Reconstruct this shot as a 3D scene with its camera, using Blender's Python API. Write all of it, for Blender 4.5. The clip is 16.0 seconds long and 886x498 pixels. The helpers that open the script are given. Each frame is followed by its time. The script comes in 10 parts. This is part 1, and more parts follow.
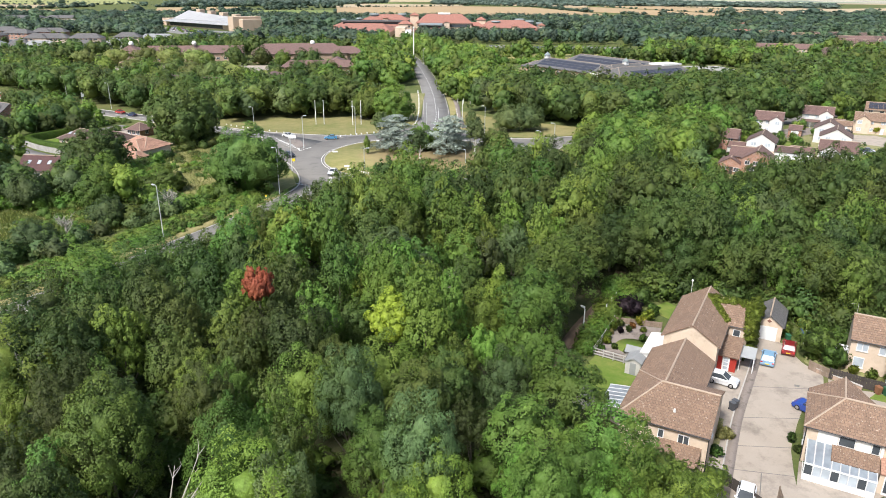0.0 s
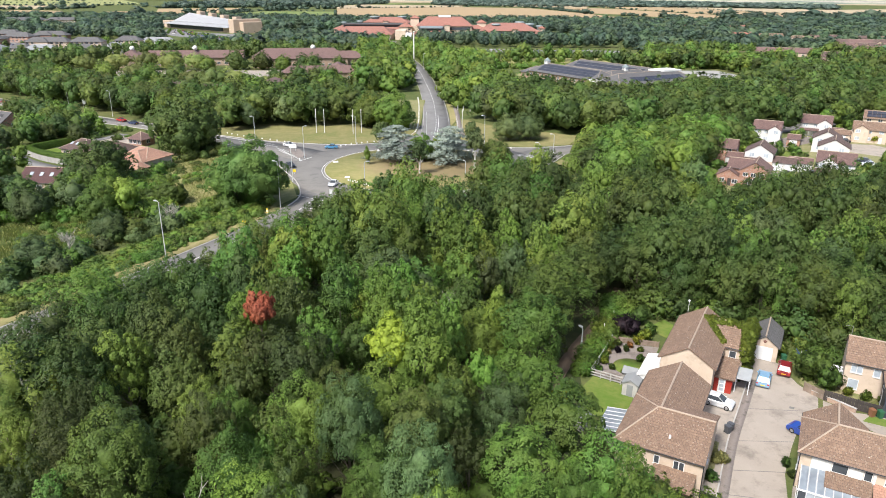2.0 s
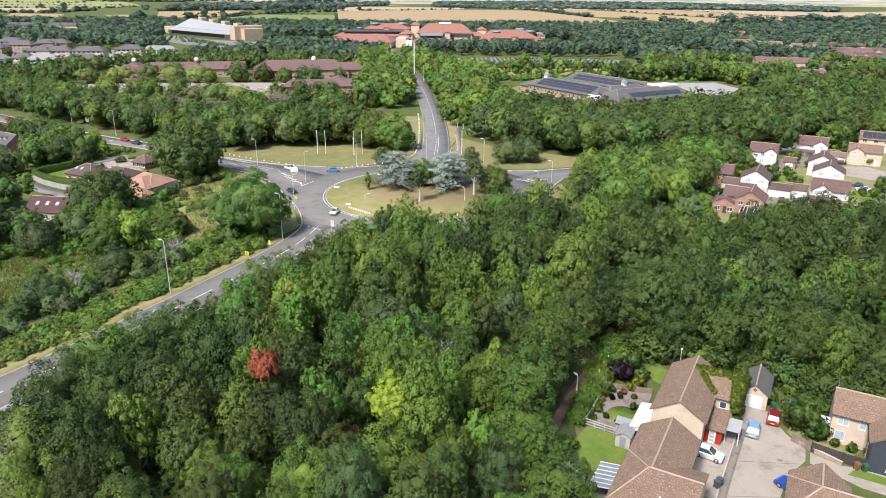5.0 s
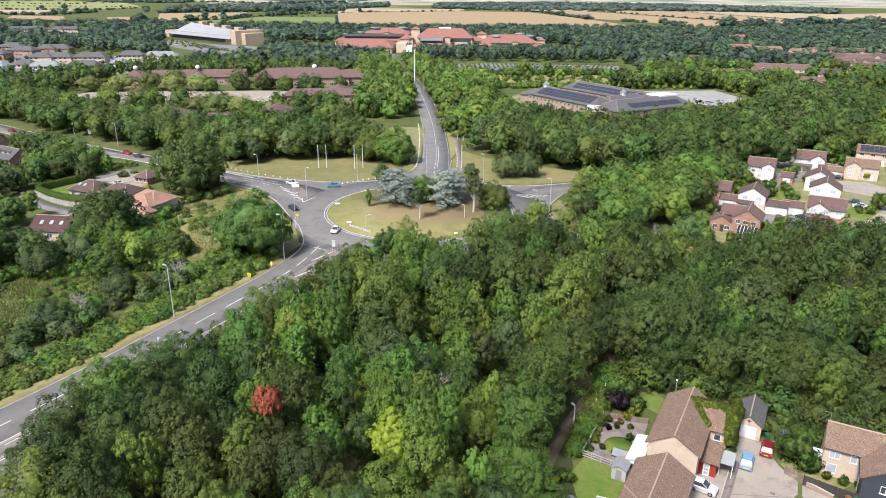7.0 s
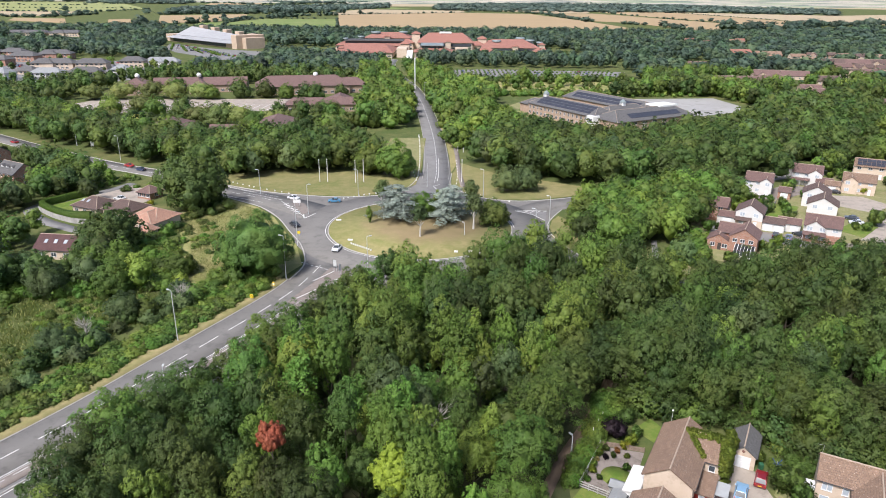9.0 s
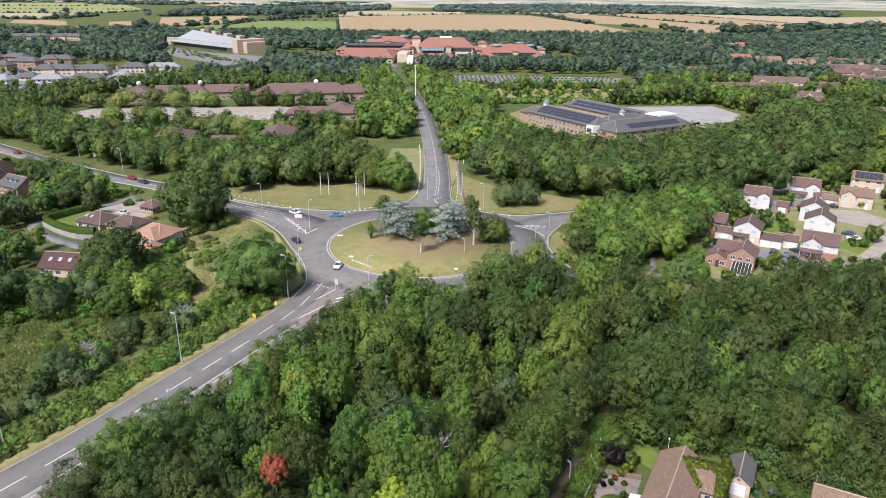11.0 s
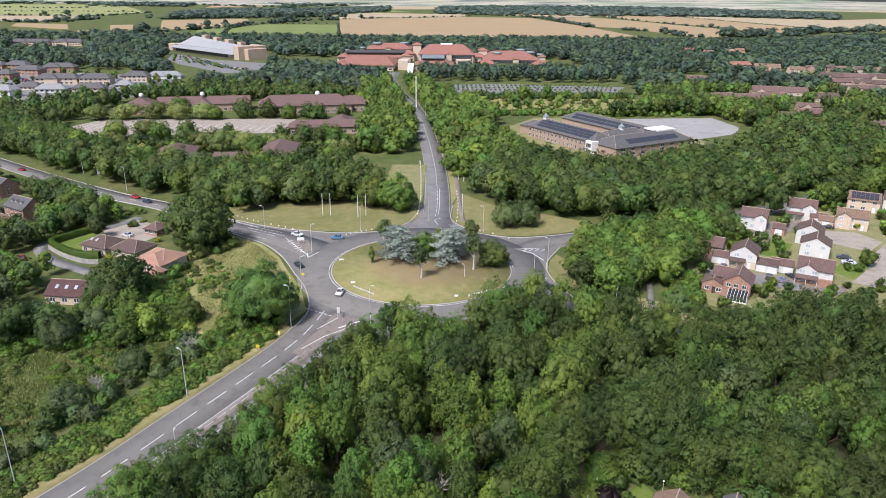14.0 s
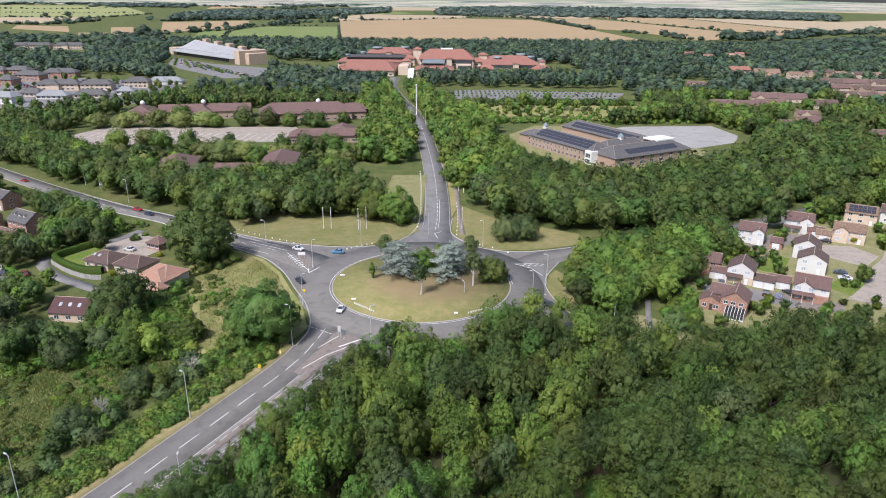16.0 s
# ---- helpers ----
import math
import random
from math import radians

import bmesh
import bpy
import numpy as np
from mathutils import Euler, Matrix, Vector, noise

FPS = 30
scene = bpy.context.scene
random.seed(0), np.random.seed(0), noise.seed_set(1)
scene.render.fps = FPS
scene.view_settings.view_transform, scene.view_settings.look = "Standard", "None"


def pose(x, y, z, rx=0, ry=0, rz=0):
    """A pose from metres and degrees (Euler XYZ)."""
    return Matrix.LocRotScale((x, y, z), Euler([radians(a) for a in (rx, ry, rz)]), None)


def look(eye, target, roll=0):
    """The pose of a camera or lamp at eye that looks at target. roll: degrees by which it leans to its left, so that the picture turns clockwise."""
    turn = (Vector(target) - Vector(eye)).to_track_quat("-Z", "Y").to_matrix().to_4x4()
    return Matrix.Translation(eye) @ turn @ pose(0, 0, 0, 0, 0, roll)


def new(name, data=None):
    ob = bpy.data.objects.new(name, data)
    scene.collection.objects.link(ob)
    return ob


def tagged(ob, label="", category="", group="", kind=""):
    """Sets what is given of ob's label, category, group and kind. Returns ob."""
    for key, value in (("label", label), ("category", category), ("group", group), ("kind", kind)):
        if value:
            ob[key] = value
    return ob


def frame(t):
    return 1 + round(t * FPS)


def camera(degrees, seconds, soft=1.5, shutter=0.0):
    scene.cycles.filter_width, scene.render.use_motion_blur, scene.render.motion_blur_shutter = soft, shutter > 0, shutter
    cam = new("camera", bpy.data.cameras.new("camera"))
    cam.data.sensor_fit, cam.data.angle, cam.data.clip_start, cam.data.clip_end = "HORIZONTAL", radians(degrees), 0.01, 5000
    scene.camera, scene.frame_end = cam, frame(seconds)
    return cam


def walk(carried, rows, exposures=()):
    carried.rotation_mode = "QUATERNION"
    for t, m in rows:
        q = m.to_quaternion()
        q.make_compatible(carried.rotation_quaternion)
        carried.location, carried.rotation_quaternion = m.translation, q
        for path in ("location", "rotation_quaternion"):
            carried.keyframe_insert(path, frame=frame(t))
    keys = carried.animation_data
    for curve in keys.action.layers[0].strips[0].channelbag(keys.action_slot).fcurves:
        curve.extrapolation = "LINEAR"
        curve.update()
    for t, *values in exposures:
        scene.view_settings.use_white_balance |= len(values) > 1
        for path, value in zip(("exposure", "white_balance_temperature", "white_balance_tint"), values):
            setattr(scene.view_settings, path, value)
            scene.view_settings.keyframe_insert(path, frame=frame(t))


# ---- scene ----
cam = camera(65.3, 16.0, soft=0.95)
# seconds, place, yaw, pitch, lean: a drone that climbs straight up
PATH = [
    (0, -0.010, -0.004, 44.734, 0.035, -20.377, 0.417),
    (0.5, 0.013, 0.008, 45.340, 0.041, -20.377, 0.420),
    (1, 0.041, 0.019, 46.000, 0.048, -20.377, 0.424),
    (1.5, 0.071, 0.029, 46.784, 0.054, -20.378, 0.427),
    (2, 0.104, 0.037, 47.818, 0.061, -20.378, 0.431),
    (2.5, 0.137, 0.043, 49.052, 0.067, -20.378, 0.435),
    (3, 0.171, 0.047, 50.256, 0.074, -20.378, 0.438),
    (3.5, 0.203, 0.050, 51.561, 0.080, -20.378, 0.442),
    (4, 0.233, 0.052, 52.986, 0.087, -20.379, 0.445),
    (6.5, 0.336, 0.036, 59.316, 0.119, -20.380, 0.463),
    (7, 0.345, 0.029, 60.729, 0.126, -20.380, 0.467),
    (7.5, 0.349, 0.021, 62.007, 0.132, -20.380, 0.470),
    (8, 0.350, 0.012, 63.307, 0.139, -20.380, 0.474),
    (8.5, 0.346, 0.002, 64.631, 0.145, -20.380, 0.477),
    (9, 0.339, -0.009, 65.984, 0.151, -20.381, 0.481),
    (11.5, 0.270, -0.068, 72.426, 0.184, -20.382, 0.499),
    (12, 0.255, -0.080, 73.807, 0.190, -20.382, 0.502),
    (12.5, 0.242, -0.091, 75.053, 0.197, -20.382, 0.506),
    (13, 0.233, -0.101, 76.435, 0.203, -20.382, 0.510),
    (13.5, 0.228, -0.111, 77.726, 0.210, -20.383, 0.513),
    (14, 0.230, -0.119, 79.073, 0.216, -20.383, 0.517),
    (14.5, 0.239, -0.125, 80.438, 0.223, -20.383, 0.520),
    (15, 0.258, -0.130, 81.690, 0.229, -20.383, 0.524),
    (15.5, 0.288, -0.133, 82.931, 0.236, -20.383, 0.527),
    (16, 0.331, -0.133, 84.333, 0.242, -20.384, 0.531),
]
walk(cam, [(t, pose(x, y, z, 90 + pitch, 0, yaw) @ pose(0, 0, 0, 0, 0, roll)) for t, x, y, z, yaw, pitch, roll in PATH], [(0.0, 0.80, 6480, 10), (6.5, 0.69, 6320, 13), (11.5, 0.52, 6230, 15), (16.0, 0.42, 6120, 16)])

# ---- light: bright thin overcast, sun high in the south-west ----
SUN_UP, SUN_TURN = 52.0, 215.0
world = bpy.data.worlds.new("sky")
scene.world = world
world.use_nodes = True
wn = world.node_tree.nodes
sky = wn.new("ShaderNodeTexSky")
sky.sky_type, sky.sun_disc = "NISHITA", False
sky.sun_elevation, sky.sun_rotation = radians(SUN_UP), radians(SUN_TURN)
sky.air_density, sky.dust_density, sky.ozone_density = 1.0, 3.0, 1.0
wn["Background"].inputs["Strength"].default_value = 0.115
world.node_tree.links.new(sky.outputs["Color"], wn["Background"].inputs["Color"])
sun_data = bpy.data.lights.new("sun", "SUN")
sun_data.energy, sun_data.angle, sun_data.color = 3.7, radians(11.0), (1.0, 0.97, 0.92)
sun_lamp = new("sun", sun_data)
_e, _a = radians(SUN_UP), radians(SUN_TURN)
sun_from = Vector((math.sin(_a) * math.cos(_e), math.cos(_a) * math.cos(_e), math.sin(_e)))
sun_lamp.matrix_world = look(sun_from * 100, (0, 0, 0))

# ---- materials ----
def nodes_of(name):
    m = bpy.data.materials.new(name)
    m.use_nodes = True
    n, l = m.node_tree.nodes, m.node_tree.links
    return m, n, l, n["Principled BSDF"]


def ramp(n, l, value, stops):
    r = n.new("ShaderNodeValToRGB")
    while len(r.color_ramp.elements) < len(stops):
        r.color_ramp.elements.new(0.5)
    for e, (p, c) in zip(r.color_ramp.elements, stops):
        e.position, e.color = p, (*c, 1)
    l.new(value, r.inputs["Fac"])
    return r.outputs["Color"]


def noise_at(n, l, scale, detail=4.0, rough=0.6, vector=None):
    t = n.new("ShaderNodeTexNoise")
    t.inputs["Scale"].default_value, t.inputs["Detail"].default_value, t.inputs["Roughness"].default_value = scale, detail, rough
    if vector is None:
        vector = n.new("ShaderNodeNewGeometry").outputs["Position"]
    l.new(vector, t.inputs["Vector"])
    return t.outputs["Fac"]


def mixed(n, l, a, b, fac, mode="MIX"):
    m = n.new("ShaderNodeMix")
    m.data_type, m.blend_type = "RGBA", mode
    for k, v in ((0, fac), (6, a), (7, b)):
        if isinstance(v, (int, float)):
            m.inputs[k].default_value = v
        elif isinstance(v, tuple):
            m.inputs[k].default_value = (*v, 1)
        else:
            l.new(v, m.inputs[k])
    return m.outputs[2]


def bumped(n, l, p, height, strength, dist):
    b = n.new("ShaderNodeBump")
    b.inputs["Strength"].default_value, b.inputs["Distance"].default_value = strength, dist
    l.new(height, b.inputs["Height"])
    l.new(b.outputs["Normal"], p.inputs["Normal"])


def surface(name, dark, light, big=0.3, fine=8.0, rough=0.8, metal=0.0, bump=0.02, stain=None, stain_scale=0.1, obj=0.0):
    """A worn surface: two colours mixed by coarse and fine noise, with stains and a little relief."""
    m, n, l, p = nodes_of(name)
    a, b = noise_at(n, l, big, 5), noise_at(n, l, fine, 3)
    c = mixed(n, l, dark, light, ramp(n, l, a, [(0.3, (0, 0, 0)), (0.7, (1, 1, 1))]))
    c = mixed(n, l, c, mixed(n, l, dark, light, b), 0.45)
    if stain:
        s = ramp(n, l, noise_at(n, l, stain_scale, 6, 0.7), [(0.5, (0, 0, 0)), (0.68, (1, 1, 1))])
        c = mixed(n, l, c, stain, s)
    if obj:
        info = n.new("ShaderNodeObjectInfo")
        hsv = n.new("ShaderNodeHueSaturation")
        mr = n.new("ShaderNodeMapRange")
        mr.inputs["To Min"].default_value, mr.inputs["To Max"].default_value = 1 - obj, 1 + obj
        l.new(info.outputs["Random"], mr.inputs["Value"])
        l.new(mr.outputs[0], hsv.inputs["Value"])
        l.new(c, hsv.inputs["Color"])
        c = hsv.outputs["Color"]
    l.new(c, p.inputs["Base Color"])
    p.inputs["Roughness"].default_value, p.inputs["Metallic"].default_value = rough, metal
    if bump:
        bumped(n, l, p, b, 0.6, bump)
    return m


def plain(name, c, rough=0.5, metal=0.0, coat=0.0):
    m, n, l, p = nodes_of(name)
    k = mixed(n, l, c, tuple(0.8 * v for v in c), noise_at(n, l, 3.0, 4))
    l.new(k, p.inputs["Base Color"])
    p.inputs["Roughness"].default_value, p.inputs["Metallic"].default_value, p.inputs["Coat Weight"].default_value = rough, metal, coat
    return m


def foliage(name, dark, light, warm, patch=0.14, translucent=0.3, rough=0.55):
    """Leaves: every leaf its own tone, every tree another, slow drifts of colour over the wood."""
    m, n, l, p = nodes_of(name)
    geo, info = n.new("ShaderNodeNewGeometry"), n.new("ShaderNodeObjectInfo")
    tone = n.new("ShaderNodeMapRange")
    tone.inputs["To Min"].default_value, tone.inputs["To Max"].default_value = 0.40, 0.62
    l.new(geo.outputs["Random Per Island"], tone.inputs["Value"])
    c = mixed(n, l, dark, light, tone.outputs[0])
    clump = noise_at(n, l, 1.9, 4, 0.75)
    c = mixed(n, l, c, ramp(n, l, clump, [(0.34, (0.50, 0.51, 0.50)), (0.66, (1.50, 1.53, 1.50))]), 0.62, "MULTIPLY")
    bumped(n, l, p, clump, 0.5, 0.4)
    w = ramp(n, l, noise_at(n, l, patch, 2), [(0.42, (0, 0, 0)), (0.66, (1, 1, 1))])
    c = mixed(n, l, c, warm, mixed(n, l, (0, 0, 0), w, 0.55))
    hsv, mr, mh = n.new("ShaderNodeHueSaturation"), n.new("ShaderNodeMapRange"), n.new("ShaderNodeMapRange")
    mr.inputs["To Min"].default_value, mr.inputs["To Max"].default_value = 0.60, 1.34
    mh.inputs["To Min"].default_value, mh.inputs["To Max"].default_value = 0.474, 0.522
    own = n.new("ShaderNodeAttribute")
    own.attribute_name = "tree_tone"
    both, one = n.new("ShaderNodeMath"), n.new("ShaderNodeMath")
    both.operation, one.operation = "ADD", "FRACT"
    l.new(info.outputs["Random"], both.inputs[0])
    l.new(own.outputs["Fac"], both.inputs[1])
    l.new(both.outputs[0], one.inputs[0])
    l.new(one.outputs[0], mr.inputs["Value"])
    t = n.new("ShaderNodeMath")
    t.operation = "FRACT"
    t2 = n.new("ShaderNodeMath")
    t2.operation, t2.inputs[1].default_value = "MULTIPLY", 7.31
    l.new(one.outputs[0], t2.inputs[0])
    l.new(t2.outputs[0], t.inputs[0])
    l.new(t.outputs[0], mh.inputs["Value"])
    l.new(mr.outputs[0], hsv.inputs["Value"])
    l.new(mh.outputs[0], hsv.inputs["Hue"])
    l.new(c, hsv.inputs["Color"])
    c = hsv.outputs["Color"]
    l.new(c, p.inputs["Base Color"])
    p.inputs["Roughness"].default_value = rough
    p.inputs["Specular IOR Level"].default_value = 0.3
    tr, mx = n.new("ShaderNodeBsdfTranslucent"), n.new("ShaderNodeMixShader")
    l.new(c, tr.inputs["Color"])
    mx.inputs[0].default_value = translucent
    l.new(p.outputs[0], mx.inputs[1])
    l.new(tr.outputs[0], mx.inputs[2])
    l.new(mx.outputs[0], n["Material Output"].inputs["Surface"])
    return m


def tiled(name, a, b, joint, wide, high, lichen=None, rough=0.85, gap=0.012, depth=0.02):
    """Courses of tiles or bricks along the mesh's own metres (UV)."""
    m, n, l, p = nodes_of(name)
    uv = n.new("ShaderNodeUVMap")
    t = n.new("ShaderNodeTexBrick")
    t.offset = 0.5
    for k, v in (("Color1", a), ("Color2", b), ("Mortar", joint)):
        t.inputs[k].default_value = (*v, 1)
    for k, v in (("Scale", 1.0), ("Mortar Size", gap), ("Mortar Smooth", 0.1), ("Bias", 0.0), ("Brick Width", wide), ("Row Height", high)):
        t.inputs[k].default_value = v
    l.new(uv.outputs[0], t.inputs["Vector"])
    c = t.outputs["Color"]
    c = mixed(n, l, c, tuple(0.62 * v for v in a), ramp(n, l, noise_at(n, l, 0.5, 6, 0.7), [(0.4, (0, 0, 0)), (0.75, (0.8, 0.8, 0.8))]))
    if lichen:
        c = mixed(n, l, c, lichen, ramp(n, l, noise_at(n, l, 4.2, 5, 0.8), [(0.585, (0, 0, 0)), (0.68, (0.9, 0.9, 0.9))]))
    l.new(c, p.inputs["Base Color"])
    p.inputs["Roughness"].default_value = rough
    inv = n.new("ShaderNodeMath")
    inv.operation, inv.inputs[0].default_value = "SUBTRACT", 1.0
    l.new(t.outputs["Fac"], inv.inputs[1])
    bumped(n, l, p, inv.outputs[0], 0.7, depth)
    return m


def glazing(name, c=(0.03, 0.035, 0.04)):
    m, n, l, p = nodes_of(name)
    k = mixed(n, l, c, tuple(2.5 * v for v in c), noise_at(n, l, 0.7, 2))
    l.new(k, p.inputs["Base Color"])
    p.inputs["Roughness"].default_value, p.inputs["Specular IOR Level"].default_value, p.inputs["Coat Weight"].default_value = 0.12, 0.2, 0.0
    return m


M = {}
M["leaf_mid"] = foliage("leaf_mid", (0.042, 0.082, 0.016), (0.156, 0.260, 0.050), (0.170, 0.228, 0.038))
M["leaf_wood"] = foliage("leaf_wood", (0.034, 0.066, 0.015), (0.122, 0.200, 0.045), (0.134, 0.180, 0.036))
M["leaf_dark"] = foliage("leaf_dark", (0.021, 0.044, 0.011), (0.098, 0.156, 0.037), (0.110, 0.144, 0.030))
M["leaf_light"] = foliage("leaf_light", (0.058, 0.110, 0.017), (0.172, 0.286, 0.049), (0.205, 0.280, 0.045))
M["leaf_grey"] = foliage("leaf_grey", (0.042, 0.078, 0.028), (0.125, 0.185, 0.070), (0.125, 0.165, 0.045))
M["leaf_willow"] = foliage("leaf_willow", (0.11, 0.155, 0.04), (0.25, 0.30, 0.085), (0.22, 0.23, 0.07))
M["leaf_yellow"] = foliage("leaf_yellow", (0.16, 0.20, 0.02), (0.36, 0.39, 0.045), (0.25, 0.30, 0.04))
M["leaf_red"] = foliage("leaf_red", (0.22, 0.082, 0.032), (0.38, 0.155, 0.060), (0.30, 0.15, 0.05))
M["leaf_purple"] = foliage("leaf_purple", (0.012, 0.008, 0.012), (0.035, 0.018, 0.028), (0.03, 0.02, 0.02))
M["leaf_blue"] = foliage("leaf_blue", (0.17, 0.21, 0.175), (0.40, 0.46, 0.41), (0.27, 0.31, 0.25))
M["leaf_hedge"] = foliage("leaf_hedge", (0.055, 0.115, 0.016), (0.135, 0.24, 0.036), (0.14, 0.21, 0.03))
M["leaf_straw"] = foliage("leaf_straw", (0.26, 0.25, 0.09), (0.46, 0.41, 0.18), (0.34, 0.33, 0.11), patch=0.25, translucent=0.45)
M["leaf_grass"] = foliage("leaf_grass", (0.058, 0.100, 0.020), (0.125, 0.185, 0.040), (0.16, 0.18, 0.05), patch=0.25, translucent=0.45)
# distant leaves, bluer and lower in contrast: haze is mixed into their colours
M["leaf_far_haze"] = foliage("leaf_far_haze", (0.050, 0.088, 0.048), (0.106, 0.166, 0.086), (0.114, 0.154, 0.074), patch=0.03)
M["leaf_fardark_haze"] = foliage("leaf_fardark_haze", (0.034, 0.061, 0.044), (0.077, 0.121, 0.083), (0.084, 0.115, 0.072), patch=0.03)
M["leaf_horizon_haze"] = foliage("leaf_horizon_haze", (0.070, 0.105, 0.085), (0.120, 0.168, 0.138), (0.125, 0.16, 0.12), patch=0.01)
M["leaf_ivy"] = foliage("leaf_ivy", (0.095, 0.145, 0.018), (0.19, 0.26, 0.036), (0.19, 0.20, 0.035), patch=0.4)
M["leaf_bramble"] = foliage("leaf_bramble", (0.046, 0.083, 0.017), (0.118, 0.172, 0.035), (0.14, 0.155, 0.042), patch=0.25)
M["bark"] = surface("bark", (0.05, 0.04, 0.03), (0.14, 0.12, 0.09), 1.5, 14, 0.9, bump=0.03)
M["bark_pale"] = surface("bark_pale", (0.35, 0.33, 0.30), (0.55, 0.53, 0.49), 1.5, 10, 0.85, bump=0.02)
M["dead_wood"] = surface("dead_wood", (0.22, 0.20, 0.17), (0.42, 0.40, 0.36), 1.5, 10, 0.9, bump=0.02)
M["asphalt"] = surface("asphalt", (0.130, 0.124, 0.115), (0.178, 0.170, 0.158), 0.12, 20, 0.85, bump=0.004, stain=(0.110, 0.105, 0.098), stain_scale=0.35)
M["asphalt_old"] = surface("asphalt_old", (0.14, 0.138, 0.135), (0.21, 0.205, 0.20), 0.15, 12, 0.88, bump=0.004, stain=(0.12, 0.115, 0.11), stain_scale=0.25)
M["paving"] = surface("paving", (0.155, 0.13, 0.115), (0.26, 0.225, 0.20), 0.5, 6, 0.9, bump=0.006, stain=(0.09, 0.075, 0.065), stain_scale=0.5)
M["concrete"] = surface("concrete", (0.262, 0.225, 0.188), (0.35, 0.307, 0.26), 0.25, 5, 0.88, bump=0.004, stain=(0.19, 0.165, 0.14), stain_scale=0.3)
M["kerb"] = surface("kerb", (0.30, 0.29, 0.27), (0.44, 0.42, 0.39), 0.8, 9, 0.85, bump=0.006)
M["line"] = surface("line", (0.55, 0.55, 0.53), (0.78, 0.78, 0.76), 1.2, 12, 0.7, bump=0.002)
M["white"] = surface("white", (0.58, 0.58, 0.565), (0.72, 0.72, 0.70), 0.8, 6, 0.55, bump=0.002)
M["upvc"] = plain("upvc", (0.70, 0.71, 0.72), 0.35)
M["galvanised"] = surface("galvanised", (0.42, 0.44, 0.44), (0.60, 0.62, 0.62), 1.5, 8, 0.5, 0.3, bump=0.001)
M["glass"] = glazing("glass")
M["glass_pale"] = glazing("glass_pale", (0.2, 0.225, 0.25))
M["solar"] = glazing("solar", (0.024, 0.026, 0.034))
M["rubber"] = plain("rubber", (0.02, 0.02, 0.02), 0.8)
M["alloy"] = plain("alloy", (0.5, 0.5, 0.52), 0.3, 0.9)
M["black_plastic"] = plain("black_plastic", (0.025, 0.025, 0.028), 0.5)
M["yellow_sign"] = plain("yellow_sign", (0.80, 0.60, 0.02), 0.5)
M["red_lamp"] = plain("red_lamp", (0.45, 0.02, 0.02), 0.3)
M["timber"] = surface("timber", (0.15, 0.11, 0.08), (0.27, 0.21, 0.165), 1.0, 12, 0.85, bump=0.008, obj=0.15)
M["timber_grey"] = surface("timber_grey", (0.25, 0.24, 0.23), (0.42, 0.41, 0.39), 1.0, 12, 0.85, bump=0.006, obj=0.12)
M["timber_dark"] = surface("timber_dark", (0.03, 0.025, 0.022), (0.06, 0.05, 0.045), 1.0, 12, 0.8, bump=0.006)
M["felt"] = surface("felt", (0.17, 0.18, 0.185), (0.27, 0.28, 0.285), 0.7, 10, 0.9, bump=0.004)
M["cream"] = surface("cream", (0.475, 0.378, 0.290), (0.56, 0.458, 0.362), 0.5, 9, 0.85, bump=0.004, stain=(0.42, 0.335, 0.255), stain_scale=0.6)
M["render_white"] = surface("render_white", (0.50, 0.495, 0.48), (0.60, 0.595, 0.58), 0.4, 7, 0.8, bump=0.003, stain=(0.55, 0.535, 0.50), stain_scale=0.5)
M["cladding_dark"] = surface("cladding_dark", (0.03, 0.036, 0.05), (0.05, 0.058, 0.075), 0.8, 9, 0.6, bump=0.004)
M["red_paint"] = plain("red_paint", (0.33, 0.03, 0.02), 0.45)
M["brick"] = tiled("brick", (0.36, 0.165, 0.105), (0.28, 0.12, 0.075), (0.38, 0.33, 0.28), 0.225, 0.075, depth=0.006)
M["brick_buff"] = tiled("brick_buff", (0.40, 0.27, 0.19), (0.33, 0.215, 0.155), (0.36, 0.31, 0.26), 0.225, 0.075, depth=0.006)
M["tile_brown"] = tiled("tile_brown", (0.25, 0.163, 0.112), (0.175, 0.115, 0.08), (0.07, 0.05, 0.038), 0.30, 0.34, lichen=(0.50, 0.44, 0.37))
M["tile_dark"] = tiled("tile_dark", (0.125, 0.082, 0.07), (0.095, 0.063, 0.055), (0.05, 0.035, 0.03), 0.30, 0.34, lichen=(0.22, 0.18, 0.15))
M["tile_red"] = tiled("tile_red", (0.33, 0.15, 0.11), (0.27, 0.12, 0.09), (0.15, 0.07, 0.055), 0.30, 0.34, lichen=(0.42, 0.25, 0.18))
M["tile_maroon"] = tiled("tile_maroon", (0.165, 0.102, 0.09), (0.132, 0.082, 0.073), (0.075, 0.046, 0.042), 0.30, 0.34, lichen=(0.26, 0.16, 0.13))
M["tile_wine"] = tiled("tile_wine", (0.105, 0.052, 0.050), (0.085, 0.042, 0.041), (0.04, 0.022, 0.022), 0.30, 0.34, lichen=(0.14, 0.08, 0.075))
M["tile_pink"] = tiled("tile_pink", (0.41, 0.235, 0.165), (0.34, 0.19, 0.135), (0.2, 0.115, 0.085), 0.30, 0.34, lichen=(0.52, 0.32, 0.22))
M["slate"] = tiled("slate", (0.118, 0.115, 0.115), (0.092, 0.09, 0.09), (0.05, 0.048, 0.048), 0.30, 0.25, lichen=(0.19, 0.19, 0.19))
M["ridge_tile"] = surface("ridge_tile", (0.29, 0.225, 0.17), (0.40, 0.32, 0.25), 1.0, 6, 0.85, bump=0.004)
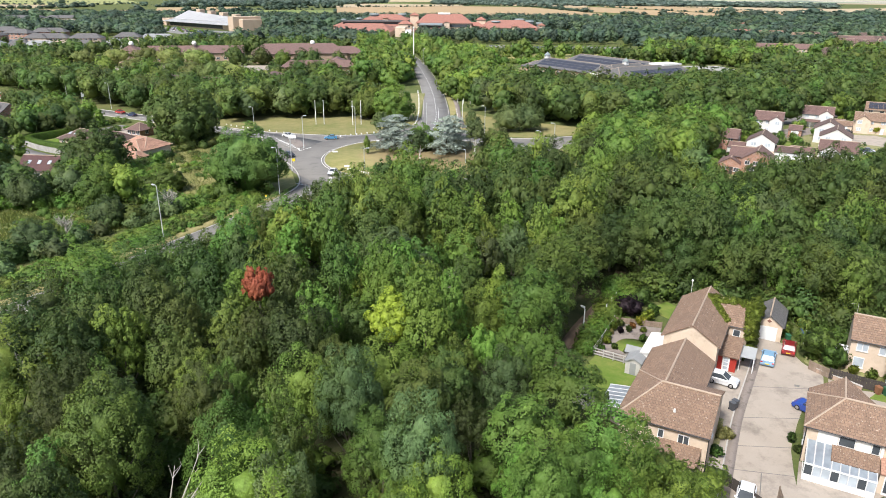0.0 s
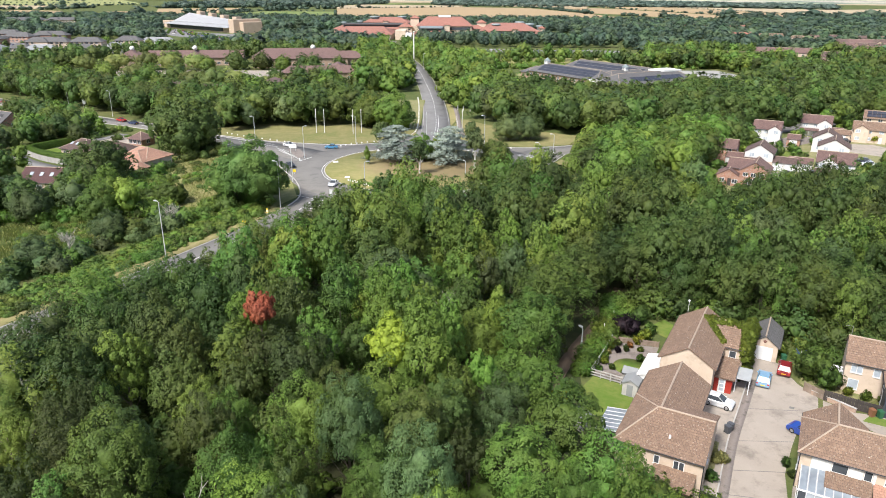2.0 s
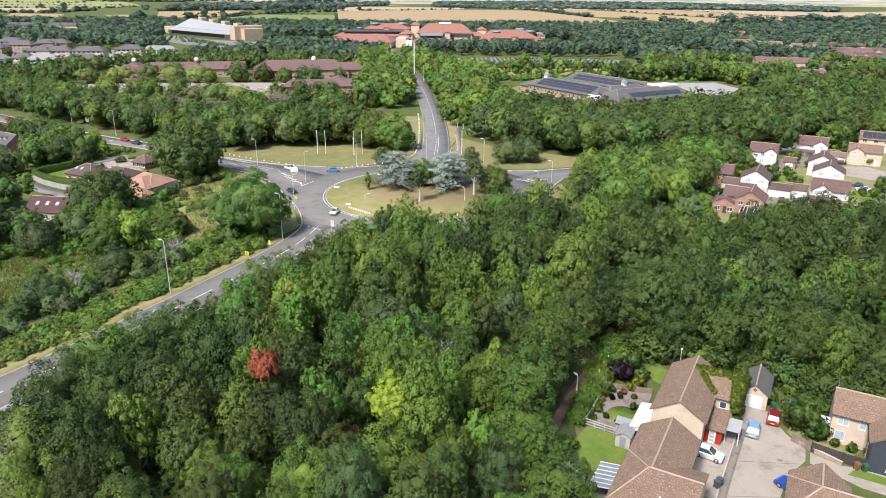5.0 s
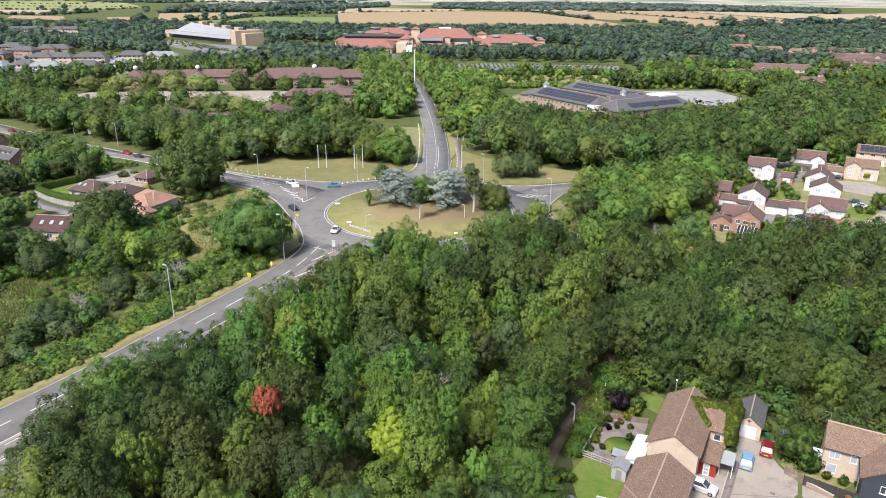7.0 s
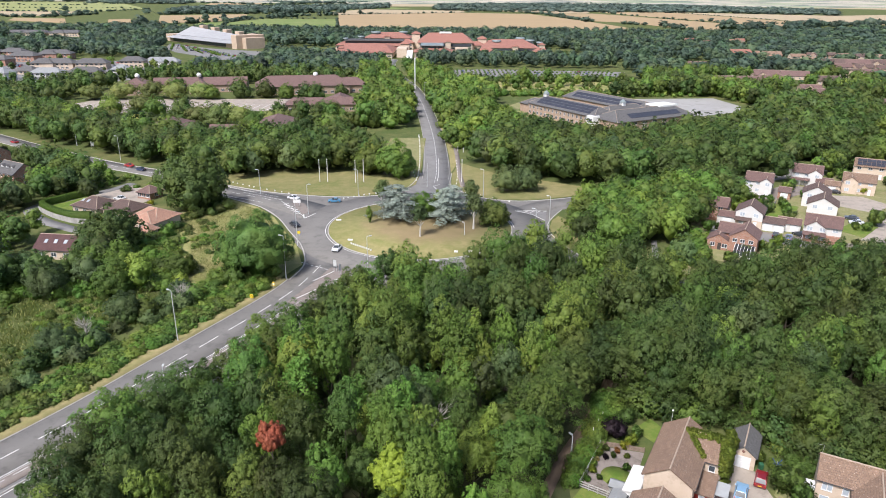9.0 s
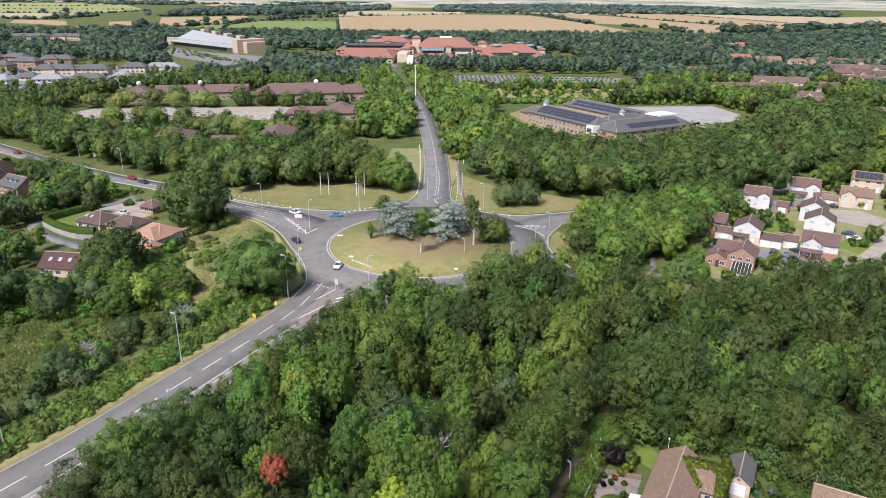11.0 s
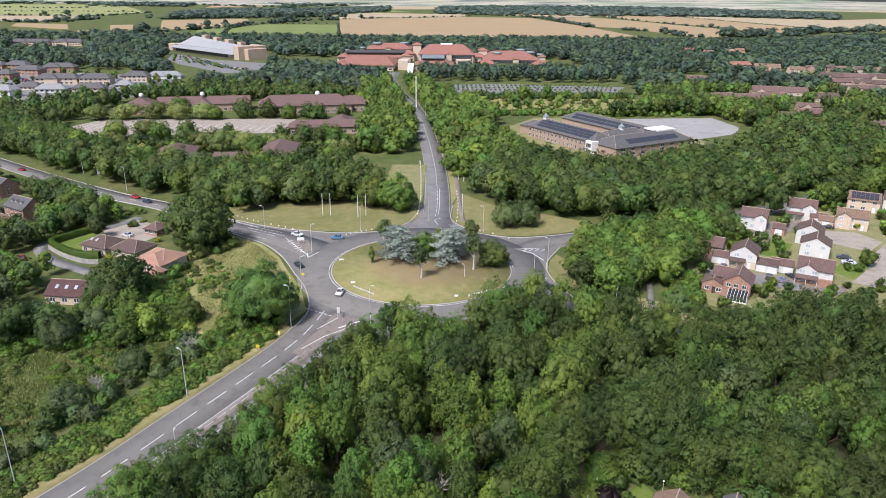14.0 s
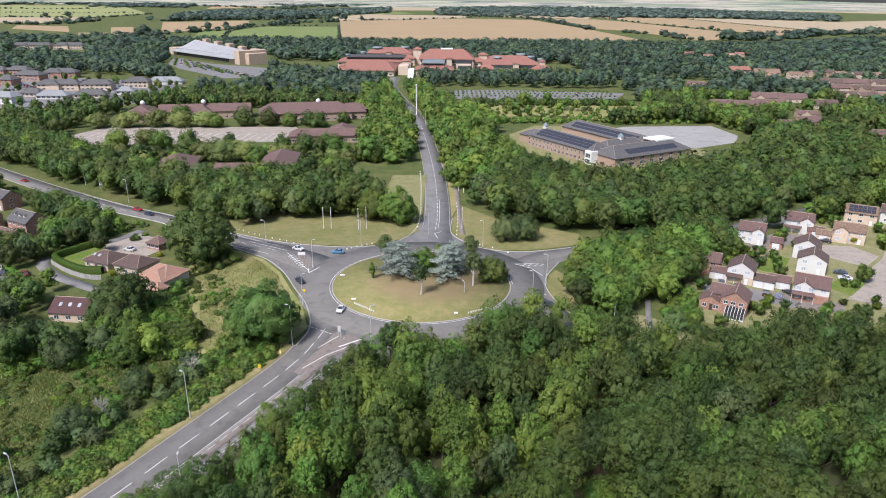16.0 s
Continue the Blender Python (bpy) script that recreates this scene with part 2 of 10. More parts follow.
M["metal_roof"] = surface("metal_roof", (0.27, 0.275, 0.28), (0.35, 0.355, 0.36), 0.1, 3, 0.7, 0.0, bump=0.002)
M["teal_roof"] = surface("teal_roof", (0.15, 0.185, 0.19), (0.20, 0.24, 0.245), 0.2, 3, 0.5, bump=0.002)
M["stone_buff"] = surface("stone_buff", (0.36, 0.27, 0.20), (0.47, 0.37, 0.28), 0.2, 4, 0.85, bump=0.003)
M["court"] = surface("court", (0.24, 0.235, 0.225), (0.34, 0.335, 0.32), 0.06, 6, 0.9, bump=0.004, stain=(0.20, 0.19, 0.18), stain_scale=0.12)
M["earth"] = surface("earth", (0.10, 0.07, 0.045), (0.20, 0.145, 0.10), 0.3, 5, 0.95, bump=0.03)


def grassland(name, green, mid, dry, coarse=0.03, fine=1.2, dryness=0.55):
    m, n, l, p = nodes_of(name)
    a, b, f = noise_at(n, l, coarse, 6, 0.65), noise_at(n, l, fine, 5, 0.7), noise_at(n, l, fine * 9, 3, 0.6)
    c = mixed(n, l, green, mid, b)
    s = ramp(n, l, a, [(dryness - 0.14, (0, 0, 0)), (dryness + 0.14, (1, 1, 1))])
    c = mixed(n, l, c, dry, s)
    c = mixed(n, l, c, mixed(n, l, green, dry, f), 0.3)
    g = ramp(n, l, noise_at(n, l, coarse * 4.3, 5, 0.75), [(0.44, (0, 0, 0)), (0.62, (1, 1, 1))])
    c = mixed(n, l, c, mixed(n, l, green, dry, g), 0.32)
    l.new(c, p.inputs["Base Color"])
    p.inputs["Roughness"].default_value = 0.95
    p.inputs["Specular IOR Level"].default_value = 0.15
    bumped(n, l, p, f, 0.8, 0.06)
    return m


M["ground"] = grassland("ground", (0.045, 0.075, 0.02), (0.09, 0.12, 0.035), (0.17, 0.155, 0.065), dryness=0.62)
M["verge"] = grassland("verge", (0.11, 0.135, 0.042), (0.165, 0.17, 0.062), (0.26, 0.215, 0.108), 0.06, 1.0, 0.5)
M["verge_dry"] = grassland("verge_dry", (0.15, 0.165, 0.05), (0.25, 0.21, 0.095), (0.34, 0.275, 0.15), 0.12, 1.0, 0.5)
M["island_grass"] = grassland("island_grass", (0.118, 0.148, 0.042), (0.185, 0.190, 0.066), (0.285, 0.235, 0.118), 0.07, 0.5, 0.5)


def fallen_litter(m, x, y, reach, colour):
    """Brown litter on the grass round a clump of trees, ragged at its rim."""
    n, l = m.node_tree.nodes, m.node_tree.links
    p = n["Principled BSDF"]
    grass = p.inputs["Base Color"].links[0].from_socket
    d = n.new("ShaderNodeVectorMath")
    d.operation, d.inputs[1].default_value = "DISTANCE", (x, y, 0.15)
    l.new(n.new("ShaderNodeNewGeometry").outputs["Position"], d.inputs[0])
    rag, far = n.new("ShaderNodeMath"), n.new("ShaderNodeMapRange")
    rag.operation, rag.inputs[1].default_value, rag.inputs[2].default_value = "MULTIPLY_ADD", 14.0, -7.0
    l.new(noise_at(n, l, 0.16, 6, 0.7), rag.inputs[0])
    both = n.new("ShaderNodeMath")
    l.new(d.outputs["Value"], both.inputs[0])
    l.new(rag.outputs[0], both.inputs[1])
    far.inputs["From Min"].default_value, far.inputs["From Max"].default_value = reach - 4.0, reach + 4.0
    far.inputs["To Min"].default_value, far.inputs["To Max"].default_value = 0.72, 0.0
    l.new(both.outputs[0], far.inputs["Value"])
    l.new(mixed(n, l, grass, colour, far.outputs[0]), p.inputs["Base Color"])


fallen_litter(M["island_grass"], -5.5, 198.5, 16.5, (0.205, 0.150, 0.090))
M["lawn"] = grassland("lawn", (0.066, 0.135, 0.017), (0.112, 0.185, 0.028), (0.19, 0.20, 0.06), 0.16, 1.5, 0.54)
M["lawn_rough"] = grassland("lawn_rough", (0.11, 0.15, 0.04), (0.19, 0.20, 0.08), (0.30, 0.25, 0.15), 0.25, 1.5, 0.5)
M["meadow"] = grassland("meadow", (0.11, 0.155, 0.035), (0.20, 0.215, 0.065), (0.34, 0.29, 0.14), 0.09, 0.55, 0.48)
M["glade_grass"] = grassland("glade_grass", (0.050, 0.086, 0.021), (0.085, 0.120, 0.032), (0.175, 0.16, 0.07), 0.09, 0.55, 0.58)
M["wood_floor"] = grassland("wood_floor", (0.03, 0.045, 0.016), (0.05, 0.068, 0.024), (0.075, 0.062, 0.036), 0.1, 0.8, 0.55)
M["wheat"] = grassland("wheat", (0.32, 0.235, 0.135), (0.37, 0.275, 0.165), (0.29, 0.22, 0.13), 0.006, 0.05, 0.55)
M["stubble"] = grassland("stubble", (0.36, 0.29, 0.19), (0.41, 0.34, 0.23), (0.33, 0.27, 0.18), 0.005, 0.05, 0.55)


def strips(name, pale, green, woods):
    """Far country seen flat on: long strips of pale stubble, pasture and woods, with haze in their colours."""
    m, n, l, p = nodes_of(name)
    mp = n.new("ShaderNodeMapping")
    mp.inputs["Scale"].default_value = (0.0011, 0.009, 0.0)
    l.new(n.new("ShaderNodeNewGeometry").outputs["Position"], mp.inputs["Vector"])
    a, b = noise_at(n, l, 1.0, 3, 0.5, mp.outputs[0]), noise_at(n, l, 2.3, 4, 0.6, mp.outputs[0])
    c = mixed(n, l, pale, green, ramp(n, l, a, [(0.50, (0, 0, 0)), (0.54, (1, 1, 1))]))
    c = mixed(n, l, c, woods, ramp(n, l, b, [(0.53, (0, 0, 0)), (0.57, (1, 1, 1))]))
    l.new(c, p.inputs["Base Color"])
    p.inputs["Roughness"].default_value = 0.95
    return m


# pale and blue-grey tones: distance haze is painted into the strips
M["far_land_haze"] = strips("far_land_haze", (0.40, 0.36, 0.29), (0.23, 0.27, 0.17), (0.095, 0.13, 0.115))
M["pasture"] = grassland("pasture", (0.12, 0.18, 0.05), (0.16, 0.21, 0.07), (0.22, 0.22, 0.10), 0.006, 0.05, 0.6)
M["pasture_pale"] = grassland("pasture_pale", (0.20, 0.24, 0.09), (0.25, 0.27, 0.11), (0.30, 0.28, 0.14), 0.006, 0.05, 0.6)

# ---- building tools ----
rng = np.random.default_rng(7)


def part(name, data, material, parent=None, label="", m=None):
    """Links a bmesh or mesh as one object under a thing, or as a thing."""
    if isinstance(data, bmesh.types.BMesh):
        me = bpy.data.meshes.new(name)
        data.to_mesh(me)
        data.free()
    else:
        me = data
    if not me.materials:
        for k in material if isinstance(material, (list, tuple)) else [material]:
            me.materials.append(k)
    ob = new(name, me)
    if parent is not None:
        ob.parent = parent
    if m is not None:
        ob.matrix_basis = m
    if label:
        tagged(ob, label)
    return ob


def thing(name, m, label, category, group="", kind=""):
    e = new(name)
    e.empty_display_size = 0.5
    e.matrix_basis = m
    return tagged(e, label, category, group, kind)


def np_mesh(name, verts, quads=None, tris=None, normals=None, tone=None):
    """A mesh straight from arrays; leaves may carry the normal of the tuft they grow on and a tone for each tree."""
    me = bpy.data.meshes.new(name)
    loops, starts, at = [], [], 0
    for f in (quads, tris):
        if f is not None and len(f):
            f = np.asarray(f, np.int32)
            loops.append(f.ravel())
            starts.append(at + np.arange(len(f), dtype=np.int32) * f.shape[1])
            at += f.size
    loops, starts = np.concatenate(loops), np.concatenate(starts)
    me.vertices.add(len(verts))
    me.vertices.foreach_set("co", np.asarray(verts, np.float32).ravel())
    me.loops.add(len(loops))
    me.loops.foreach_set("vertex_index", loops.astype(np.int32))
    me.polygons.add(len(starts))
    me.polygons.foreach_set("loop_start", starts.astype(np.int32))
    me.update(calc_edges=True)
    me.validate()
    if normals is not None:
        me.shade_smooth()
        at = me.attributes.new("custom_normal", "FLOAT_VECTOR", "POINT")
        at.data.foreach_set("vector", np.asarray(normals, np.float32).ravel())
    if tone is not None:
        at = me.attributes.new("tree_tone", "FLOAT", "POINT")
        at.data.foreach_set("value", np.asarray(tone, np.float32).ravel())
    return me


def box(bm, x0, x1, y0, y1, z0, z1):
    v = [bm.verts.new((x, y, z)) for z in (z0, z1) for x, y in ((x0, y0), (x1, y0), (x1, y1), (x0, y1))]
    for f in ((3, 2, 1, 0), (4, 5, 6, 7), (0, 1, 5, 4), (1, 2, 6, 5), (2, 3, 7, 6), (3, 0, 4, 7)):
        bm.faces.new([v[i] for i in f])
    return v


def boxed(x0, x1, y0, y1, z0, z1, bevel=0.0):
    bm = bmesh.new()
    box(bm, x0, x1, y0, y1, z0, z1)
    if bevel:
        bmesh.ops.bevel(bm, geom=bm.edges[:], offset=bevel, segments=1, affect="EDGES")
    return bm


def tube(bm, points, radii, sides=6):
    """A bent, tapered tube through points."""
    rings = []
    pts = [Vector(p) for p in points]
    for i, (p, r) in enumerate(zip(pts, radii)):
        d = (pts[min(i + 1, len(pts) - 1)] - pts[max(i - 1, 0)]).normalized()
        a = d.orthogonal().normalized()
        b = d.cross(a)
        rings.append([bm.verts.new(p + r * (math.cos(t) * a + math.sin(t) * b)) for t in (2 * math.pi * k / sides for k in range(sides))])
    for lo, hi in zip(rings, rings[1:]):
        for k in range(sides):
            bm.faces.new((lo[k], lo[(k + 1) % sides], hi[(k + 1) % sides], hi[k]))
    bm.faces.new(rings[-1])
    bm.faces.new(rings[0][::-1])


def spline(points, step=2.0):
    """A smooth line through plan points (Catmull-Rom), as an array of places a step apart."""
    p = np.array(points, float)
    p = np.vstack([2 * p[0] - p[1], p, 2 * p[-1] - p[-2]])
    out = []
    for a, b, c, d in zip(p, p[1:], p[2:], p[3:]):
        k = max(2, int(np.linalg.norm(c - b) / step))
        t = np.linspace(0, 1, k, endpoint=False)[:, None]
        out.append(0.5 * (2 * b + (c - a) * t + (2 * a - 5 * b + 4 * c - d) * t**2 + (3 * b - a - 3 * c + d) * t**3))
    return np.vstack(out + [p[-2:-1]])


def sides_of(line):
    """Unit vectors to the right of a plan line."""
    d = np.gradient(line, axis=0)
    d /= np.linalg.norm(d, axis=1)[:, None]
    return np.stack([d[:, 1], -d[:, 0]], 1)


def ribbon(name, line, left, right, z, material, kind="structure", label="", category="", depth=0.3):
    """A strip of made ground along a plan line, from left to right of it (metres; to its right is plus), with its own depth."""
    n = sides_of(line)
    a = line + n * (np.asarray(left) * np.ones(len(line)))[:, None]
    b = line + n * (np.asarray(right) * np.ones(len(line)))[:, None]
    k = len(line)
    v = np.zeros((4 * k, 3))
    for j, (xy, h) in enumerate(((a, z), (b, z), (b, z - depth), (a, z - depth))):
        v[j * k : (j + 1) * k, :2], v[j * k : (j + 1) * k, 2] = xy, h
    i = np.arange(k - 1)
    q = np.vstack([np.stack([i + s * k, i + e * k, i + e * k + 1, i + s * k + 1], 1) for s, e in ((0, 1), (1, 2), (2, 3), (3, 0))])
    ob = part(name, np_mesh(name, v, q), material)
    return tagged(ob, label, category, kind=kind)


def slab(name, corners, z, material, label="", category="", kind="structure", depth=0.3, parent=None):
    """A flat piece of made ground with straight sides."""
    bm = bmesh.new()
    top = [bm.verts.new((x, y, z)) for x, y in corners]
    low = [bm.verts.new((x, y, z - depth)) for x, y in corners]
    f = bm.faces.new(top)
    bm.faces.new(low[::-1])
    for k in range(len(top)):
        j = (k + 1) % len(top)
        bm.faces.new((top[k], low[k], low[j], top[j]))
    bmesh.ops.recalc_face_normals(bm, faces=bm.faces[:])
    ob = part(name, bm, material, parent)
    return tagged(ob, label, category, kind=kind) if parent is None else ob


def disc(name, cx, cy, r0, r1, z, material, label="", category="", steps=96, depth=0.3, kind="structure", wobble=0.0):
    """A flat ring or, with r0 = 0, a round plate."""
    t = np.linspace(0, 2 * np.pi, steps, endpoint=False)
    w = 1 + wobble * (np.sin(3 * t + 1) + 0.6 * np.sin(7 * t) + 0.4 * np.sin(13 * t + 2)) / 2
    rings = [(r0, z), (r1, z), (r1, z - depth)]
    v = np.vstack([np.stack([cx + r * w * np.cos(t), cy + r * w * np.sin(t), np.full(steps, h)], 1) for r, h in rings])
    i, j = np.arange(steps), (np.arange(steps) + 1) % steps
    q = np.vstack([np.stack([i + s * steps, i + (s + 1) * steps, j + (s + 1) * steps, j + s * steps], 1) for s in (0, 1)])
    if r0 == 0:
        v[:steps, :2] = v[:steps, :2] * 1.0 + 1e-3 * np.stack([np.cos(t), np.sin(t)], 1)
    return tagged(part(name, np_mesh(name, v, q), material), label, category, kind=kind)


def inside(poly, x, y):
    """Whether plan points lie in a polygon."""
    x, y, res = np.asarray(x), np.asarray(y), np.zeros(np.shape(x), bool)
    for (x0, y0), (x1, y1) in zip(poly, poly[1:] + poly[:1]):
        cross = ((y0 > y) != (y1 > y)) & (x < (x1 - x0) * (y - y0) / (y1 - y0 + 1e-12) + x0)
        res ^= cross
    return res


# ---- trees ----
def ico(level):
    bm = bmesh.new()
    bmesh.ops.create_icosphere(bm, subdivisions=level, radius=1.0)
    v, f = np.array([p.co for p in bm.verts]), np.array([[p.index for p in q.verts] for q in bm.faces])
    bm.free()
    return v, f


ICO = {1: ico(1), 2: ico(2)}


def unit(a):
    return a / np.maximum(np.linalg.norm(a, axis=-1, keepdims=True), 1e-9)


def lobes_round(r, radius, tall, base, count):
    """Boughs of a broad crown: balls round a middle one, smaller towards the rim."""
    d = unit(r.normal(size=(count, 3)))
    d[:, 2] = np.abs(d[:, 2]) * 1.25 - 0.55
    d = unit(d)
    k = r.uniform(0.5, 0.74, (count, 1))
    c = d * k * np.array([radius, radius, tall / 2])
    c[:, 2] += base + tall * 0.48
    s = r.uniform(0.30, 0.46, count) * radius
    mid = np.array([[0, 0, base + tall * 0.45]])
    return np.vstack([mid, c]), np.r_[0.62 * radius, s]


def lobes_upright(r, radius, tall, base, count):
    """Boughs of a narrow, flame-shaped crown."""
    h = np.sort(r.uniform(0.06, 0.98, count))
    w = np.sin(np.pi * np.clip(h * 0.82 + 0.16, 0, 1)) ** 0.8
    a = r.uniform(0, 2 * np.pi, count)
    k = radius * 0.55 * w * r.uniform(0.5, 1.1, count)
    c = np.stack([k * np.cos(a), k * np.sin(a), base + tall * h * 0.92], 1)
    return c, (0.30 + 0.28 * w) * radius * r.uniform(0.8, 1.1, count)


def lobes_dome(r, radius, tall, base, count):
    """A full round crown seen from afar: one large dome over a wide foot, with smaller domes round its shoulders."""
    top, a0 = base + tall, r.uniform(0, 6.28)
    c, s = [(0, 0, top - 0.74 * radius), (0, 0, base + 0.42 * tall)], [0.72, 0.80]
    for k in range(count):
        a, o = a0 + 2 * math.pi * k / count + r.uniform(-0.4, 0.4), r.uniform(0.36, 0.62)
        c.append((o * radius * math.cos(a), o * radius * math.sin(a), top - r.uniform(0.75, 1.35) * radius))
        s.append(r.uniform(0.36, 0.54))
    return np.array(c), radius * np.array(s)


def lobes_tiered(r, radius, tall, base, count):
    """Level plates of branches, as a cedar has."""
    arms = count // 4
    h = np.repeat(np.linspace(0.06, 0.95, arms), 4)
    a = np.repeat(np.arange(arms) * 2.4 + r.uniform(0, 0.6, arms), 4) + r.uniform(-0.14, 0.14, arms * 4)
    reach = np.repeat((1 - 0.78 * np.linspace(0.06, 0.95, arms)) * r.uniform(0.72, 1.12, arms), 4)
    q = np.tile([0.28, 0.55, 0.8, 1.0], arms)
    k = radius * reach * q
    c = np.stack([k * np.cos(a), k * np.sin(a), base + tall * h + 0.05 * tall * q - 0.13 * tall * q**2 * (1 - h)], 1)
    return c, radius * (0.27 - 0.10 * h) * (1.1 - 0.42 * q) * r.uniform(0.85, 1.15, len(h))


def crown_arrays(seed, shape, radius, tall, base, count, leaves, leaf, flat=1.0, core=1, droop=0.0, fill=0.66, tufts=12, soft=0.7, cores=None):
    """Small leaf blades on tufts, tufts on boughs, inner leaves: vertices, their normals, triangles."""
    r = np.random.default_rng(seed)
    c, s = shape(r, radius, tall, base, count)
    squash = np.array([1, 1, flat])
    own = np.repeat(np.arange(len(c)), tufts)
    i = np.tile(np.arange(tufts), len(c)) + 0.5
    z = 1 - 1.5 * i / tufts
    a = i * 2.39996 + own * 1.7
    d0 = unit(np.stack([np.sqrt(1 - z**2) * np.cos(a), np.sqrt(1 - z**2) * np.sin(a), z], 1) + 0.22 * r.normal(size=(len(own), 3)))
    tc = c[own] + d0 * s[own][:, None] * r.uniform(0.76, 1.04, (len(own), 1)) * squash
    ts = s[own] * r.uniform(0.26, 0.42, len(own)) * math.sqrt(12 / tufts)
    buried = np.zeros(len(tc), bool)
    for j, (q, w) in enumerate(zip(c, s)):
        buried |= (np.linalg.norm((tc - q) / squash, axis=1) < 0.62 * w) & (own != j)
    if (~buried).sum() > 4:
        tc, ts, d0 = tc[~buried], ts[~buried], d0[~buried]
    # some of the leaves lie on the boughs between the tufts
    tc, ts, d0 = np.vstack([tc, c]), np.r_[ts, s * 0.86], np.vstack([d0, np.tile([0, 0, 0.5], (len(c), 1))])
    weight = ts**2
    weight[-len(c) :] *= 0.16 * weight[: -len(c)].sum() / weight[-len(c) :].sum()
    pick = r.choice(len(tc), leaves, p=weight / weight.sum())
    d = unit(r.normal(size=(len(pick), 3)) + 1.0 * d0[pick] + [0, 0, 0.4])
    p = tc[pick] + d * (ts[pick] * r.uniform(0.7, 1.12, len(pick)))[:, None] * squash
    n = unit(d + 0.34 * r.normal(size=p.shape) + [0, 0, 0.35])
    u = unit(np.cross(n, r.normal(size=p.shape)) + np.array([0, 0, -droop]))
    w = unit(np.cross(n, u))
    k = leaf * r.uniform(0.6, 1.35, (len(p), 1))
    v = np.stack([p - 0.5 * k * u - 0.25 * k * w, p + 0.5 * k * u - 0.1 * k * w, p + 0.55 * k * w + 0.1 * k * n], 1).reshape(-1, 3)
    # the blades of a tuft face much the same way, as its leaves do
    mid = np.array([0, 0, base + tall * 0.35])
    sn = np.repeat(unit(soft * (d + 1.35 * unit(p - mid)) + (1 - soft) * n), 3, axis=0)
    # shaded inner masses close the crown behind the blades
    iv, it = ICO[core]
    cv = [iv * (fill * w0 * (1 + 0.18 * r.normal(size=(len(iv), 1)))) * squash + q for q, w0 in zip(c[:cores], s[:cores])]
    sn = np.vstack([sn] + [unit(k - q) for k, q in zip(cv, c)])
    tris = np.vstack([np.arange(len(v)).reshape(-1, 3)] + [it + len(v) + k * len(iv) for k in range(len(cv))])
    return np.vstack([v, *cv]), sn, tris


def trunk_mesh(seed, height, thick, limbs, spread, base):
    r = random.Random(seed)
    bm = bmesh.new()
    lean = Vector((r.uniform(-0.4, 0.4), r.uniform(-0.4, 0.4), 0))
    tube(bm, [(0, 0, -0.3), lean * 0.3 + Vector((0, 0, height * 0.35)), lean + Vector((0, 0, height * 0.8))], (thick, thick * 0.75, thick * 0.25), 7)
    for k in range(limbs):
        a = 2 * math.pi * (k + r.random() * 0.6) / limbs
        z = base * r.uniform(0.7, 1.3)
        out = spread * r.uniform(0.5, 0.85)
        tube(bm, [lean * 0.3 + Vector((0, 0, z)), (out * 0.5 * math.cos(a), out * 0.5 * math.sin(a), z + out * 0.55), (out * math.cos(a), out * math.sin(a), z + out * 1.2)], (thick * 0.45, thick * 0.3, thick * 0.1), 5)
    return bm


# name: shape, radius, crown height, base, boughs, flatness
KINDS = {
    "broad": (lobes_round, 4.5, 11.4, 1.7, 17, 1.1),
    "spread": (lobes_round, 5.3, 10.6, 1.4, 21, 1.0),
    "tall": (lobes_upright, 3.6, 12.6, 1.2, 16, 1.15),
    "loose": (lobes_round, 3.8, 9.6, 3.2, 12, 1.0),
    "bushy": (lobes_round, 2.6, 4.0, -0.5, 10, 0.95),
    "park": (lobes_dome, 5.8, 10.2, -0.4, 8, 1.0),
    "mound": (lobes_round, 2.9, 2.4, -0.9, 9, 0.7),
}
LOW = {}
for _i, (_k, (_s, _r, _h, _b, _n, _f)) in enumerate(KINDS.items()):
    for _d, (_leaves, _leaf, _boughs, _tufts) in {"fine": (2500, 0.42, 8, 15), "mid": (900, 0.72, 5, 12), "semi": (620, 0.80, 5, 11), "far": (230, 1.25, 4, 9)}.items():
        if _k == "bushy":
            _leaves, _leaf = int(_leaves * 0.42), _leaf * 0.72
        if _k == "mound":
            _leaves, _leaf = int(_leaves * 0.28), _leaf * 0.6
        _low = min(_b, 0.9 if _d == "fine" else -0.3)
        _dome = _k not in ("mound", "tall")
        for _j in range(3):
            LOW[_k, _d, _j] = crown_arrays(100 + 10 * _i + _j, lobes_dome if _dome else _s, _r, _h + _b - _low, _low, int(_boughs) if _dome else max(4, int(_n * min(_boughs, 0.8))), _leaves, _leaf, _f, fill=0.5 if _d == "fine" else 0.80 if _dome or _k == "mound" else 0.66, tufts=_tufts, soft=0.72 if _d == "fine" else 0.78)


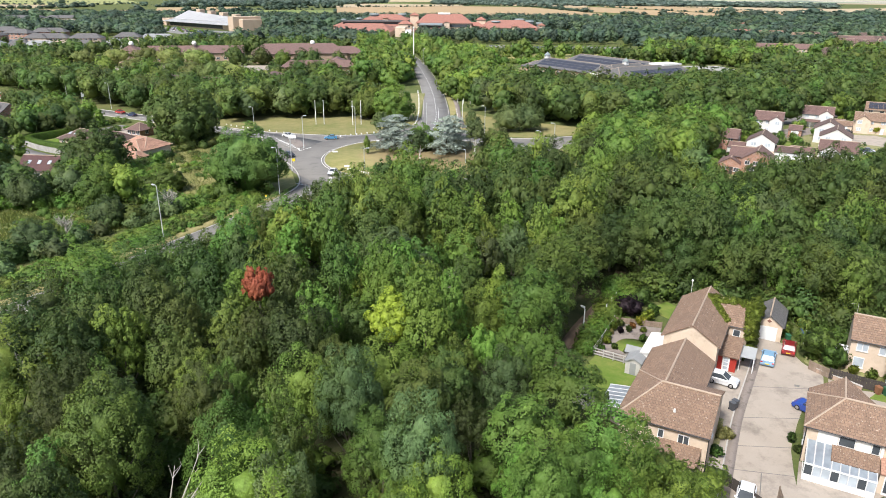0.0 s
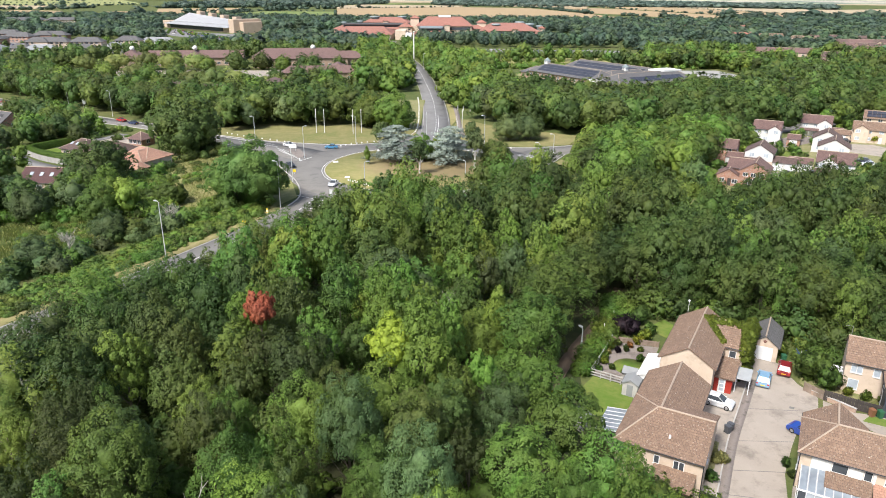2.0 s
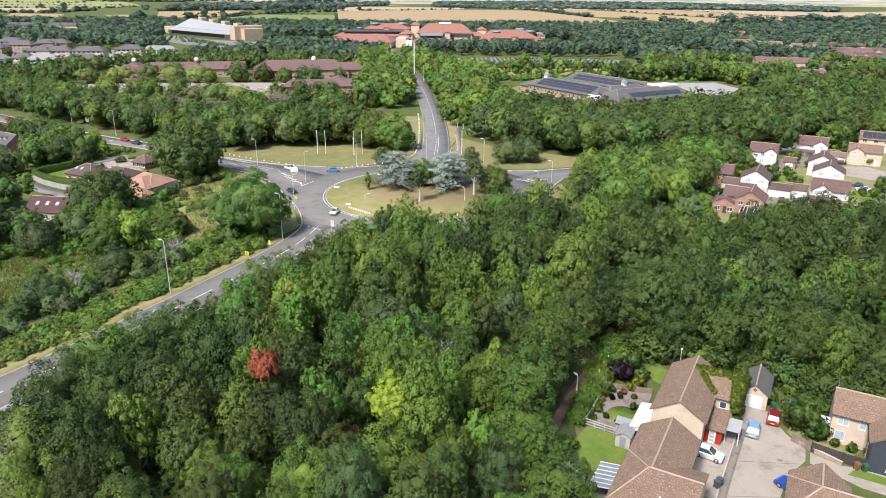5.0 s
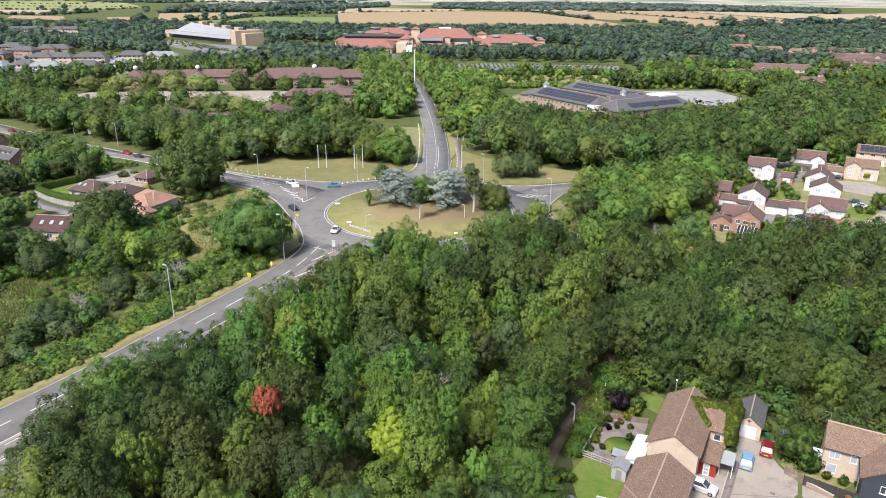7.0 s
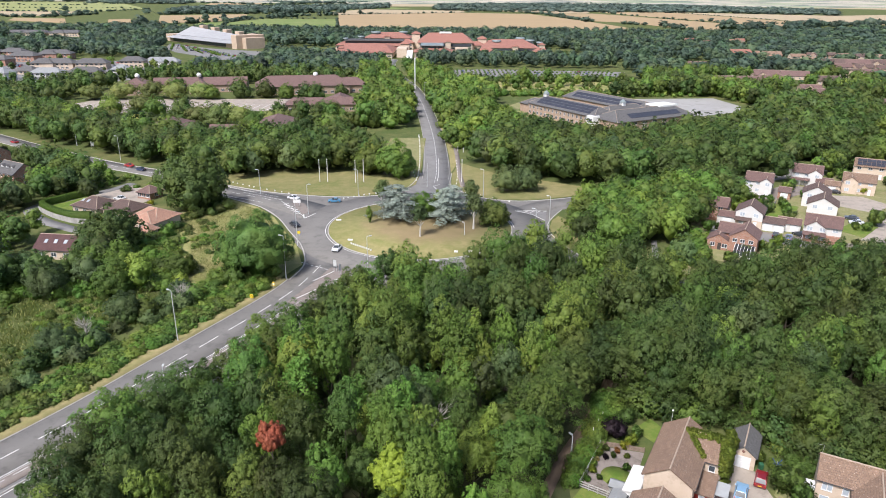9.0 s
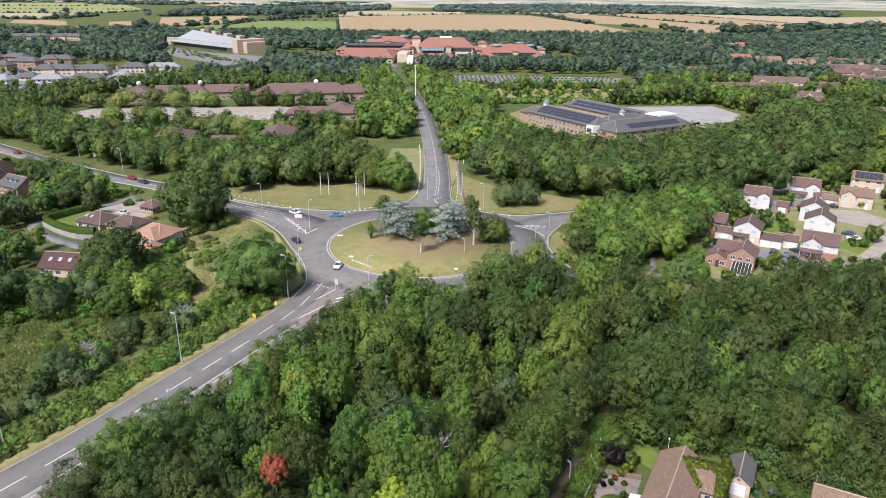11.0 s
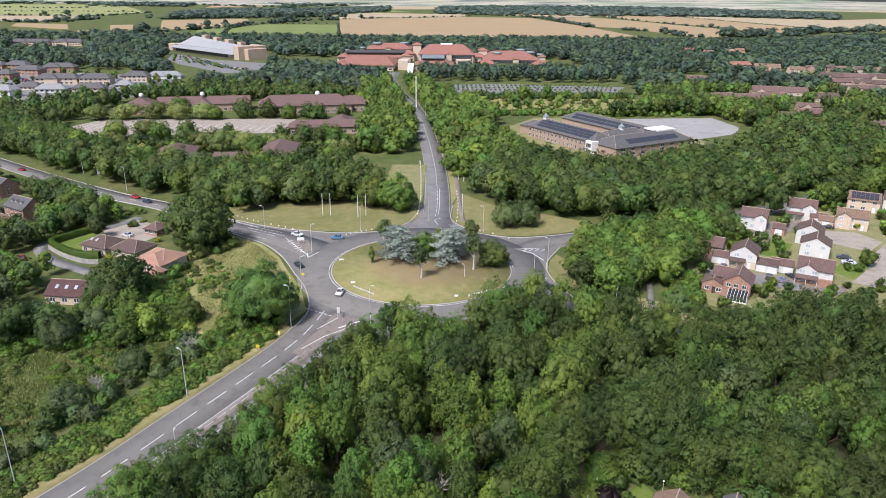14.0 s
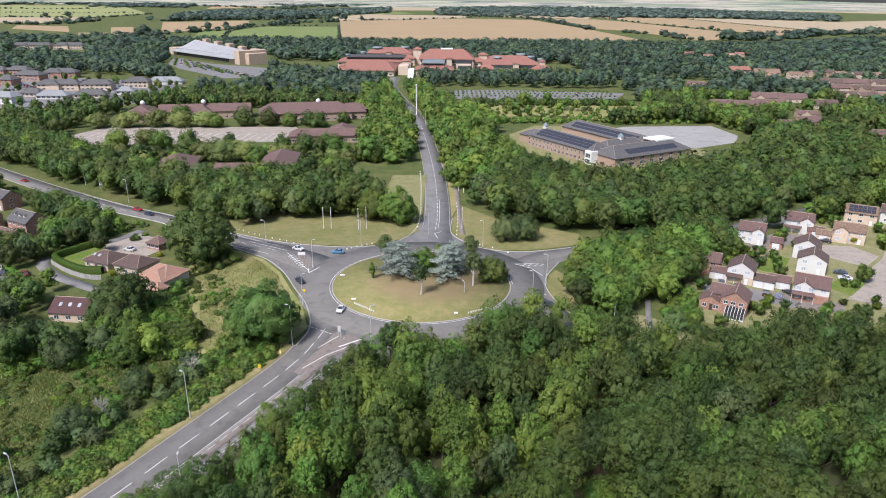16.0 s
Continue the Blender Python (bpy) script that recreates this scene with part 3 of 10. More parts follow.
def wood_stuff(name, spots, detail, material, label, category="trees", wide=1.0):
    """Many trees of a wood that nobody counts, in one mesh. spots: rows of kind, x, y, scale, turn."""
    vs, ns, ts, tone, at = [], [], [], [], 0
    for j, (kind_of, x, y, size, turn) in enumerate(spots):
        v, q, t = LOW[kind_of, detail, j % 3]
        c, s = math.cos(turn), math.sin(turn)
        vs.append(np.stack([wide * size * (c * v[:, 0] - s * v[:, 1]) + x, wide * size * (s * v[:, 0] + c * v[:, 1]) + y, size * v[:, 2]], 1))
        ns.append(np.stack([c * q[:, 0] - s * q[:, 1], s * q[:, 0] + c * q[:, 1], q[:, 2]], 1))
        ts.append(t + at)
        tone.append(np.full(len(v), (j * 0.61803) % 1.0))
        at += len(v)
    if not vs:
        return None
    ob = part(name, np_mesh(name, np.vstack(vs), None, np.vstack(ts), np.vstack(ns), np.concatenate(tone)), material)
    return tagged(ob, label, category, kind="stuff")


TREES = {}


def tree_model(key, kind_of, material, leaves, leaf, seed, bark="bark", limbs=5, dome=False, **more):
    """One tree, trunk and crown, kept as a model for its copies."""
    s, r, h, b, n, f = KINDS[kind_of]
    if dome and s is lobes_round:
        s, n = lobes_dome, 11
    v, q, t = crown_arrays(seed, s, r, h, b, n, leaves, leaf, f, core=2 if leaves > 3000 else 1, **more)
    TREES[key] = (np_mesh("crown", v, None, t, q), trunk_mesh(seed, b + h * 0.7, 0.24, limbs, r * 0.8, b * 1.1), material, bark)
    me = bpy.data.meshes.new("trunk")
    TREES[key][1].to_mesh(me)
    TREES[key][1].free()
    TREES[key] = (TREES[key][0], me, material, bark)


def plant(key, x, y, size, turn, label, category="tree", group="", name="tree", wide=1.0, z=0.0):
    crown, trunk, material, bark = TREES[key]
    e = thing(name, Matrix.Translation((x, y, z)) @ Matrix.Rotation(turn, 4, "Z") @ Matrix.Diagonal((size * wide, size * wide, size, 1)), label, category, group)
    part("trunk", trunk, M[bark], e)
    part("crown", crown, M[material], e)
    return e

# ---- ground, fields ----
def ground_sheet():
    xs = np.r_[-30000, -14000, -8000:-600:15j, -500:500:21j, 600:8000:15j, 14000, 30000]
    ys = np.r_[-300:600:19j, 700:4950:18j, 7000, 10000, 16000, 30000]
    gx, gy = np.meshgrid(xs, ys)
    v = np.stack([gx.ravel(), gy.ravel(), np.zeros(gx.size)], 1)
    c = len(xs)
    i = (np.arange(len(ys) - 1)[:, None] * c + np.arange(c - 1)).ravel()
    return tagged(part("ground", np_mesh("ground", v, np.stack([i, i + 1, i + c + 1, i + c], 1)), M["ground"]), "rough green and dry grass covering flat land", "ground", kind="structure")


ground_sheet()


field_level = 0.30


def field(corners, key, label):
    """Each field lies a hand higher than the one before, so that none share a plane."""
    global field_level
    field_level += 0.012
    slab("field", corners, field_level, M[key], label, "field")


field([(-1407, 2280), (-1118, 2308), (-1107, 2686), (-1772, 3961), (-2351, 3828)], "pasture_pale", "light green pasture with hedges")
field([(-1153, 1862), (-1049, 1886), (-1038, 2131), (-1134, 2303), (-1380, 2234)], "stubble", "tan strip of stubble beyond the woods")
field([(-967, 1599), (-783, 1491), (-905, 1722), (-1045, 1753)], "wheat", "small tan field among trees")
field([(-646, 1256), (-612, 1245), (-700, 1484), (-756, 1474)], "wheat", "small tan field among trees")
field([(-643, 1374), (-595, 1363), (-750, 1724), (-787, 1688)], "wheat", "small tan field among trees")
field([(-598, 1502), (-524, 1632), (-505, 1836), (-591, 2154), (-781, 1985)], "wheat", "tan field behind a row of trees")
field([(-472, 1330), (-424, 1355), (-483, 1590), (-548, 1603)], "pasture", "green field beside the mown one")
field([(-411, 1323), (-200, 1306), (-276, 1820), (-453, 1799), (-474, 1592)], "pasture", "mown green field beside the wheat")
field([(-1626, 3870), (-1399, 4066), (-1520, 4180), (-1753, 4180)], "pasture_pale", "pale green far field")
field([(-1148, 3464), (-957, 3808), (-1069, 4180), (-1334, 4180)], "wheat", "far tan field before a village")
field([(-935, 2536), (-578, 2782), (-718, 3463), (-1144, 3189)], "pasture", "green far meadow")
field([(-195, 1306), (159, 1374), (378, 1390), (352, 1796), (276, 2417), (56, 2491), (-320, 2154)], "wheat", "ripe tan wheat field beyond the offices")
field([(-346, 2170), (-232, 2242), (61, 2532), (66, 2767), (-317, 2864), (-395, 2510)], "stubble", "pale stubble field behind a hedge")
field([(-440, 2497), (-342, 2886), (-127, 2987), (-293, 3407), (-507, 2880)], "pasture", "green field behind the stubble")
field([(-276, 3467), (188, 3643), (-10, 4180), (-333, 4180)], "stubble", "thin pale far field")
field([(125, 2826), (506, 3165), (566, 2844), (488, 2550), (319, 2618)], "stubble", "pale field behind a dark hedge")
field([(328, 2536), (503, 2526), (558, 2341), (623, 1969), (671, 1761), (536, 1430), (490, 1406), (434, 1757), (363, 1841)], "wheat", "ripe tan field with a dark hedge")
field([(563, 2746), (840, 2791), (917, 1845), (707, 1570), (699, 1805), (640, 2075), (589, 2396)], "wheat", "ripe tan field between two hedges")
field([(858, 2808), (1329, 2499), (1645, 2705), (1065, 1717), (939, 1866)], "stubble", "broad pale stubble field")
field([(1727, 4180), (2258, 3676), (2560, 4180), (1789, 4180)], "stubble", "far pale stubble field")
field([(-2475, 4032), (-1981, 4180), (-1979, 4180), (-2562, 4180)], "stubble", "hazy pale field under the horizon")

def raised_backdrop():
    """An added backdrop: a sheet raised to cover the empty strip past the camera's clip distance."""
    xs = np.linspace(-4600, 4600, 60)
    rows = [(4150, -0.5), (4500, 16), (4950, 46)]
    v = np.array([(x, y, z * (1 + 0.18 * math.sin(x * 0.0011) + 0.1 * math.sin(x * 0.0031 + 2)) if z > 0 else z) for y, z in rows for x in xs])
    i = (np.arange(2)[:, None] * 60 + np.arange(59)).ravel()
    tagged(part("backdrop", np_mesh("backdrop", v, np.stack([i, i + 1, i + 61, i + 60], 1)), M["far_land_haze"]), "raised backdrop of pale fields and woods in painted haze", "distant land", kind="structure")


raised_backdrop()

# ---- roads ----
CX, CY, R_IN, R_OUT = -7.0, 196.3, 27.3, 37.6
MAIN = spline([(-88, 55), (-77, 68), (-66.5, 84.5), (-58.5, 98.6), (-51.4, 113.3), (-45, 126.6), (-38.5, 140.5), (-34.8, 150), (-32.6, 159), (-31.0, 168)])
OUT = spline([(-76, 48), (-66, 62), (-55.5, 79.5), (-47.5, 94), (-40.5, 108), (-33.5, 122.5), (-26.5, 137), (-19, 150), (-10, 161)])
WEST = spline([(-36, 204), (-46, 214.5), (-58, 223.5), (-76.5, 234), (-107.5, 256), (-135, 271), (-172, 295), (-208.5, 321), (-300, 388), (-420, 480)])
NORTH = spline([(-4.2, 226), (-4.0, 240), (-3.2, 262), (-3.7, 290), (-5.5, 330), (-9.4, 382), (-16, 452), (-23, 505), (-29, 540), (-38, 580), (-49, 640), (-54, 690), (-55, 742)], 4)
EAST = spline([(24, 212), (36, 221.5), (52, 229), (86, 243), (128, 262), (176, 293), (240, 345), (330, 420)], 3)
SOUTH = spline([(20, 190), (27, 181), (34, 168), (42, 152), (50, 130)])

ribbon("road_main", MAIN, -4.3, 4.7, 0.020, M["asphalt"], label="grey asphalt carriageway with two marked lanes", category="road")
ribbon("road_out", OUT, -4.0, 4.0, 0.016, M["asphalt"], label="grey asphalt carriageway half hidden by trees", category="road")
ribbon("road_west", WEST, np.interp(np.arange(len(WEST)), [0, 10, 24, 60], [-6, -6.5, -4.4, -4.0]), np.interp(np.arange(len(WEST)), [0, 10, 24, 60], [8, 6.5, 4.4, 4.0]), 0.024, M["asphalt"], label="grey asphalt side road off the roundabout", category="road")
ribbon("road_north", NORTH, np.interp(np.arange(len(NORTH)), [0, 3, 8, 40], [-11, -7.6, -5.6, -4.6]), np.interp(np.arange(len(NORTH)), [0, 3, 8, 40], [9, 6.5, 5.6, 4.6]), 0.028, M["asphalt_old"], label="straight grey asphalt road lined by trees", category="road")
ribbon("road_east", EAST, -4.6, 4.6, 0.012, M["asphalt"], label="grey asphalt road leaving between woods", category="road")
ribbon("road_south", SOUTH, -5.2, 5.2, 0.008, M["asphalt"], label="grey asphalt road leaving towards the houses", category="road")


def junction(points, a0, a1, z, label):
    """Flared asphalt between the ring and an arm: outer kerb line, then back along the ring."""
    t = np.radians(np.linspace(a0, a1, 14))
    slab("junction", points + [(CX + 33 * math.cos(k), CY + 33 * math.sin(k)) for k in t], z, M["asphalt"], label, "road")


junction([(-37.5, 155), (-35.9, 163), (-36.6, 170), (-40.0, 180.8), (-45.2, 191.2), (-51.5, 204), (-59.6, 215), (-69.4, 222.6), (-80, 230.5), (-78, 241.2), (-62, 233.2), (-47.8, 229.2), (-36.8, 227.6), (-27.1, 228.6)], 125, 238, 0.004, "flared grey asphalt at the roundabout's western arms")
junction([(-20, 232), (-12.2, 243.0), (-9.2, 262), (2.7, 262), (2.4, 243.5), (9.5, 231.2)], 60, 112, 0.004, "flared grey asphalt at the northern arm")
junction([(16.2, 226.6), (25.6, 224.6), (37.8, 227.2), (48, 231), (52, 224), (38, 215), (33.2, 205), (31.2, 197.8), (31.4, 190), (33.6, 181), (38, 170), (30, 160), (14, 166)], -45, 55, 0.0042, "flared grey asphalt at the eastern arms")
junction([(14, 165), (0, 158), (-10, 152), (-24, 146), (-33, 150), (-36.5, 158)], 228, 310, 0.0044, "flared grey asphalt at the southern exit")
disc("roundabout_road", CX, CY, R_IN, R_OUT, 0.032, M["asphalt"], "grey asphalt ring road of the roundabout", "road")
disc("roundabout_island", CX, CY, 0, R_IN - 0.15, 0.15, M["island_grass"], "round traffic island of yellowing mown grass", "traffic island")


def kerb(line, side, z=0.13, wide=0.18, name="kerb"):
    ribbon(name, line, side - wide / 2, side + wide / 2, z, M["kerb"], label="pale concrete kerb", category="kerb")


ring = np.stack([CX + R_IN * np.cos(np.linspace(0, 2 * np.pi, 121)), CY + R_IN * np.sin(np.linspace(0, 2 * np.pi, 121))], 1)
ribbon("kerb", ring, -0.12, 0.12, 0.17, M["kerb"], label="pale concrete kerb round the island", category="kerb")
kerb(MAIN[:-6], -4.4)
kerb(MAIN[:-7], 4.85)
kerb(OUT[:-8], -4.15)
kerb(NORTH[6:], -5.0)
kerb(NORTH[6:], 5.0)
kerb(WEST[20:], -4.3)
kerb(WEST[20:], 4.3)


def edge_kerb(points):
    ribbon("kerb", spline(points), -0.15, 0.15, 0.13, M["kerb"], label="pale concrete kerb", category="kerb")


edge_kerb([(-37.4, 155), (-35.8, 163), (-36.5, 170), (-39.9, 180.8), (-45.1, 191.2), (-51.4, 204), (-59.5, 215), (-69.3, 222.6), (-80, 230.3)])
edge_kerb([(-80, 242.4), (-62, 233.4), (-47.8, 229.4), (-36.8, 227.8), (-27.1, 228.8), (-19, 232.6), (-12.4, 243.2), (-9.3, 262)])
edge_kerb([(2.8, 262), (2.5, 243.5), (9.6, 231.3), (16.2, 226.7), (25.6, 224.7), (37.8, 227.3), (48, 231.2)])
edge_kerb([(38.1, 215), (33.3, 205), (31.3, 197.8), (31.5, 190), (33.7, 181), (38, 170)])

# verges, medians, splitter islands
ribbon("verge", MAIN[:-6], -7.9, -4.55, 0.10, M["verge_dry"], label="dry mown grass verge beside the road", category="verge")
ribbon("median", MAIN[:-9], 4.99, 7.0, 0.14, M["paving"], label="worn pinkish paved strip between the carriageways", category="median")
slab("road_widening", [(-37.5, 138), (-31.5, 152), (-28, 165), (-20, 164), (-9, 161), (-18, 149), (-29, 132)], 0.0125, M["asphalt"], "grey asphalt where the carriageways part", "road")
ribbon("road_shoulder", MAIN[:-9], 6.9, 10.5, 0.0118, M["asphalt_old"], label="worn asphalt edge of the second carriageway", category="road")
slab("splitter_island", [(-31.2, 153.5), (-28.6, 163.2), (-22.5, 160.2), (-20.3, 157.6), (-27.2, 150.2), (-33.5, 141.0), (-35.2, 142.2)], 0.145, M["paving"], "worn paved traffic island at the junction", "traffic island")
slab("splitter_island", [(-50.5, 219.6), (-44.4, 207.3), (-42.6, 210.6), (-46.4, 219.6)], 0.15, M["paving"], "worn paved splitter island with a give way mark", "traffic island")
slab("splitter_island", [(23.5, 213.0), (28.5, 209.5), (31.5, 203.5), (32.8, 212.5)], 0.15, M["asphalt_old"], "hatched splitter island", "traffic island")
slab("verge", [(-78, 241.5), (-62, 233.8), (-47, 229.8), (-30, 228.6), (-16, 236.5), (-10.5, 244.5), (-9.3, 262), (-9.2, 330), (-26, 330), (-28, 264), (-60, 268), (-84, 256)], 0.11, M["verge"], "mown grass verge at the roundabout", "verge")
slab("lawn", [(-10.0, 258), (-9.6, 330), (-25, 330), (-27, 270)], 0.135, M["lawn_rough"], "green mown grass beside the straight road", "lawn")
slab("verge", [(2.3, 244), (9, 232.2), (17, 226.6), (30, 226.3), (52, 234.0), (50, 244), (20, 262), (6, 280), (3.2, 262)], 0.11, M["verge"], "mown grass verge at the roundabout", "verge")
slab("verge", [(2.4, 262.5), (5.8, 280.5), (5.5, 330), (-1, 372), (-4.0, 372), (0.2, 330), (2.0, 290)], 0.115, M["verge_dry"], "dry grass verge along the straight road", "verge")
slab("verge", [(31.6, 196.5), (33.6, 204), (36, 208), (42, 200), (44, 180), (33.5, 183.5), (31.2, 188)], 0.11, M["verge"], "mown grass verge beside the exit", "verge")
ribbon("footpath", spline([(6.8, 242), (5.8, 262), (5.0, 300), (2.0, 345)]), -0.9, 0.9, 0.125, M["paving"], label="narrow pinkish footpath beside the road", category="footpath")
slab("meadow", [(-36.3, 165), (-40.8, 180), (-46.5, 191), (-52.5, 204), (-60.5, 215), (-71, 223), (-84, 217), (-82, 200), (-72, 180), (-66, 158), (-56, 140), (-47, 138)], 0.06, M["meadow"], "rough meadow of tall yellowing grass", "meadow")
slab("meadow", [(-140, 60), (-112, 60), (-92, 84), (-80, 106), (-70, 120), (-62, 132), (-60, 146), (-80, 146), (-104, 140), (-140, 124)], 0.05, M["glade_grass"], "glade of rough yellowing grass and brambles", "meadow")
slab("glade", [(47.5, 169.5), (54, 176), (61, 171.5), (66, 163), (63, 156), (55, 155), (48, 160)], 0.06, M["lawn_rough"], "small mown glade by the footpath", "glade")
ribbon("footpath", spline([(60, 186), (58, 178), (56.5, 171), (56.1, 162), (59, 154), (65, 148)]), -0.8, 0.8, 0.075, M["asphalt_old"], label="narrow asphalt footpath through the wood", category="footpath")
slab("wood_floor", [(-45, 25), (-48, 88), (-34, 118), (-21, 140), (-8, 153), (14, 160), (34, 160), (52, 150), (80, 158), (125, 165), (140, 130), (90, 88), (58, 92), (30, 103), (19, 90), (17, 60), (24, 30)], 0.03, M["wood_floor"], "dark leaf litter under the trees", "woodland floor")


# road markings
def marks(line, side, on, off, wide, z, start=0.0, stop=None, first=0.0):
    """Painted bars along a line; each one is a mark of its own."""
    d = np.r_[0, np.cumsum(np.linalg.norm(np.diff(line, axis=0), axis=1))]
    n = sides_of(line)
    s, stop = start + first, stop or d[-1]
    while s + on <= stop:
        q = np.linspace(s, s + on, max(2, int(on / 2.0) + 1))
        pts = np.stack([np.interp(q, d, line[:, k]) for k in (0, 1)], 1)
        nn = np.stack([np.interp(q, d, n[:, k]) for k in (0, 1)], 1)
        ribbon("road_marking", pts + nn * side, -wide / 2, wide / 2, z, M["line"], label="white painted road marking", category="road marking", depth=0.006)
        s += on + off


marks(MAIN, 0.0, 5.4, 3.0, 0.17, 0.027, 0, 128, 1.6)
marks(MAIN, 4.3, 40.0, 0.0, 0.16, 0.027, 0, 120)
marks(MAIN, 5.5, 2.2, 1.2, 0.12, 0.148, 30, 100)
marks(OUT, -3.7, 36.0, 0.0, 0.16, 0.023, 0, 110)
marks(NORTH, 0.0, 3.2, 2.2, 0.18, 0.035, 22, 240)
marks(NORTH, 0.9, 38.0, 2.0, 0.16, 0.035, 24, 64)
marks(WEST, 0.0, 4.0, 3.0, 0.15, 0.031, 30, 150)
marks(WEST, -3.9, 60.0, 0.0, 0.14, 0.031, 30, 200)
marks(WEST, 3.9, 60.0, 0.0, 0.14, 0.031, 30, 200)
t_ring = np.radians(np.linspace(0, 360, 181))
marks(np.stack([CX + (R_IN + 0.75) * np.cos(t_ring), CY + (R_IN + 0.75) * np.sin(t_ring)], 1), 0.0, 27.0, 0.0, 0.14, 0.039, 0, 176)


def give_way(x0, y0, x1, y1):
    marks(np.linspace((x0, y0), (x1, y1), 20), 0.0, 0.9, 0.7, 0.22, 0.046)


give_way(-36.8, 166.5, -28.2, 161.2)
give_way(-2.0, 233.8, 4.5, 234.3)
give_way(23.5, 186.5, 31.0, 189.0)


def stroke(points, wide, z):
    for a, b in zip(points, points[1:]):
        ribbon("road_marking", np.linspace(a, b, 3), -wide / 2, wide / 2, z, M["line"], label="white painted road marking", category="road marking", depth=0.006)


# chevron hatching at the western splitter, and its triangle
stroke([(-44.6, 209.2), (-43.2, 203.6), (-40.6, 208.9)], 0.3, 0.046)
for _k in range(7):
    _t = _k / 7.0
    stroke([(-44.9 - 7.6 * _t, 209.6 + 11.5 * _t), (-46.9 - 7.0 * _t, 208.4 + 11.0 * _t)], 0.32, 0.046)
stroke([(-43.6, 205.4), (-54.5, 222.2)], 0.18, 0.044)
stroke([(-54.5, 223.6), (-70.0, 232.4)], 0.18, 0.044)
stroke([(22.9, 213.2), (28.2, 209.2), (31.3, 203.0)], 0.25, 0.16)
stroke([(23.4, 213.8), (33.0, 213.2)], 0.25, 0.16)
for _k in range(4):
    stroke([(25.6 + 2.0 * _k, 211.2 + 0.2 * _k), (27.0 + 2.0 * _k, 213.2)], 0.25, 0.162)
stroke([(-2.6, 238.0), (-3.9, 243.0), (-1.2, 246.0)], 0.2, 0.04)
stroke([(-31.5, 154.2), (-27.3, 160.6)], 0.22, 0.155)
stroke([(-26.4, 154.8), (-21.2, 158.9)], 0.45, 0.155)
stroke([(-33.4, 144.0), (-29.0, 150.4), (-24.5, 154.5)], 0.22, 0.155)

# ---- woods ----
for _i, (_k, (_s, _r, _h, _b, _n, _f)) in enumerate(KINDS.items()):
    for _j in range(3):
        LOW[_k, "dist", _j] = crown_arrays(300 + 10 * _i + _j, lobes_dome, _r, _h + _b + 0.6, -0.6, 3, 64, 2.1, _f, fill=0.88, tufts=8, soft=0.85)

for _i, _k in enumerate(("broad", "spread")):
    _s, _r, _h, _b, _n, _f = KINDS[_k]
    for _j in range(3):
        LOW[_k, "tiny", _j] = crown_arrays(400 + 10 * _i + _j, lobes_dome, _r, _h * 0.9, -0.8, 1, 30, 2.6, _f, fill=0.9, tufts=6, soft=0.85)

LINES = [(MAIN, -10.5, 7.5), (WEST, -8.5, 8.5), (NORTH, -7.4, 7.4), (EAST, -5.5, 5.5)]
KEEP_OUT = [
    [(-140, 742), (140, 742), (136, 900), (-20, 905), (-40, 950), (-110, 950), (-140, 900)],  # the large office
    [(-406, 1000), (-300, 850), (-205, 800), (-195, 850), (-250, 930), (-370, 1040), (-420, 1030)],  # the pale hall
    [(-520, 745), (-262, 700), (-225, 640), (-200, 612), (-250, 528), (-300, 468), (-330, 450), (-420, 520), (-520, 620)],  # business park
    [(-368, 945), (-282, 861), (-205, 827), (-176, 731), (-180, 640), (-197, 615), (-268, 700), (-325, 785), (-345, 850)],  # car park of the hall
    [(-142, 316), (-116, 316), (-114, 350), (-142, 350)],
    [(-112, 308), (-64, 310), (-64, 362), (-96, 362)],
    [(-134, 340), (-100, 340), (-100, 370), (-134, 370)],  # the large willows
    [(-236, 392), (-92, 402), (-50, 420), (-50, 505), (-236, 505)],  # brown-roofed office and its car park
    [(28, 430), (27, 384), (38, 348), (57, 316), (84, 308), (112, 324), (140, 344), (165, 374), (192, 436), (186, 482), (118, 474), (40, 474)],  # school
    [(20, 492), (140, 492), (150, 555), (15, 555)],  # scrub field
    [(-30, 622), (18, 578), (150, 584), (166, 640), (41, 660), (-14, 646)],  # car park
    [(68, 168), (70, 190), (78, 214), (100, 216), (104, 234), (110, 248), (126, 248), (130, 262), (150, 262), (180, 276), (190, 200), (150, 168), (112, 165)],  # white houses
    [(-121, 198), (-116, 222), (-106, 240), (-94, 232), (-76, 200), (-78, 182), (-92, 181), (-108, 192)],  # bungalows
    [(-136, 206), (-128, 224), (-116, 246), (-108, 246), (-118, 220), (-106, 192), (-112, 186), (-128, 198)],  # drive and lawn
    [(-113, 150), (-112, 182), (-94, 180), (-91, 150)],  # lodge
    [(-172, 226), (-170, 262), (-146, 252), (-138, 236), (-144, 222)],  # brick houses
    [(-196, 244), (-196, 290), (-172, 282), (-166, 262), (-168, 244)],
    [(-175, 186), (-175, 210), (-128, 200), (-118, 182)],  # parking yard
    [(-82, 240), (-26, 229), (-9, 244), (-8, 330), (-26, 330), (-28, 262), (-66, 258)],  # mown verge
    [(2, 244), (17, 226), (52, 232), (52, 240), (8, 268)],
]


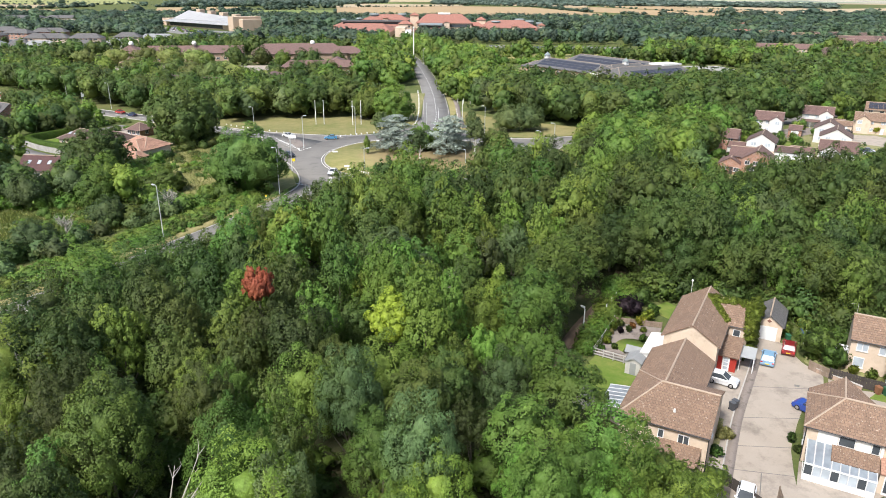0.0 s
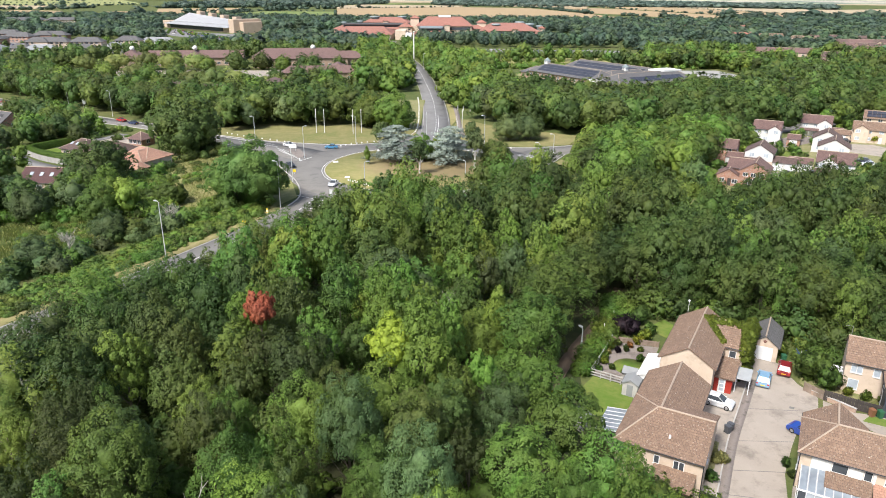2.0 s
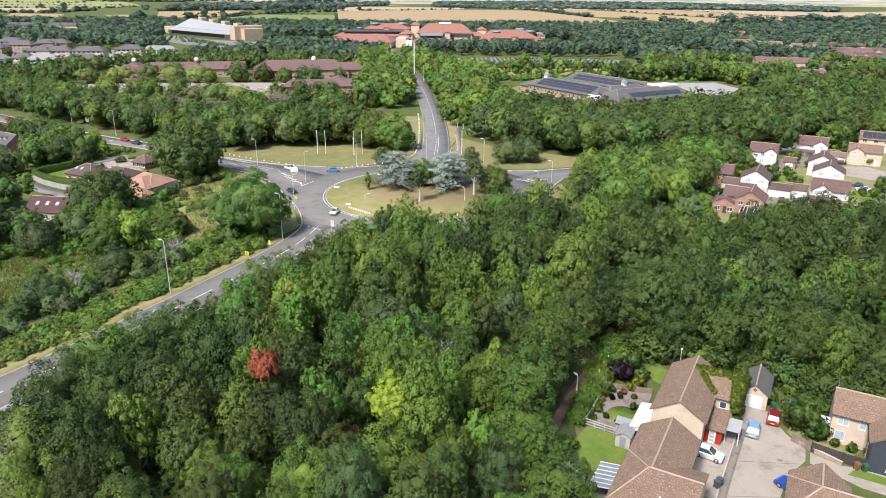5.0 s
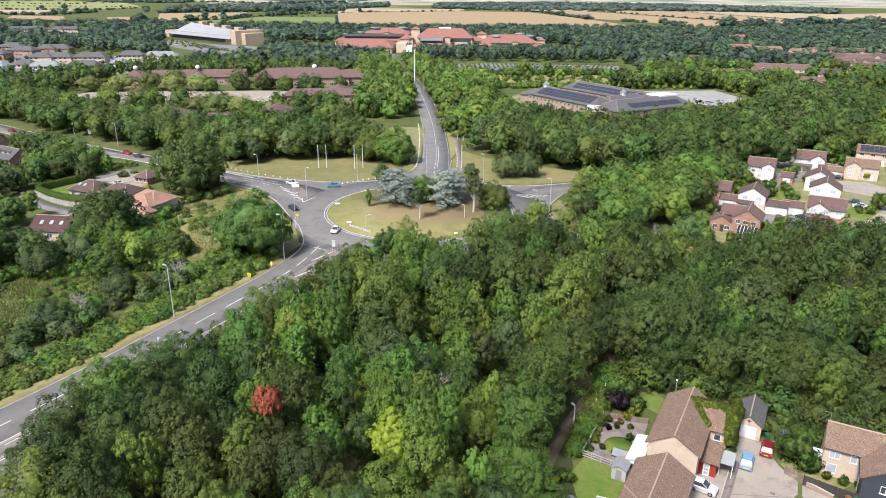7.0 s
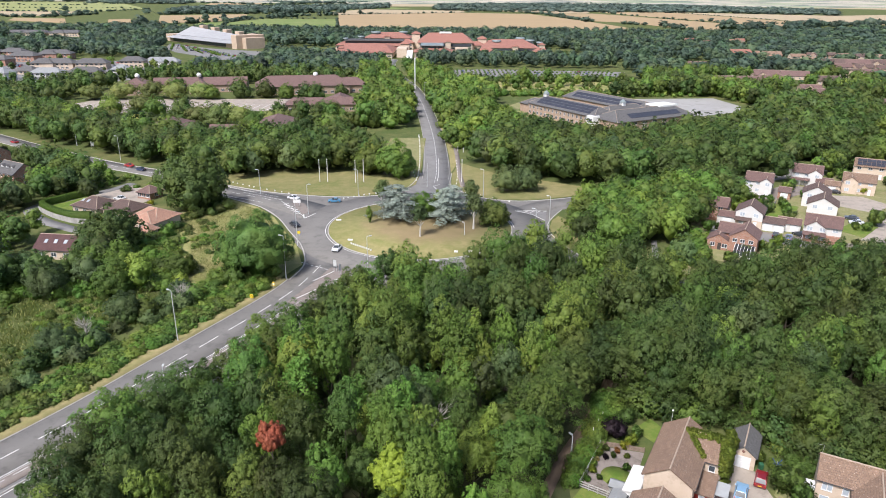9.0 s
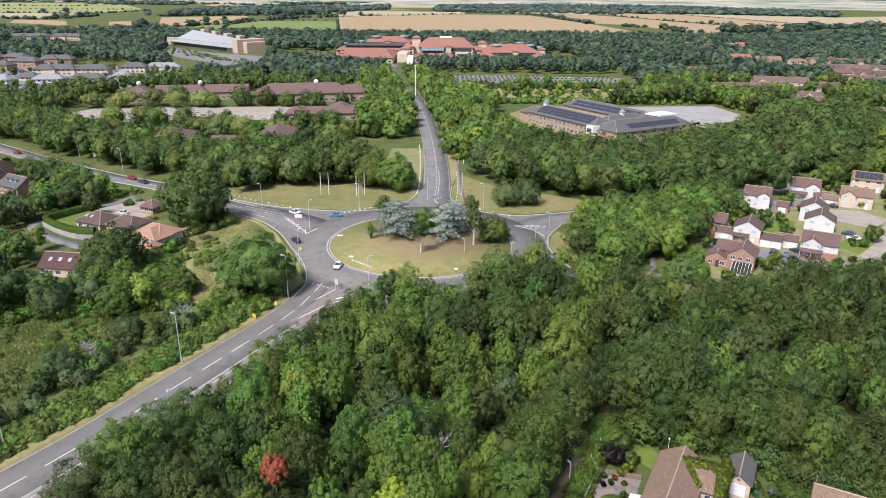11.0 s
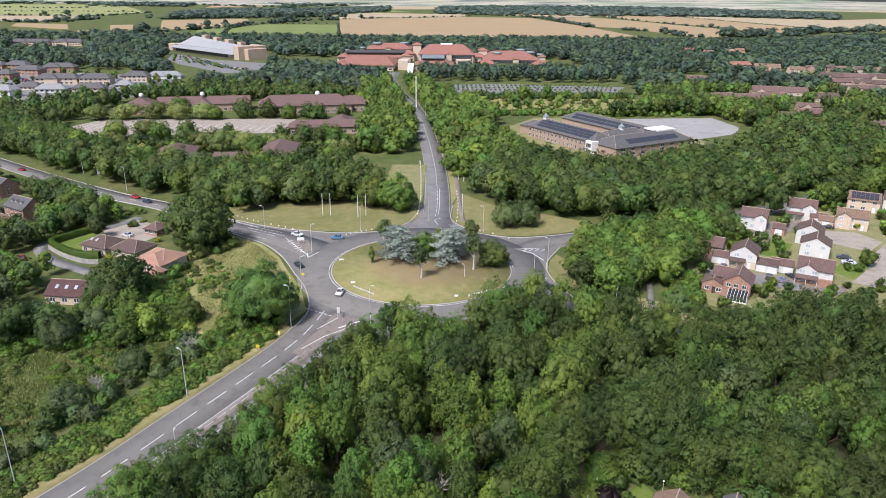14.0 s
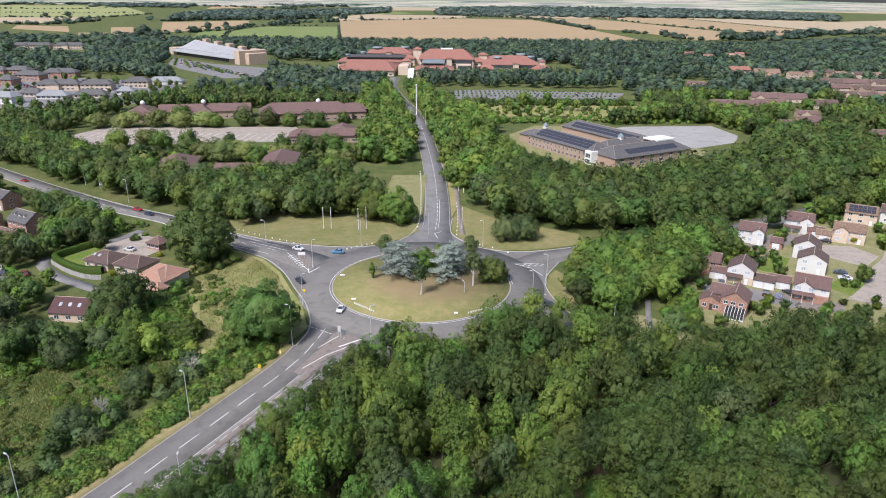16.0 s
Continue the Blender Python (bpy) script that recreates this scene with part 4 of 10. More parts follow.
FAR_HOUSES = [(210, 555, 19, 10, 'low', 'tile_maroon'), (222, 545, 23, 13, 'low', 'tile_maroon'), (246, 555, 23, 13, 'low', 'tile_maroon'), (259, 596, 24, 13, 'low', 'tile_maroon'), (279, 590, 23, 13, 'low', 'tile_maroon'), (222, 463, 18, 10, 'low', 'tile_maroon'), (244, 477, 18, 10, 'low', 'tile_maroon'), (257, 510, 15, 8, 'low', 'tile_maroon'), (291, 555, 21, 12, 'low', 'tile_dark'), (367, 695, 21, 12, 'two', 'tile_dark'), (387, 692, 22, 12, 'two', 'tile_maroon'), (408, 689, 22, 12, 'two', 'tile_dark'), (353, 648, 20, 11, 'two', 'tile_maroon'), (372, 646, 19, 10, 'two', 'tile_dark'), (387, 640, 18, 10, 'two', 'tile_dark'), (337, 604, 18, 10, 'two', 'tile_dark'), (353, 599, 19, 10, 'two', 'tile_maroon'), (320, 802, 25, 13, 'two', 'tile_red'), (337, 780, 27, 13, 'two', 'tile_brown'), (338, 749, 12, 8, 'two', 'tile_pink'), (367, 762, 16, 9, 'two', 'tile_brown'), (395, 785, 15, 8, 'two', 'tile_dark'), (416, 787, 15, 8, 'two', 'tile_dark'), (424, 777, 14, 8, 'two', 'tile_brown'), (440, 768, 16, 9, 'two', 'tile_dark'), (458, 769, 10, 8, 'two', 'tile_brown'), (342, 1033, 13, 8, 'two', 'tile_red'), (353, 989, 14, 8, 'two', 'tile_red'), (392, 1011, 13, 8, 'two', 'tile_pink'), (414, 1032, 13, 8, 'two', 'tile_red'), (260, 424, 12, 8, 'two', 'tile_maroon'), (232, 684, 17, 9, 'low', 'tile_maroon')]
KEEP_OUT += [[(x - 5, y + d + 4), (x + w + 5, y + d + 4), (x + w * 0.95, y - 0.062 * y), (x * 0.95, y - 0.062 * y)] for x, y, w, d, *_ in FAR_HOUSES]
KEEP_OUT.append([(-660, 1085), (-530, 1085), (-480, 940), (-590, 940)])
KEEP_OUT.append([(190, 742), (222, 772), (280, 726), (250, 690)])


def clear_of(x, y, lines=LINES, polys=KEEP_OUT):
    ok = np.ones(len(x), bool)
    for p in polys:
        ok &= ~inside(p, x, y)
    pts = np.stack([x, y], 1)
    for line, left, right in lines:
        n = sides_of(line)
        for k0 in range(0, len(pts), 4000):
            d = pts[k0 : k0 + 4000, None] - line[None]
            near = (d**2).sum(-1).argmin(1)
            off = d[np.arange(len(near)), near]
            side = (off * n[near]).sum(-1)
            dist = np.sqrt((off**2).sum(-1))
            ok[k0 : k0 + 4000] &= ~((side > left) & (side < right) & (dist < 14))
    ok &= np.hypot(x - CX, y - CY) > R_OUT + 4
    return ok


def scatter(poly, gap, seed, free=False):
    """Plan points about one gap apart in a polygon, off the roads and out of the clearings."""
    r = np.random.default_rng(seed)
    p = np.array(poly)
    xs, ys = np.arange(p[:, 0].min(), p[:, 0].max(), gap), np.arange(p[:, 1].min(), p[:, 1].max(), gap * 0.87)
    gx, gy = np.meshgrid(xs, ys)
    gx = gx + (np.arange(len(ys)) % 2)[:, None] * gap / 2
    x, y = (gx + r.uniform(-0.36, 0.36, gx.shape) * gap).ravel(), (gy + r.uniform(-0.36, 0.36, gx.shape) * gap).ravel()
    # nothing stands outside the wedge of land that the place takes in
    ok = inside(poly, x, y) & (np.abs(x) < 36 + 0.6 * y)
    x, y = x[ok], y[ok]
    if not free:
        ok = clear_of(x, y)
        x, y = x[ok], y[ok]
    return x, y, r


def edge_scale(x, y, least=0.84, reach=12.0):
    """Trees stay lower towards the roads that skirt the wood."""
    pts = np.stack([np.atleast_1d(x), np.atleast_1d(y)], 1)
    d = np.min([np.sqrt(((pts[:, None] - line[None]) ** 2).sum(-1)).min(1) for line in (OUT, SOUTH)], axis=0)
    return np.clip(least + (1 - least) * (d - 6.0) / reach, least, 1.0)


def wood(name, poly, gap, detail, seed, mix, size, label, free=False, wide=1.0, patchy=None, edge=False):
    """Fills a polygon with trees: one mesh for each leaf colour. mix: rows of leaf material, share, kinds."""
    x, y, r = scatter(poly, gap, seed, free)
    if patchy is not None:
        keep = np.array([noise.noise((a * 0.085, b * 0.085, 40 + seed)) > patchy for a, b in zip(x, y)], bool)
        x, y = x[keep], y[keep]
    share = np.cumsum([m[1] for m in mix]) / sum(m[1] for m in mix)
    # neighbours tend to be of one sort
    f = np.array([noise.noise((a * 0.045, b * 0.045, seed)) for a, b in zip(x, y)])
    f = np.clip(0.5 + 0.75 * f + r.normal(0, 0.2, len(x)), 0, 0.999)
    which = np.searchsorted(share, f, side="right").clip(0, len(mix) - 1)
    for j, (leaf, _, kinds) in enumerate(mix):
        low = edge_scale(x[which == j], y[which == j]) if edge and (which == j).any() else np.ones(len(x))
        spots = [(kinds[int(r.integers(len(kinds)))], a, b, r.uniform(*size) * e, r.uniform(0, 6.28)) for a, b, e in zip(x[which == j], y[which == j], low)]
        if spots:
            wood_stuff(name, spots, detail, M[leaf], label, wide=wide)


MIX = [("leaf_dark", 3, ("broad", "spread")), ("leaf_wood", 4, ("broad", "spread", "loose")), ("leaf_light", 1.6, ("loose", "tall", "broad")), ("leaf_grey", 0.8, ("spread", "loose"))]
DARK = [("leaf_dark", 4, ("broad", "spread")), ("leaf_wood", 3, ("broad", "spread", "tall"))]
BUSH = [("leaf_bramble", 3, ("bushy",)), ("leaf_mid", 1, ("bushy",)), ("leaf_dark", 1, ("bushy",))]

# the wood in front: each tree a thing of its own in the nearest stretch
NEAR = [(-50, 38), (-49, 60), (-49, 82), (-45.5, 90), (-40, 98.5), (-35.5, 106), (-34.5, 113), (76, 113), (88, 96), (88, 76), (76, 81), (66, 85), (59, 89), (52, 92.5), (45, 96), (38, 98.0), (33.5, 102), (30, 105), (26.5, 107), (24, 106), (21.0, 102), (17, 94), (14.5, 88), (11.6, 81), (11.0, 74), (11.8, 66), (14.5, 60), (17, 53), (19, 47), (22, 38)]
BEYOND = [(-34.5, 113), (-27, 121), (-24, 129), (-16, 134.5), (-8, 143.5), (-2, 146), (9, 155), (18, 160), (27, 165), (38, 166), (38, 113)]
BEYOND_EAST = [(38, 113), (38, 166), (45, 158), (54, 151), (66, 148), (79, 154), (95, 160), (110, 159), (118, 140), (112, 118), (100, 96), (88, 76), (88, 96), (76, 113)]
EASTWOOD = [(38, 190), (43, 205), (52, 213), (66, 221), (84, 224), (87, 216), (80, 203), (73, 193), (64, 182), (57.5, 182.5), (52, 177), (47.5, 171.5), (41, 174), (37.5, 178)]
NORTHWOOD = [(13, 250), (12, 285), (24, 312), (60, 318), (110, 318), (178, 318), (170, 300), (137, 283), (122, 272), (113, 263), (82, 248), (60, 242), (48, 247), (28, 250)]
NORTHWOOD_FAR = [(24, 312), (40, 332), (62, 326), (100, 330), (136, 352), (160, 385), (200, 428), (300, 470), (330, 420), (222, 372), (178, 318)]
for _k, (_kind, _leaf, _seed) in enumerate([("broad", "leaf_mid", 11), ("broad", "leaf_dark", 12), ("spread", "leaf_mid", 13), ("spread", "leaf_dark", 14), ("loose", "leaf_light", 15), ("tall", "leaf_mid", 16), ("broad", "leaf_grey", 17), ("tall", "leaf_light", 18), ("spread", "leaf_light", 19), ("loose", "leaf_dark", 20)]):
    tree_model(("near", _k), _kind, _leaf, 8000, 0.27, _seed, fill=0.36, cores=2, tufts=16, dome=_k % 3 != 1)
    tree_model(("close", _k), _kind, _leaf, 15000, 0.195, _seed + 90, fill=0.36, cores=2, tufts=22, dome=_k % 3 != 1)
    tree_model(("next", _k), _kind, _leaf, 4600, 0.37, _seed + 50, fill=0.42, cores=2, tufts=15, dome=True)
LOOKS = {
    "leaf_mid": "leafy green woodland tree with a full crown",
    "leaf_dark": "dense dark green woodland tree",
    "leaf_light": "bright light green young woodland tree",
    "leaf_grey": "grey-green woodland tree with a soft crown",
}
SPECIAL = [(-19.4, 39.5), (-21.6, 74.4), (-6.0, 70.6), (4.6, 67.5), (-2.2, 101.0)]
EDGE = [(11.4, 79.2), (14.2, 85.2), (16.8, 91.6), (20.4, 99.4), (9.8, 72.0), (10.2, 64.6), (15.0, 52.4), (12.4, 58.4), (32.5, 106.5), (38.5, 104.5), (28.5, 110.0), (35.5, 110.5), (23.0, 108.0), (-46.0, 69.0), (-47.4, 75.5), (-46.2, 82.0), (-43.5, 89.0), (-45.0, 62.0), (-19.8, 70.6), (-24.2, 71.4), (7.4, 51.5), (21.4, 103.6), (-6.4, 65.2), (-41.0, 93.8), (-46.6, 87.0)]
x_near, y_near, r_near = scatter(NEAR, 6.1, 5)
for _x, _y in zip(x_near, y_near):
    if min(math.hypot(_x - a, _y - b) for a, b in SPECIAL) < 3.6:
        continue
    if min(math.hypot(_x - a, _y - b) for a, b in EDGE) < 4.0:
        continue
    _f = 0.5 + 0.8 * noise.noise((_x * 0.06, _y * 0.06, 3.0)) + r_near.normal(0, 0.24)
    if _y > 82:
        _f += -0.2 if _x > 24 else 0.12 if _x > -10 else -0.06
    if _y < 88 and _x < 16:
        _f += (0.45 if _y > 62 else 0.25) * float(np.clip((_x + 12) / 9, -1, 0.75))
    _k = (1, 3, 9, 0, 2, 5, 6, 0, 4, 8, 7)[int(np.clip(_f, 0, 0.999) * 11)]
    if _x > 26:
        _k = (1, 3, 9, 0, 3, 1, 2, 5, 0, 3, 6)[int(np.clip(_f, 0, 0.999) * 11)]
    _d = "close" if _y < 63 else "near" if _y < 84 else "next"
    plant((_d, _k), _x, _y, r_near.uniform(0.76, 0.96 if _x > 3 and _y < 100 else 1.24) * float(edge_scale(_x, _y)[0]), r_near.uniform(0, 6.28), LOOKS[TREES[_d, _k][2]], group="trees of the wood", wide=r_near.uniform(0.66, 0.82))

wood("undergrowth", [(-44, 44), (-43, 84), (-32, 106), (22, 112), (12, 98), (6, 80), (6, 62), (14, 44)], 5.4, "mid", 6, [("leaf_dark", 3, ("bushy",)), ("leaf_mid", 1, ("bushy",))], (0.7, 1.2), "dark green undergrowth beneath the trees", wide=1.2)
wood("undergrowth", BEYOND_EAST, 6.0, "mid", 8, [("leaf_dark", 1, ("bushy",))], (0.9, 1.4), "dark green undergrowth beneath the trees", wide=1.2)
wood("undergrowth", BEYOND, 5.6, "mid", 7, [("leaf_dark", 1, ("bushy",))], (0.9, 1.4), "dark green undergrowth beneath the trees", wide=1.2)
for _i, (_x, _y) in enumerate(EDGE):
    _k = (0, 5, 2, 1, 8, 4, 2, 0, 3, 1, 1, 3, 9, 1, 3, 0, 3, 2, 9, 5, 0, 3, 2, 3, 1)[_i]
    plant(("near", _k), _x, _y, (0.96, 1.04, 1.0, 0.98, 0.84, 0.86, 0.84, 0.9, 0.95, 0.95, 1.0, 1.05, 0.9, 1.1, 1.1, 1.05, 1.0, 1.1, 0.92, 0.88, 0.9, 0.92, 0.86, 0.95, 0.9)[_i], 1.7 * _i, LOOKS[TREES["near", _k][2]], group="trees of the wood")

# a close row along the road's edge
_i = 0
for _q in np.arange(78, 151, 4.0):
    _x = float(np.interp(_q, OUT[:, 1], OUT[:, 0])) + 8.0 + 1.0 * math.sin(_q)
    _k = (3, 1, 0, 3, 2, 9)[_i % 6]
    plant(("next", _k), _x, _q, 0.84 + 0.10 * math.sin(2.3 * _q), 1.3 * _i, LOOKS[TREES["next", _k][2]], group="trees of the wood", wide=0.9)
    _i += 1
for _i, (_x, _y) in enumerate([(75, 111), (71, 108), (79, 108), (70, 127), (74, 124), (67, 112)]):
    plant(("next", (1, 3, 9)[_i % 3]), _x, _y, 0.95, 1.1 * _i, LOOKS["leaf_dark"], group="trees of the wood", wide=0.85)

wood("woodland", BEYOND, 5.9, "fine", 21, [("leaf_dark", 5.4, ("broad", "spread", "loose")), ("leaf_mid", 3.8, ("broad", "spread", "loose")), ("leaf_light", 0.3, ("loose", "tall", "broad")), ("leaf_grey", 0.5, ("spread", "loose"))], (0.62, 1.26), "dense mixed green woodland seen from above", wide=0.74, edge=True)
wood("woodland", BEYOND_EAST, 6.2, "fine", 121, [("leaf_dark", 8, ("broad", "spread")), ("leaf_mid", 1.8, ("broad", "spread", "loose")), ("leaf_grey", 0.4, ("loose",))], (0.70, 1.30), "dense dark green woodland seen from above", wide=0.74, edge=True)
wood("woodland", EASTWOOD, 4.9, "mid", 22, [("leaf_light", 2.4, ("broad", "loose")), ("leaf_mid", 5, ("broad", "spread")), ("leaf_dark", 0.5, ("broad",))], (0.72, 0.98), "dense green copse beside the roundabout", free=True)
wood("scrub", [(60, 171.5), (64, 180), (72.5, 190), (77, 188), (71.5, 181), (70, 172), (66, 166.5)], 2.6, "mid", 39, [("leaf_hedge", 2, ("bushy",)), ("leaf_light", 2, ("bushy",)), ("leaf_mid", 1, ("bushy",))], (0.6, 0.95), "green bushes between the path and the houses", free=True)
wood("scrub", [(63, 167), (68, 161.5), (75, 157), (84, 158), (92, 161), (92, 164), (80, 163.5), (72, 165.5), (68, 169)], 2.4, "mid", 139, [("leaf_dark", 2, ("bushy",)), ("leaf_mid", 1, ("bushy",))], (0.55, 0.85), "dark green hedge below the gardens", free=True)
NORTHMIX = [("leaf_dark", 3.6, ("broad", "spread")), ("leaf_wood", 3.6, ("broad", "spread", "loose")), ("leaf_light", 0.4, ("loose", "broad")), ("leaf_grey", 0.5, ("spread", "loose"))]
wood("woodland", NORTHWOOD, 7.0, "semi", 23, NORTHMIX, (0.85, 1.12), "dense mixed woodland beyond the roundabout")
wood("woodland", NORTHWOOD_FAR, 7.8, "far", 123, NORTHMIX, (0.85, 1.15), "dense mixed woodland beyond the roundabout")

wood("woodland", [(100, 262), (150, 292), (178, 318), (222, 372), (330, 425), (330, 340), (240, 330), (176, 284), (128, 250)], 6.2, "semi", 140, MIX, (0.7, 1.0), "green trees on both sides of the road")
wood("woodland", [(-250, 362), (-203, 330), (-165, 336), (-142, 350), (-116, 352), (-100, 362), (-64, 360), (-52, 340), (-50, 385), (-94, 374), (-150, 366), (-200, 368), (-240, 382)], 8.0, "semi", 141, [("leaf_dark", 3, ("broad", "park")), ("leaf_willow", 2, ("park",)), ("leaf_mid", 3, ("broad", "park"))], (0.6, 0.88), "mixed trees between the offices")
wood("woodland", [(-620, 790), (-490, 740), (-350, 740), (-262, 700), (-230, 790), (-300, 846), (-410, 1000), (-440, 1010)], 12, "dist", 142, [("leaf_fardark_haze", 3, ("broad", "spread")), ("leaf_far_haze", 3, ("broad",))], (0.6, 0.95), "dense green trees before the pale hall", wide=1.3)
WESTWOOD = [(-88, 231), (-72, 246), (-66, 262), (-46, 256), (-27, 262), (-12, 247), (-13, 268), (-28, 278), (-46, 318), (-60, 326), (-88, 306), (-125, 303), (-165, 335), (-232, 392), (-330, 430), (-330, 400), (-250, 362), (-203, 328), (-160, 297), (-130, 278), (-104, 263)]
wood("woodland", WESTWOOD, 6.8, "semi", 24, [("leaf_dark", 3.4, ("broad", "spread")), ("leaf_wood", 4, ("broad", "spread", "loose")), ("leaf_light", 0.7, ("broad",)), ("leaf_grey", 0.3, ("spread",))], (0.8, 1.08), "dense green trees behind the mown verge")
BELT_L = [(-17, 354), (-20, 405), (-27, 470), (-38, 556), (-50, 626), (-75, 620), (-66, 530), (-50, 440), (-46, 362), (-42, 350)]
BELT_R = [(3, 300), (0, 350), (-6, 410), (-12, 470), (-24, 560), (-38, 640), (-20, 640), (-8, 575), (30, 480), (38, 420), (60, 360), (46, 330), (16, 312)]
wood("avenue_trees", BELT_L, 7.2, "far", 25, [("leaf_mid", 4, ("broad", "park")), ("leaf_light", 1, ("broad", "park"))], (0.85, 1.1), "close row of round green trees beside the road")
wood("avenue_trees", BELT_R, 7.2, "far", 26, [("leaf_mid", 4, ("broad", "park")), ("leaf_light", 1.6, ("broad", "park"))], (0.8, 1.05), "close row of round green trees beside the road")

VILLAGE_TREES = [(-200, 130), (-190, 182), (-112, 182), (-92, 181), (-86, 177), (-81, 163), (-74, 153), (-66, 147), (-76, 146), (-92, 146), (-104, 140), (-140, 128)]
wood("woodland", VILLAGE_TREES, 5.6, "mid", 27, MIX, (0.5, 0.86), "mixed green trees behind the meadow")
wood("woodland", [(-260, 180), (-330, 390), (-212, 304), (-174, 276), (-137, 254), (-110, 236), (-88, 218), (-78, 216), (-74, 204), (-90, 200), (-112, 186), (-190, 176)], 5.3, "semi", 28, MIX, (0.5, 0.86), "mixed green garden trees round the villas")
wood("scrub", [(-86, 178), (-74, 178), (-68, 168), (-62, 152), (-66, 147), (-74, 150), (-82, 160)], 2.5, "mid", 143, [("leaf_hedge", 2, ("bushy", "mound")), ("leaf_light", 2, ("bushy",)), ("leaf_bramble", 2, ("mound", "bushy")), ("leaf_dark", 1, ("bushy",))], (0.5, 0.95), "bright green bushes and brambles beyond the glade", free=True)
wood("scrub", [(-92, 178), (-78, 180), (-78, 196), (-84, 186), (-94, 192)], 2.4, "mid", 144, [("leaf_dark", 2, ("bushy",)), ("leaf_hedge", 2, ("bushy", "mound"))], (0.5, 0.8), "green bushes below the villas", free=True)
wood("woodland", [(-92, 240), (-84, 234), (-80, 224), (-88, 220), (-96, 228)], 5.6, "semi", 29, DARK, (0.75, 1.0), "dark green trees beside the road")
_n = sides_of(WEST)
_near = 1 if (WEST[40] + _n[40])[1] < WEST[40][1] else -1
_strip = [tuple(p) for p in WEST[26:140] + _near * 9.0 * _n[26:140]] + [tuple(p) for p in (WEST[26:140] + _near * 24.0 * _n[26:140])[::-1]]
wood("scrub", _strip, 3.2, "mid", 153, [("leaf_dark", 3, ("bushy", "mound")), ("leaf_mid", 2, ("bushy", "mound")), ("leaf_hedge", 1, ("mound",))], (0.35, 0.62), "low green bushes below the side road", free=False)
_n = sides_of(MAIN)
_strip = [tuple(p) for p in MAIN[: -7] - 7.6 * _n[: -7]] + [tuple(p) for p in (MAIN[: -7] - 15.0 * _n[: -7])[::-1]]
wood("scrub", _strip, 1.5, "mid", 31, [("leaf_hedge", 3, ("mound",)), ("leaf_mid", 3, ("mound",)), ("leaf_bramble", 1.4, ("mound",))], (0.5, 0.85), "thick green bramble hedge beside the verge", free=True)
_row = [tuple(p) for p in MAIN[: -9] - 15.5 * _n[: -9]] + [tuple(p) for p in (MAIN[: -9] - 22.0 * _n[: -9])[::-1]]
wood("scrub", _row, 4.4, "mid", 30, [("leaf_dark", 3, ("bushy",)), ("leaf_grey", 2, ("bushy",)), ("leaf_mid", 2, ("bushy",))], (0.6, 1.25), "row of dark green bushes and small willows", free=True)
wood("scrub", [(-140, 60), (-110, 60), (-92, 84), (-80, 108), (-72, 120), (-66, 130), (-64, 146), (-80, 144), (-102, 138), (-140, 124)], 2.9, "mid", 130, [("leaf_bramble", 4, ("mound",)), ("leaf_hedge", 3, ("mound",)), ("leaf_mid", 3, ("mound", "bushy"))], (0.3, 0.62), "rough brambles and nettles on the glade", free=True, patchy=-0.28)
wood("woodland", [(-130, 60), (-100, 62), (-82, 98), (-75, 116), (-90, 116), (-120, 110)], 9.5, "mid", 36, MIX, (0.35, 0.6), "small green trees in the scrub", free=True)
wood("scrub", [(-60, 146), (-47, 141.5), (-41.5, 149), (-40.5, 160), (-45, 168), (-53, 167), (-57, 156)], 2.4, "mid", 37, [("leaf_hedge", 2, ("mound", "bushy")), ("leaf_mid", 3, ("bushy",))], (0.4, 0.65), "green brambles round the large tree", free=True)
wood("scrub", [(-124, 138), (-102, 139), (-80, 145), (-66, 146), (-70, 160), (-86, 160), (-124, 152)], 2.8, "mid", 150, [("leaf_hedge", 3, ("mound", "bushy")), ("leaf_bramble", 2, ("mound", "bushy")), ("leaf_mid", 1, ("bushy",))], (0.5, 1.0), "green brambles under the trees", free=True)
wood("scrub", [(-62, 172), (-60, 184), (-66, 192), (-74, 204), (-82, 210), (-84, 198), (-76, 182)], 3.6, "mid", 137, [("leaf_bramble", 3, ("mound",)), ("leaf_hedge", 2, ("mound",)), ("leaf_mid", 1, ("mound",))], (0.4, 0.75), "green brambles creeping into the meadow", free=True)
wood("scrub", [(-76, 196), (-68, 214), (-76, 222), (-84, 222), (-90, 205)], 3.6, "mid", 32, BUSH, (0.55, 1.0), "green bushes at the edge of the meadow")
wood("woodland", [(46, 219), (62, 228), (90, 241), (124, 256), (142, 266), (166, 284), (176, 280), (150, 262), (128, 254), (100, 243), (84, 230), (80, 214), (62, 216)], 5.6, "semi", 38, MIX, (0.55, 0.85), "green trees along the road behind the houses")
wood("woodland", [(94, 226), (101, 221), (107, 236), (102, 246), (88, 253), (80, 233)], 5.0, "mid", 151, DARK, (0.55, 0.8), "dark green trees beside the brick house", free=True)
wood("woodland", [(87, 260), (118, 256), (124, 267), (97, 278)], 5.6, "mid", 152, DARK, (0.6, 0.85), "dense green trees before the road")
wood("woodland", [(80, 205), (82, 232), (98, 250), (112, 256), (118, 248), (98, 240), (90, 222), (86, 208)], 6.0, "semi", 33, DARK, (0.6, 0.85), "dark green trees behind the houses")
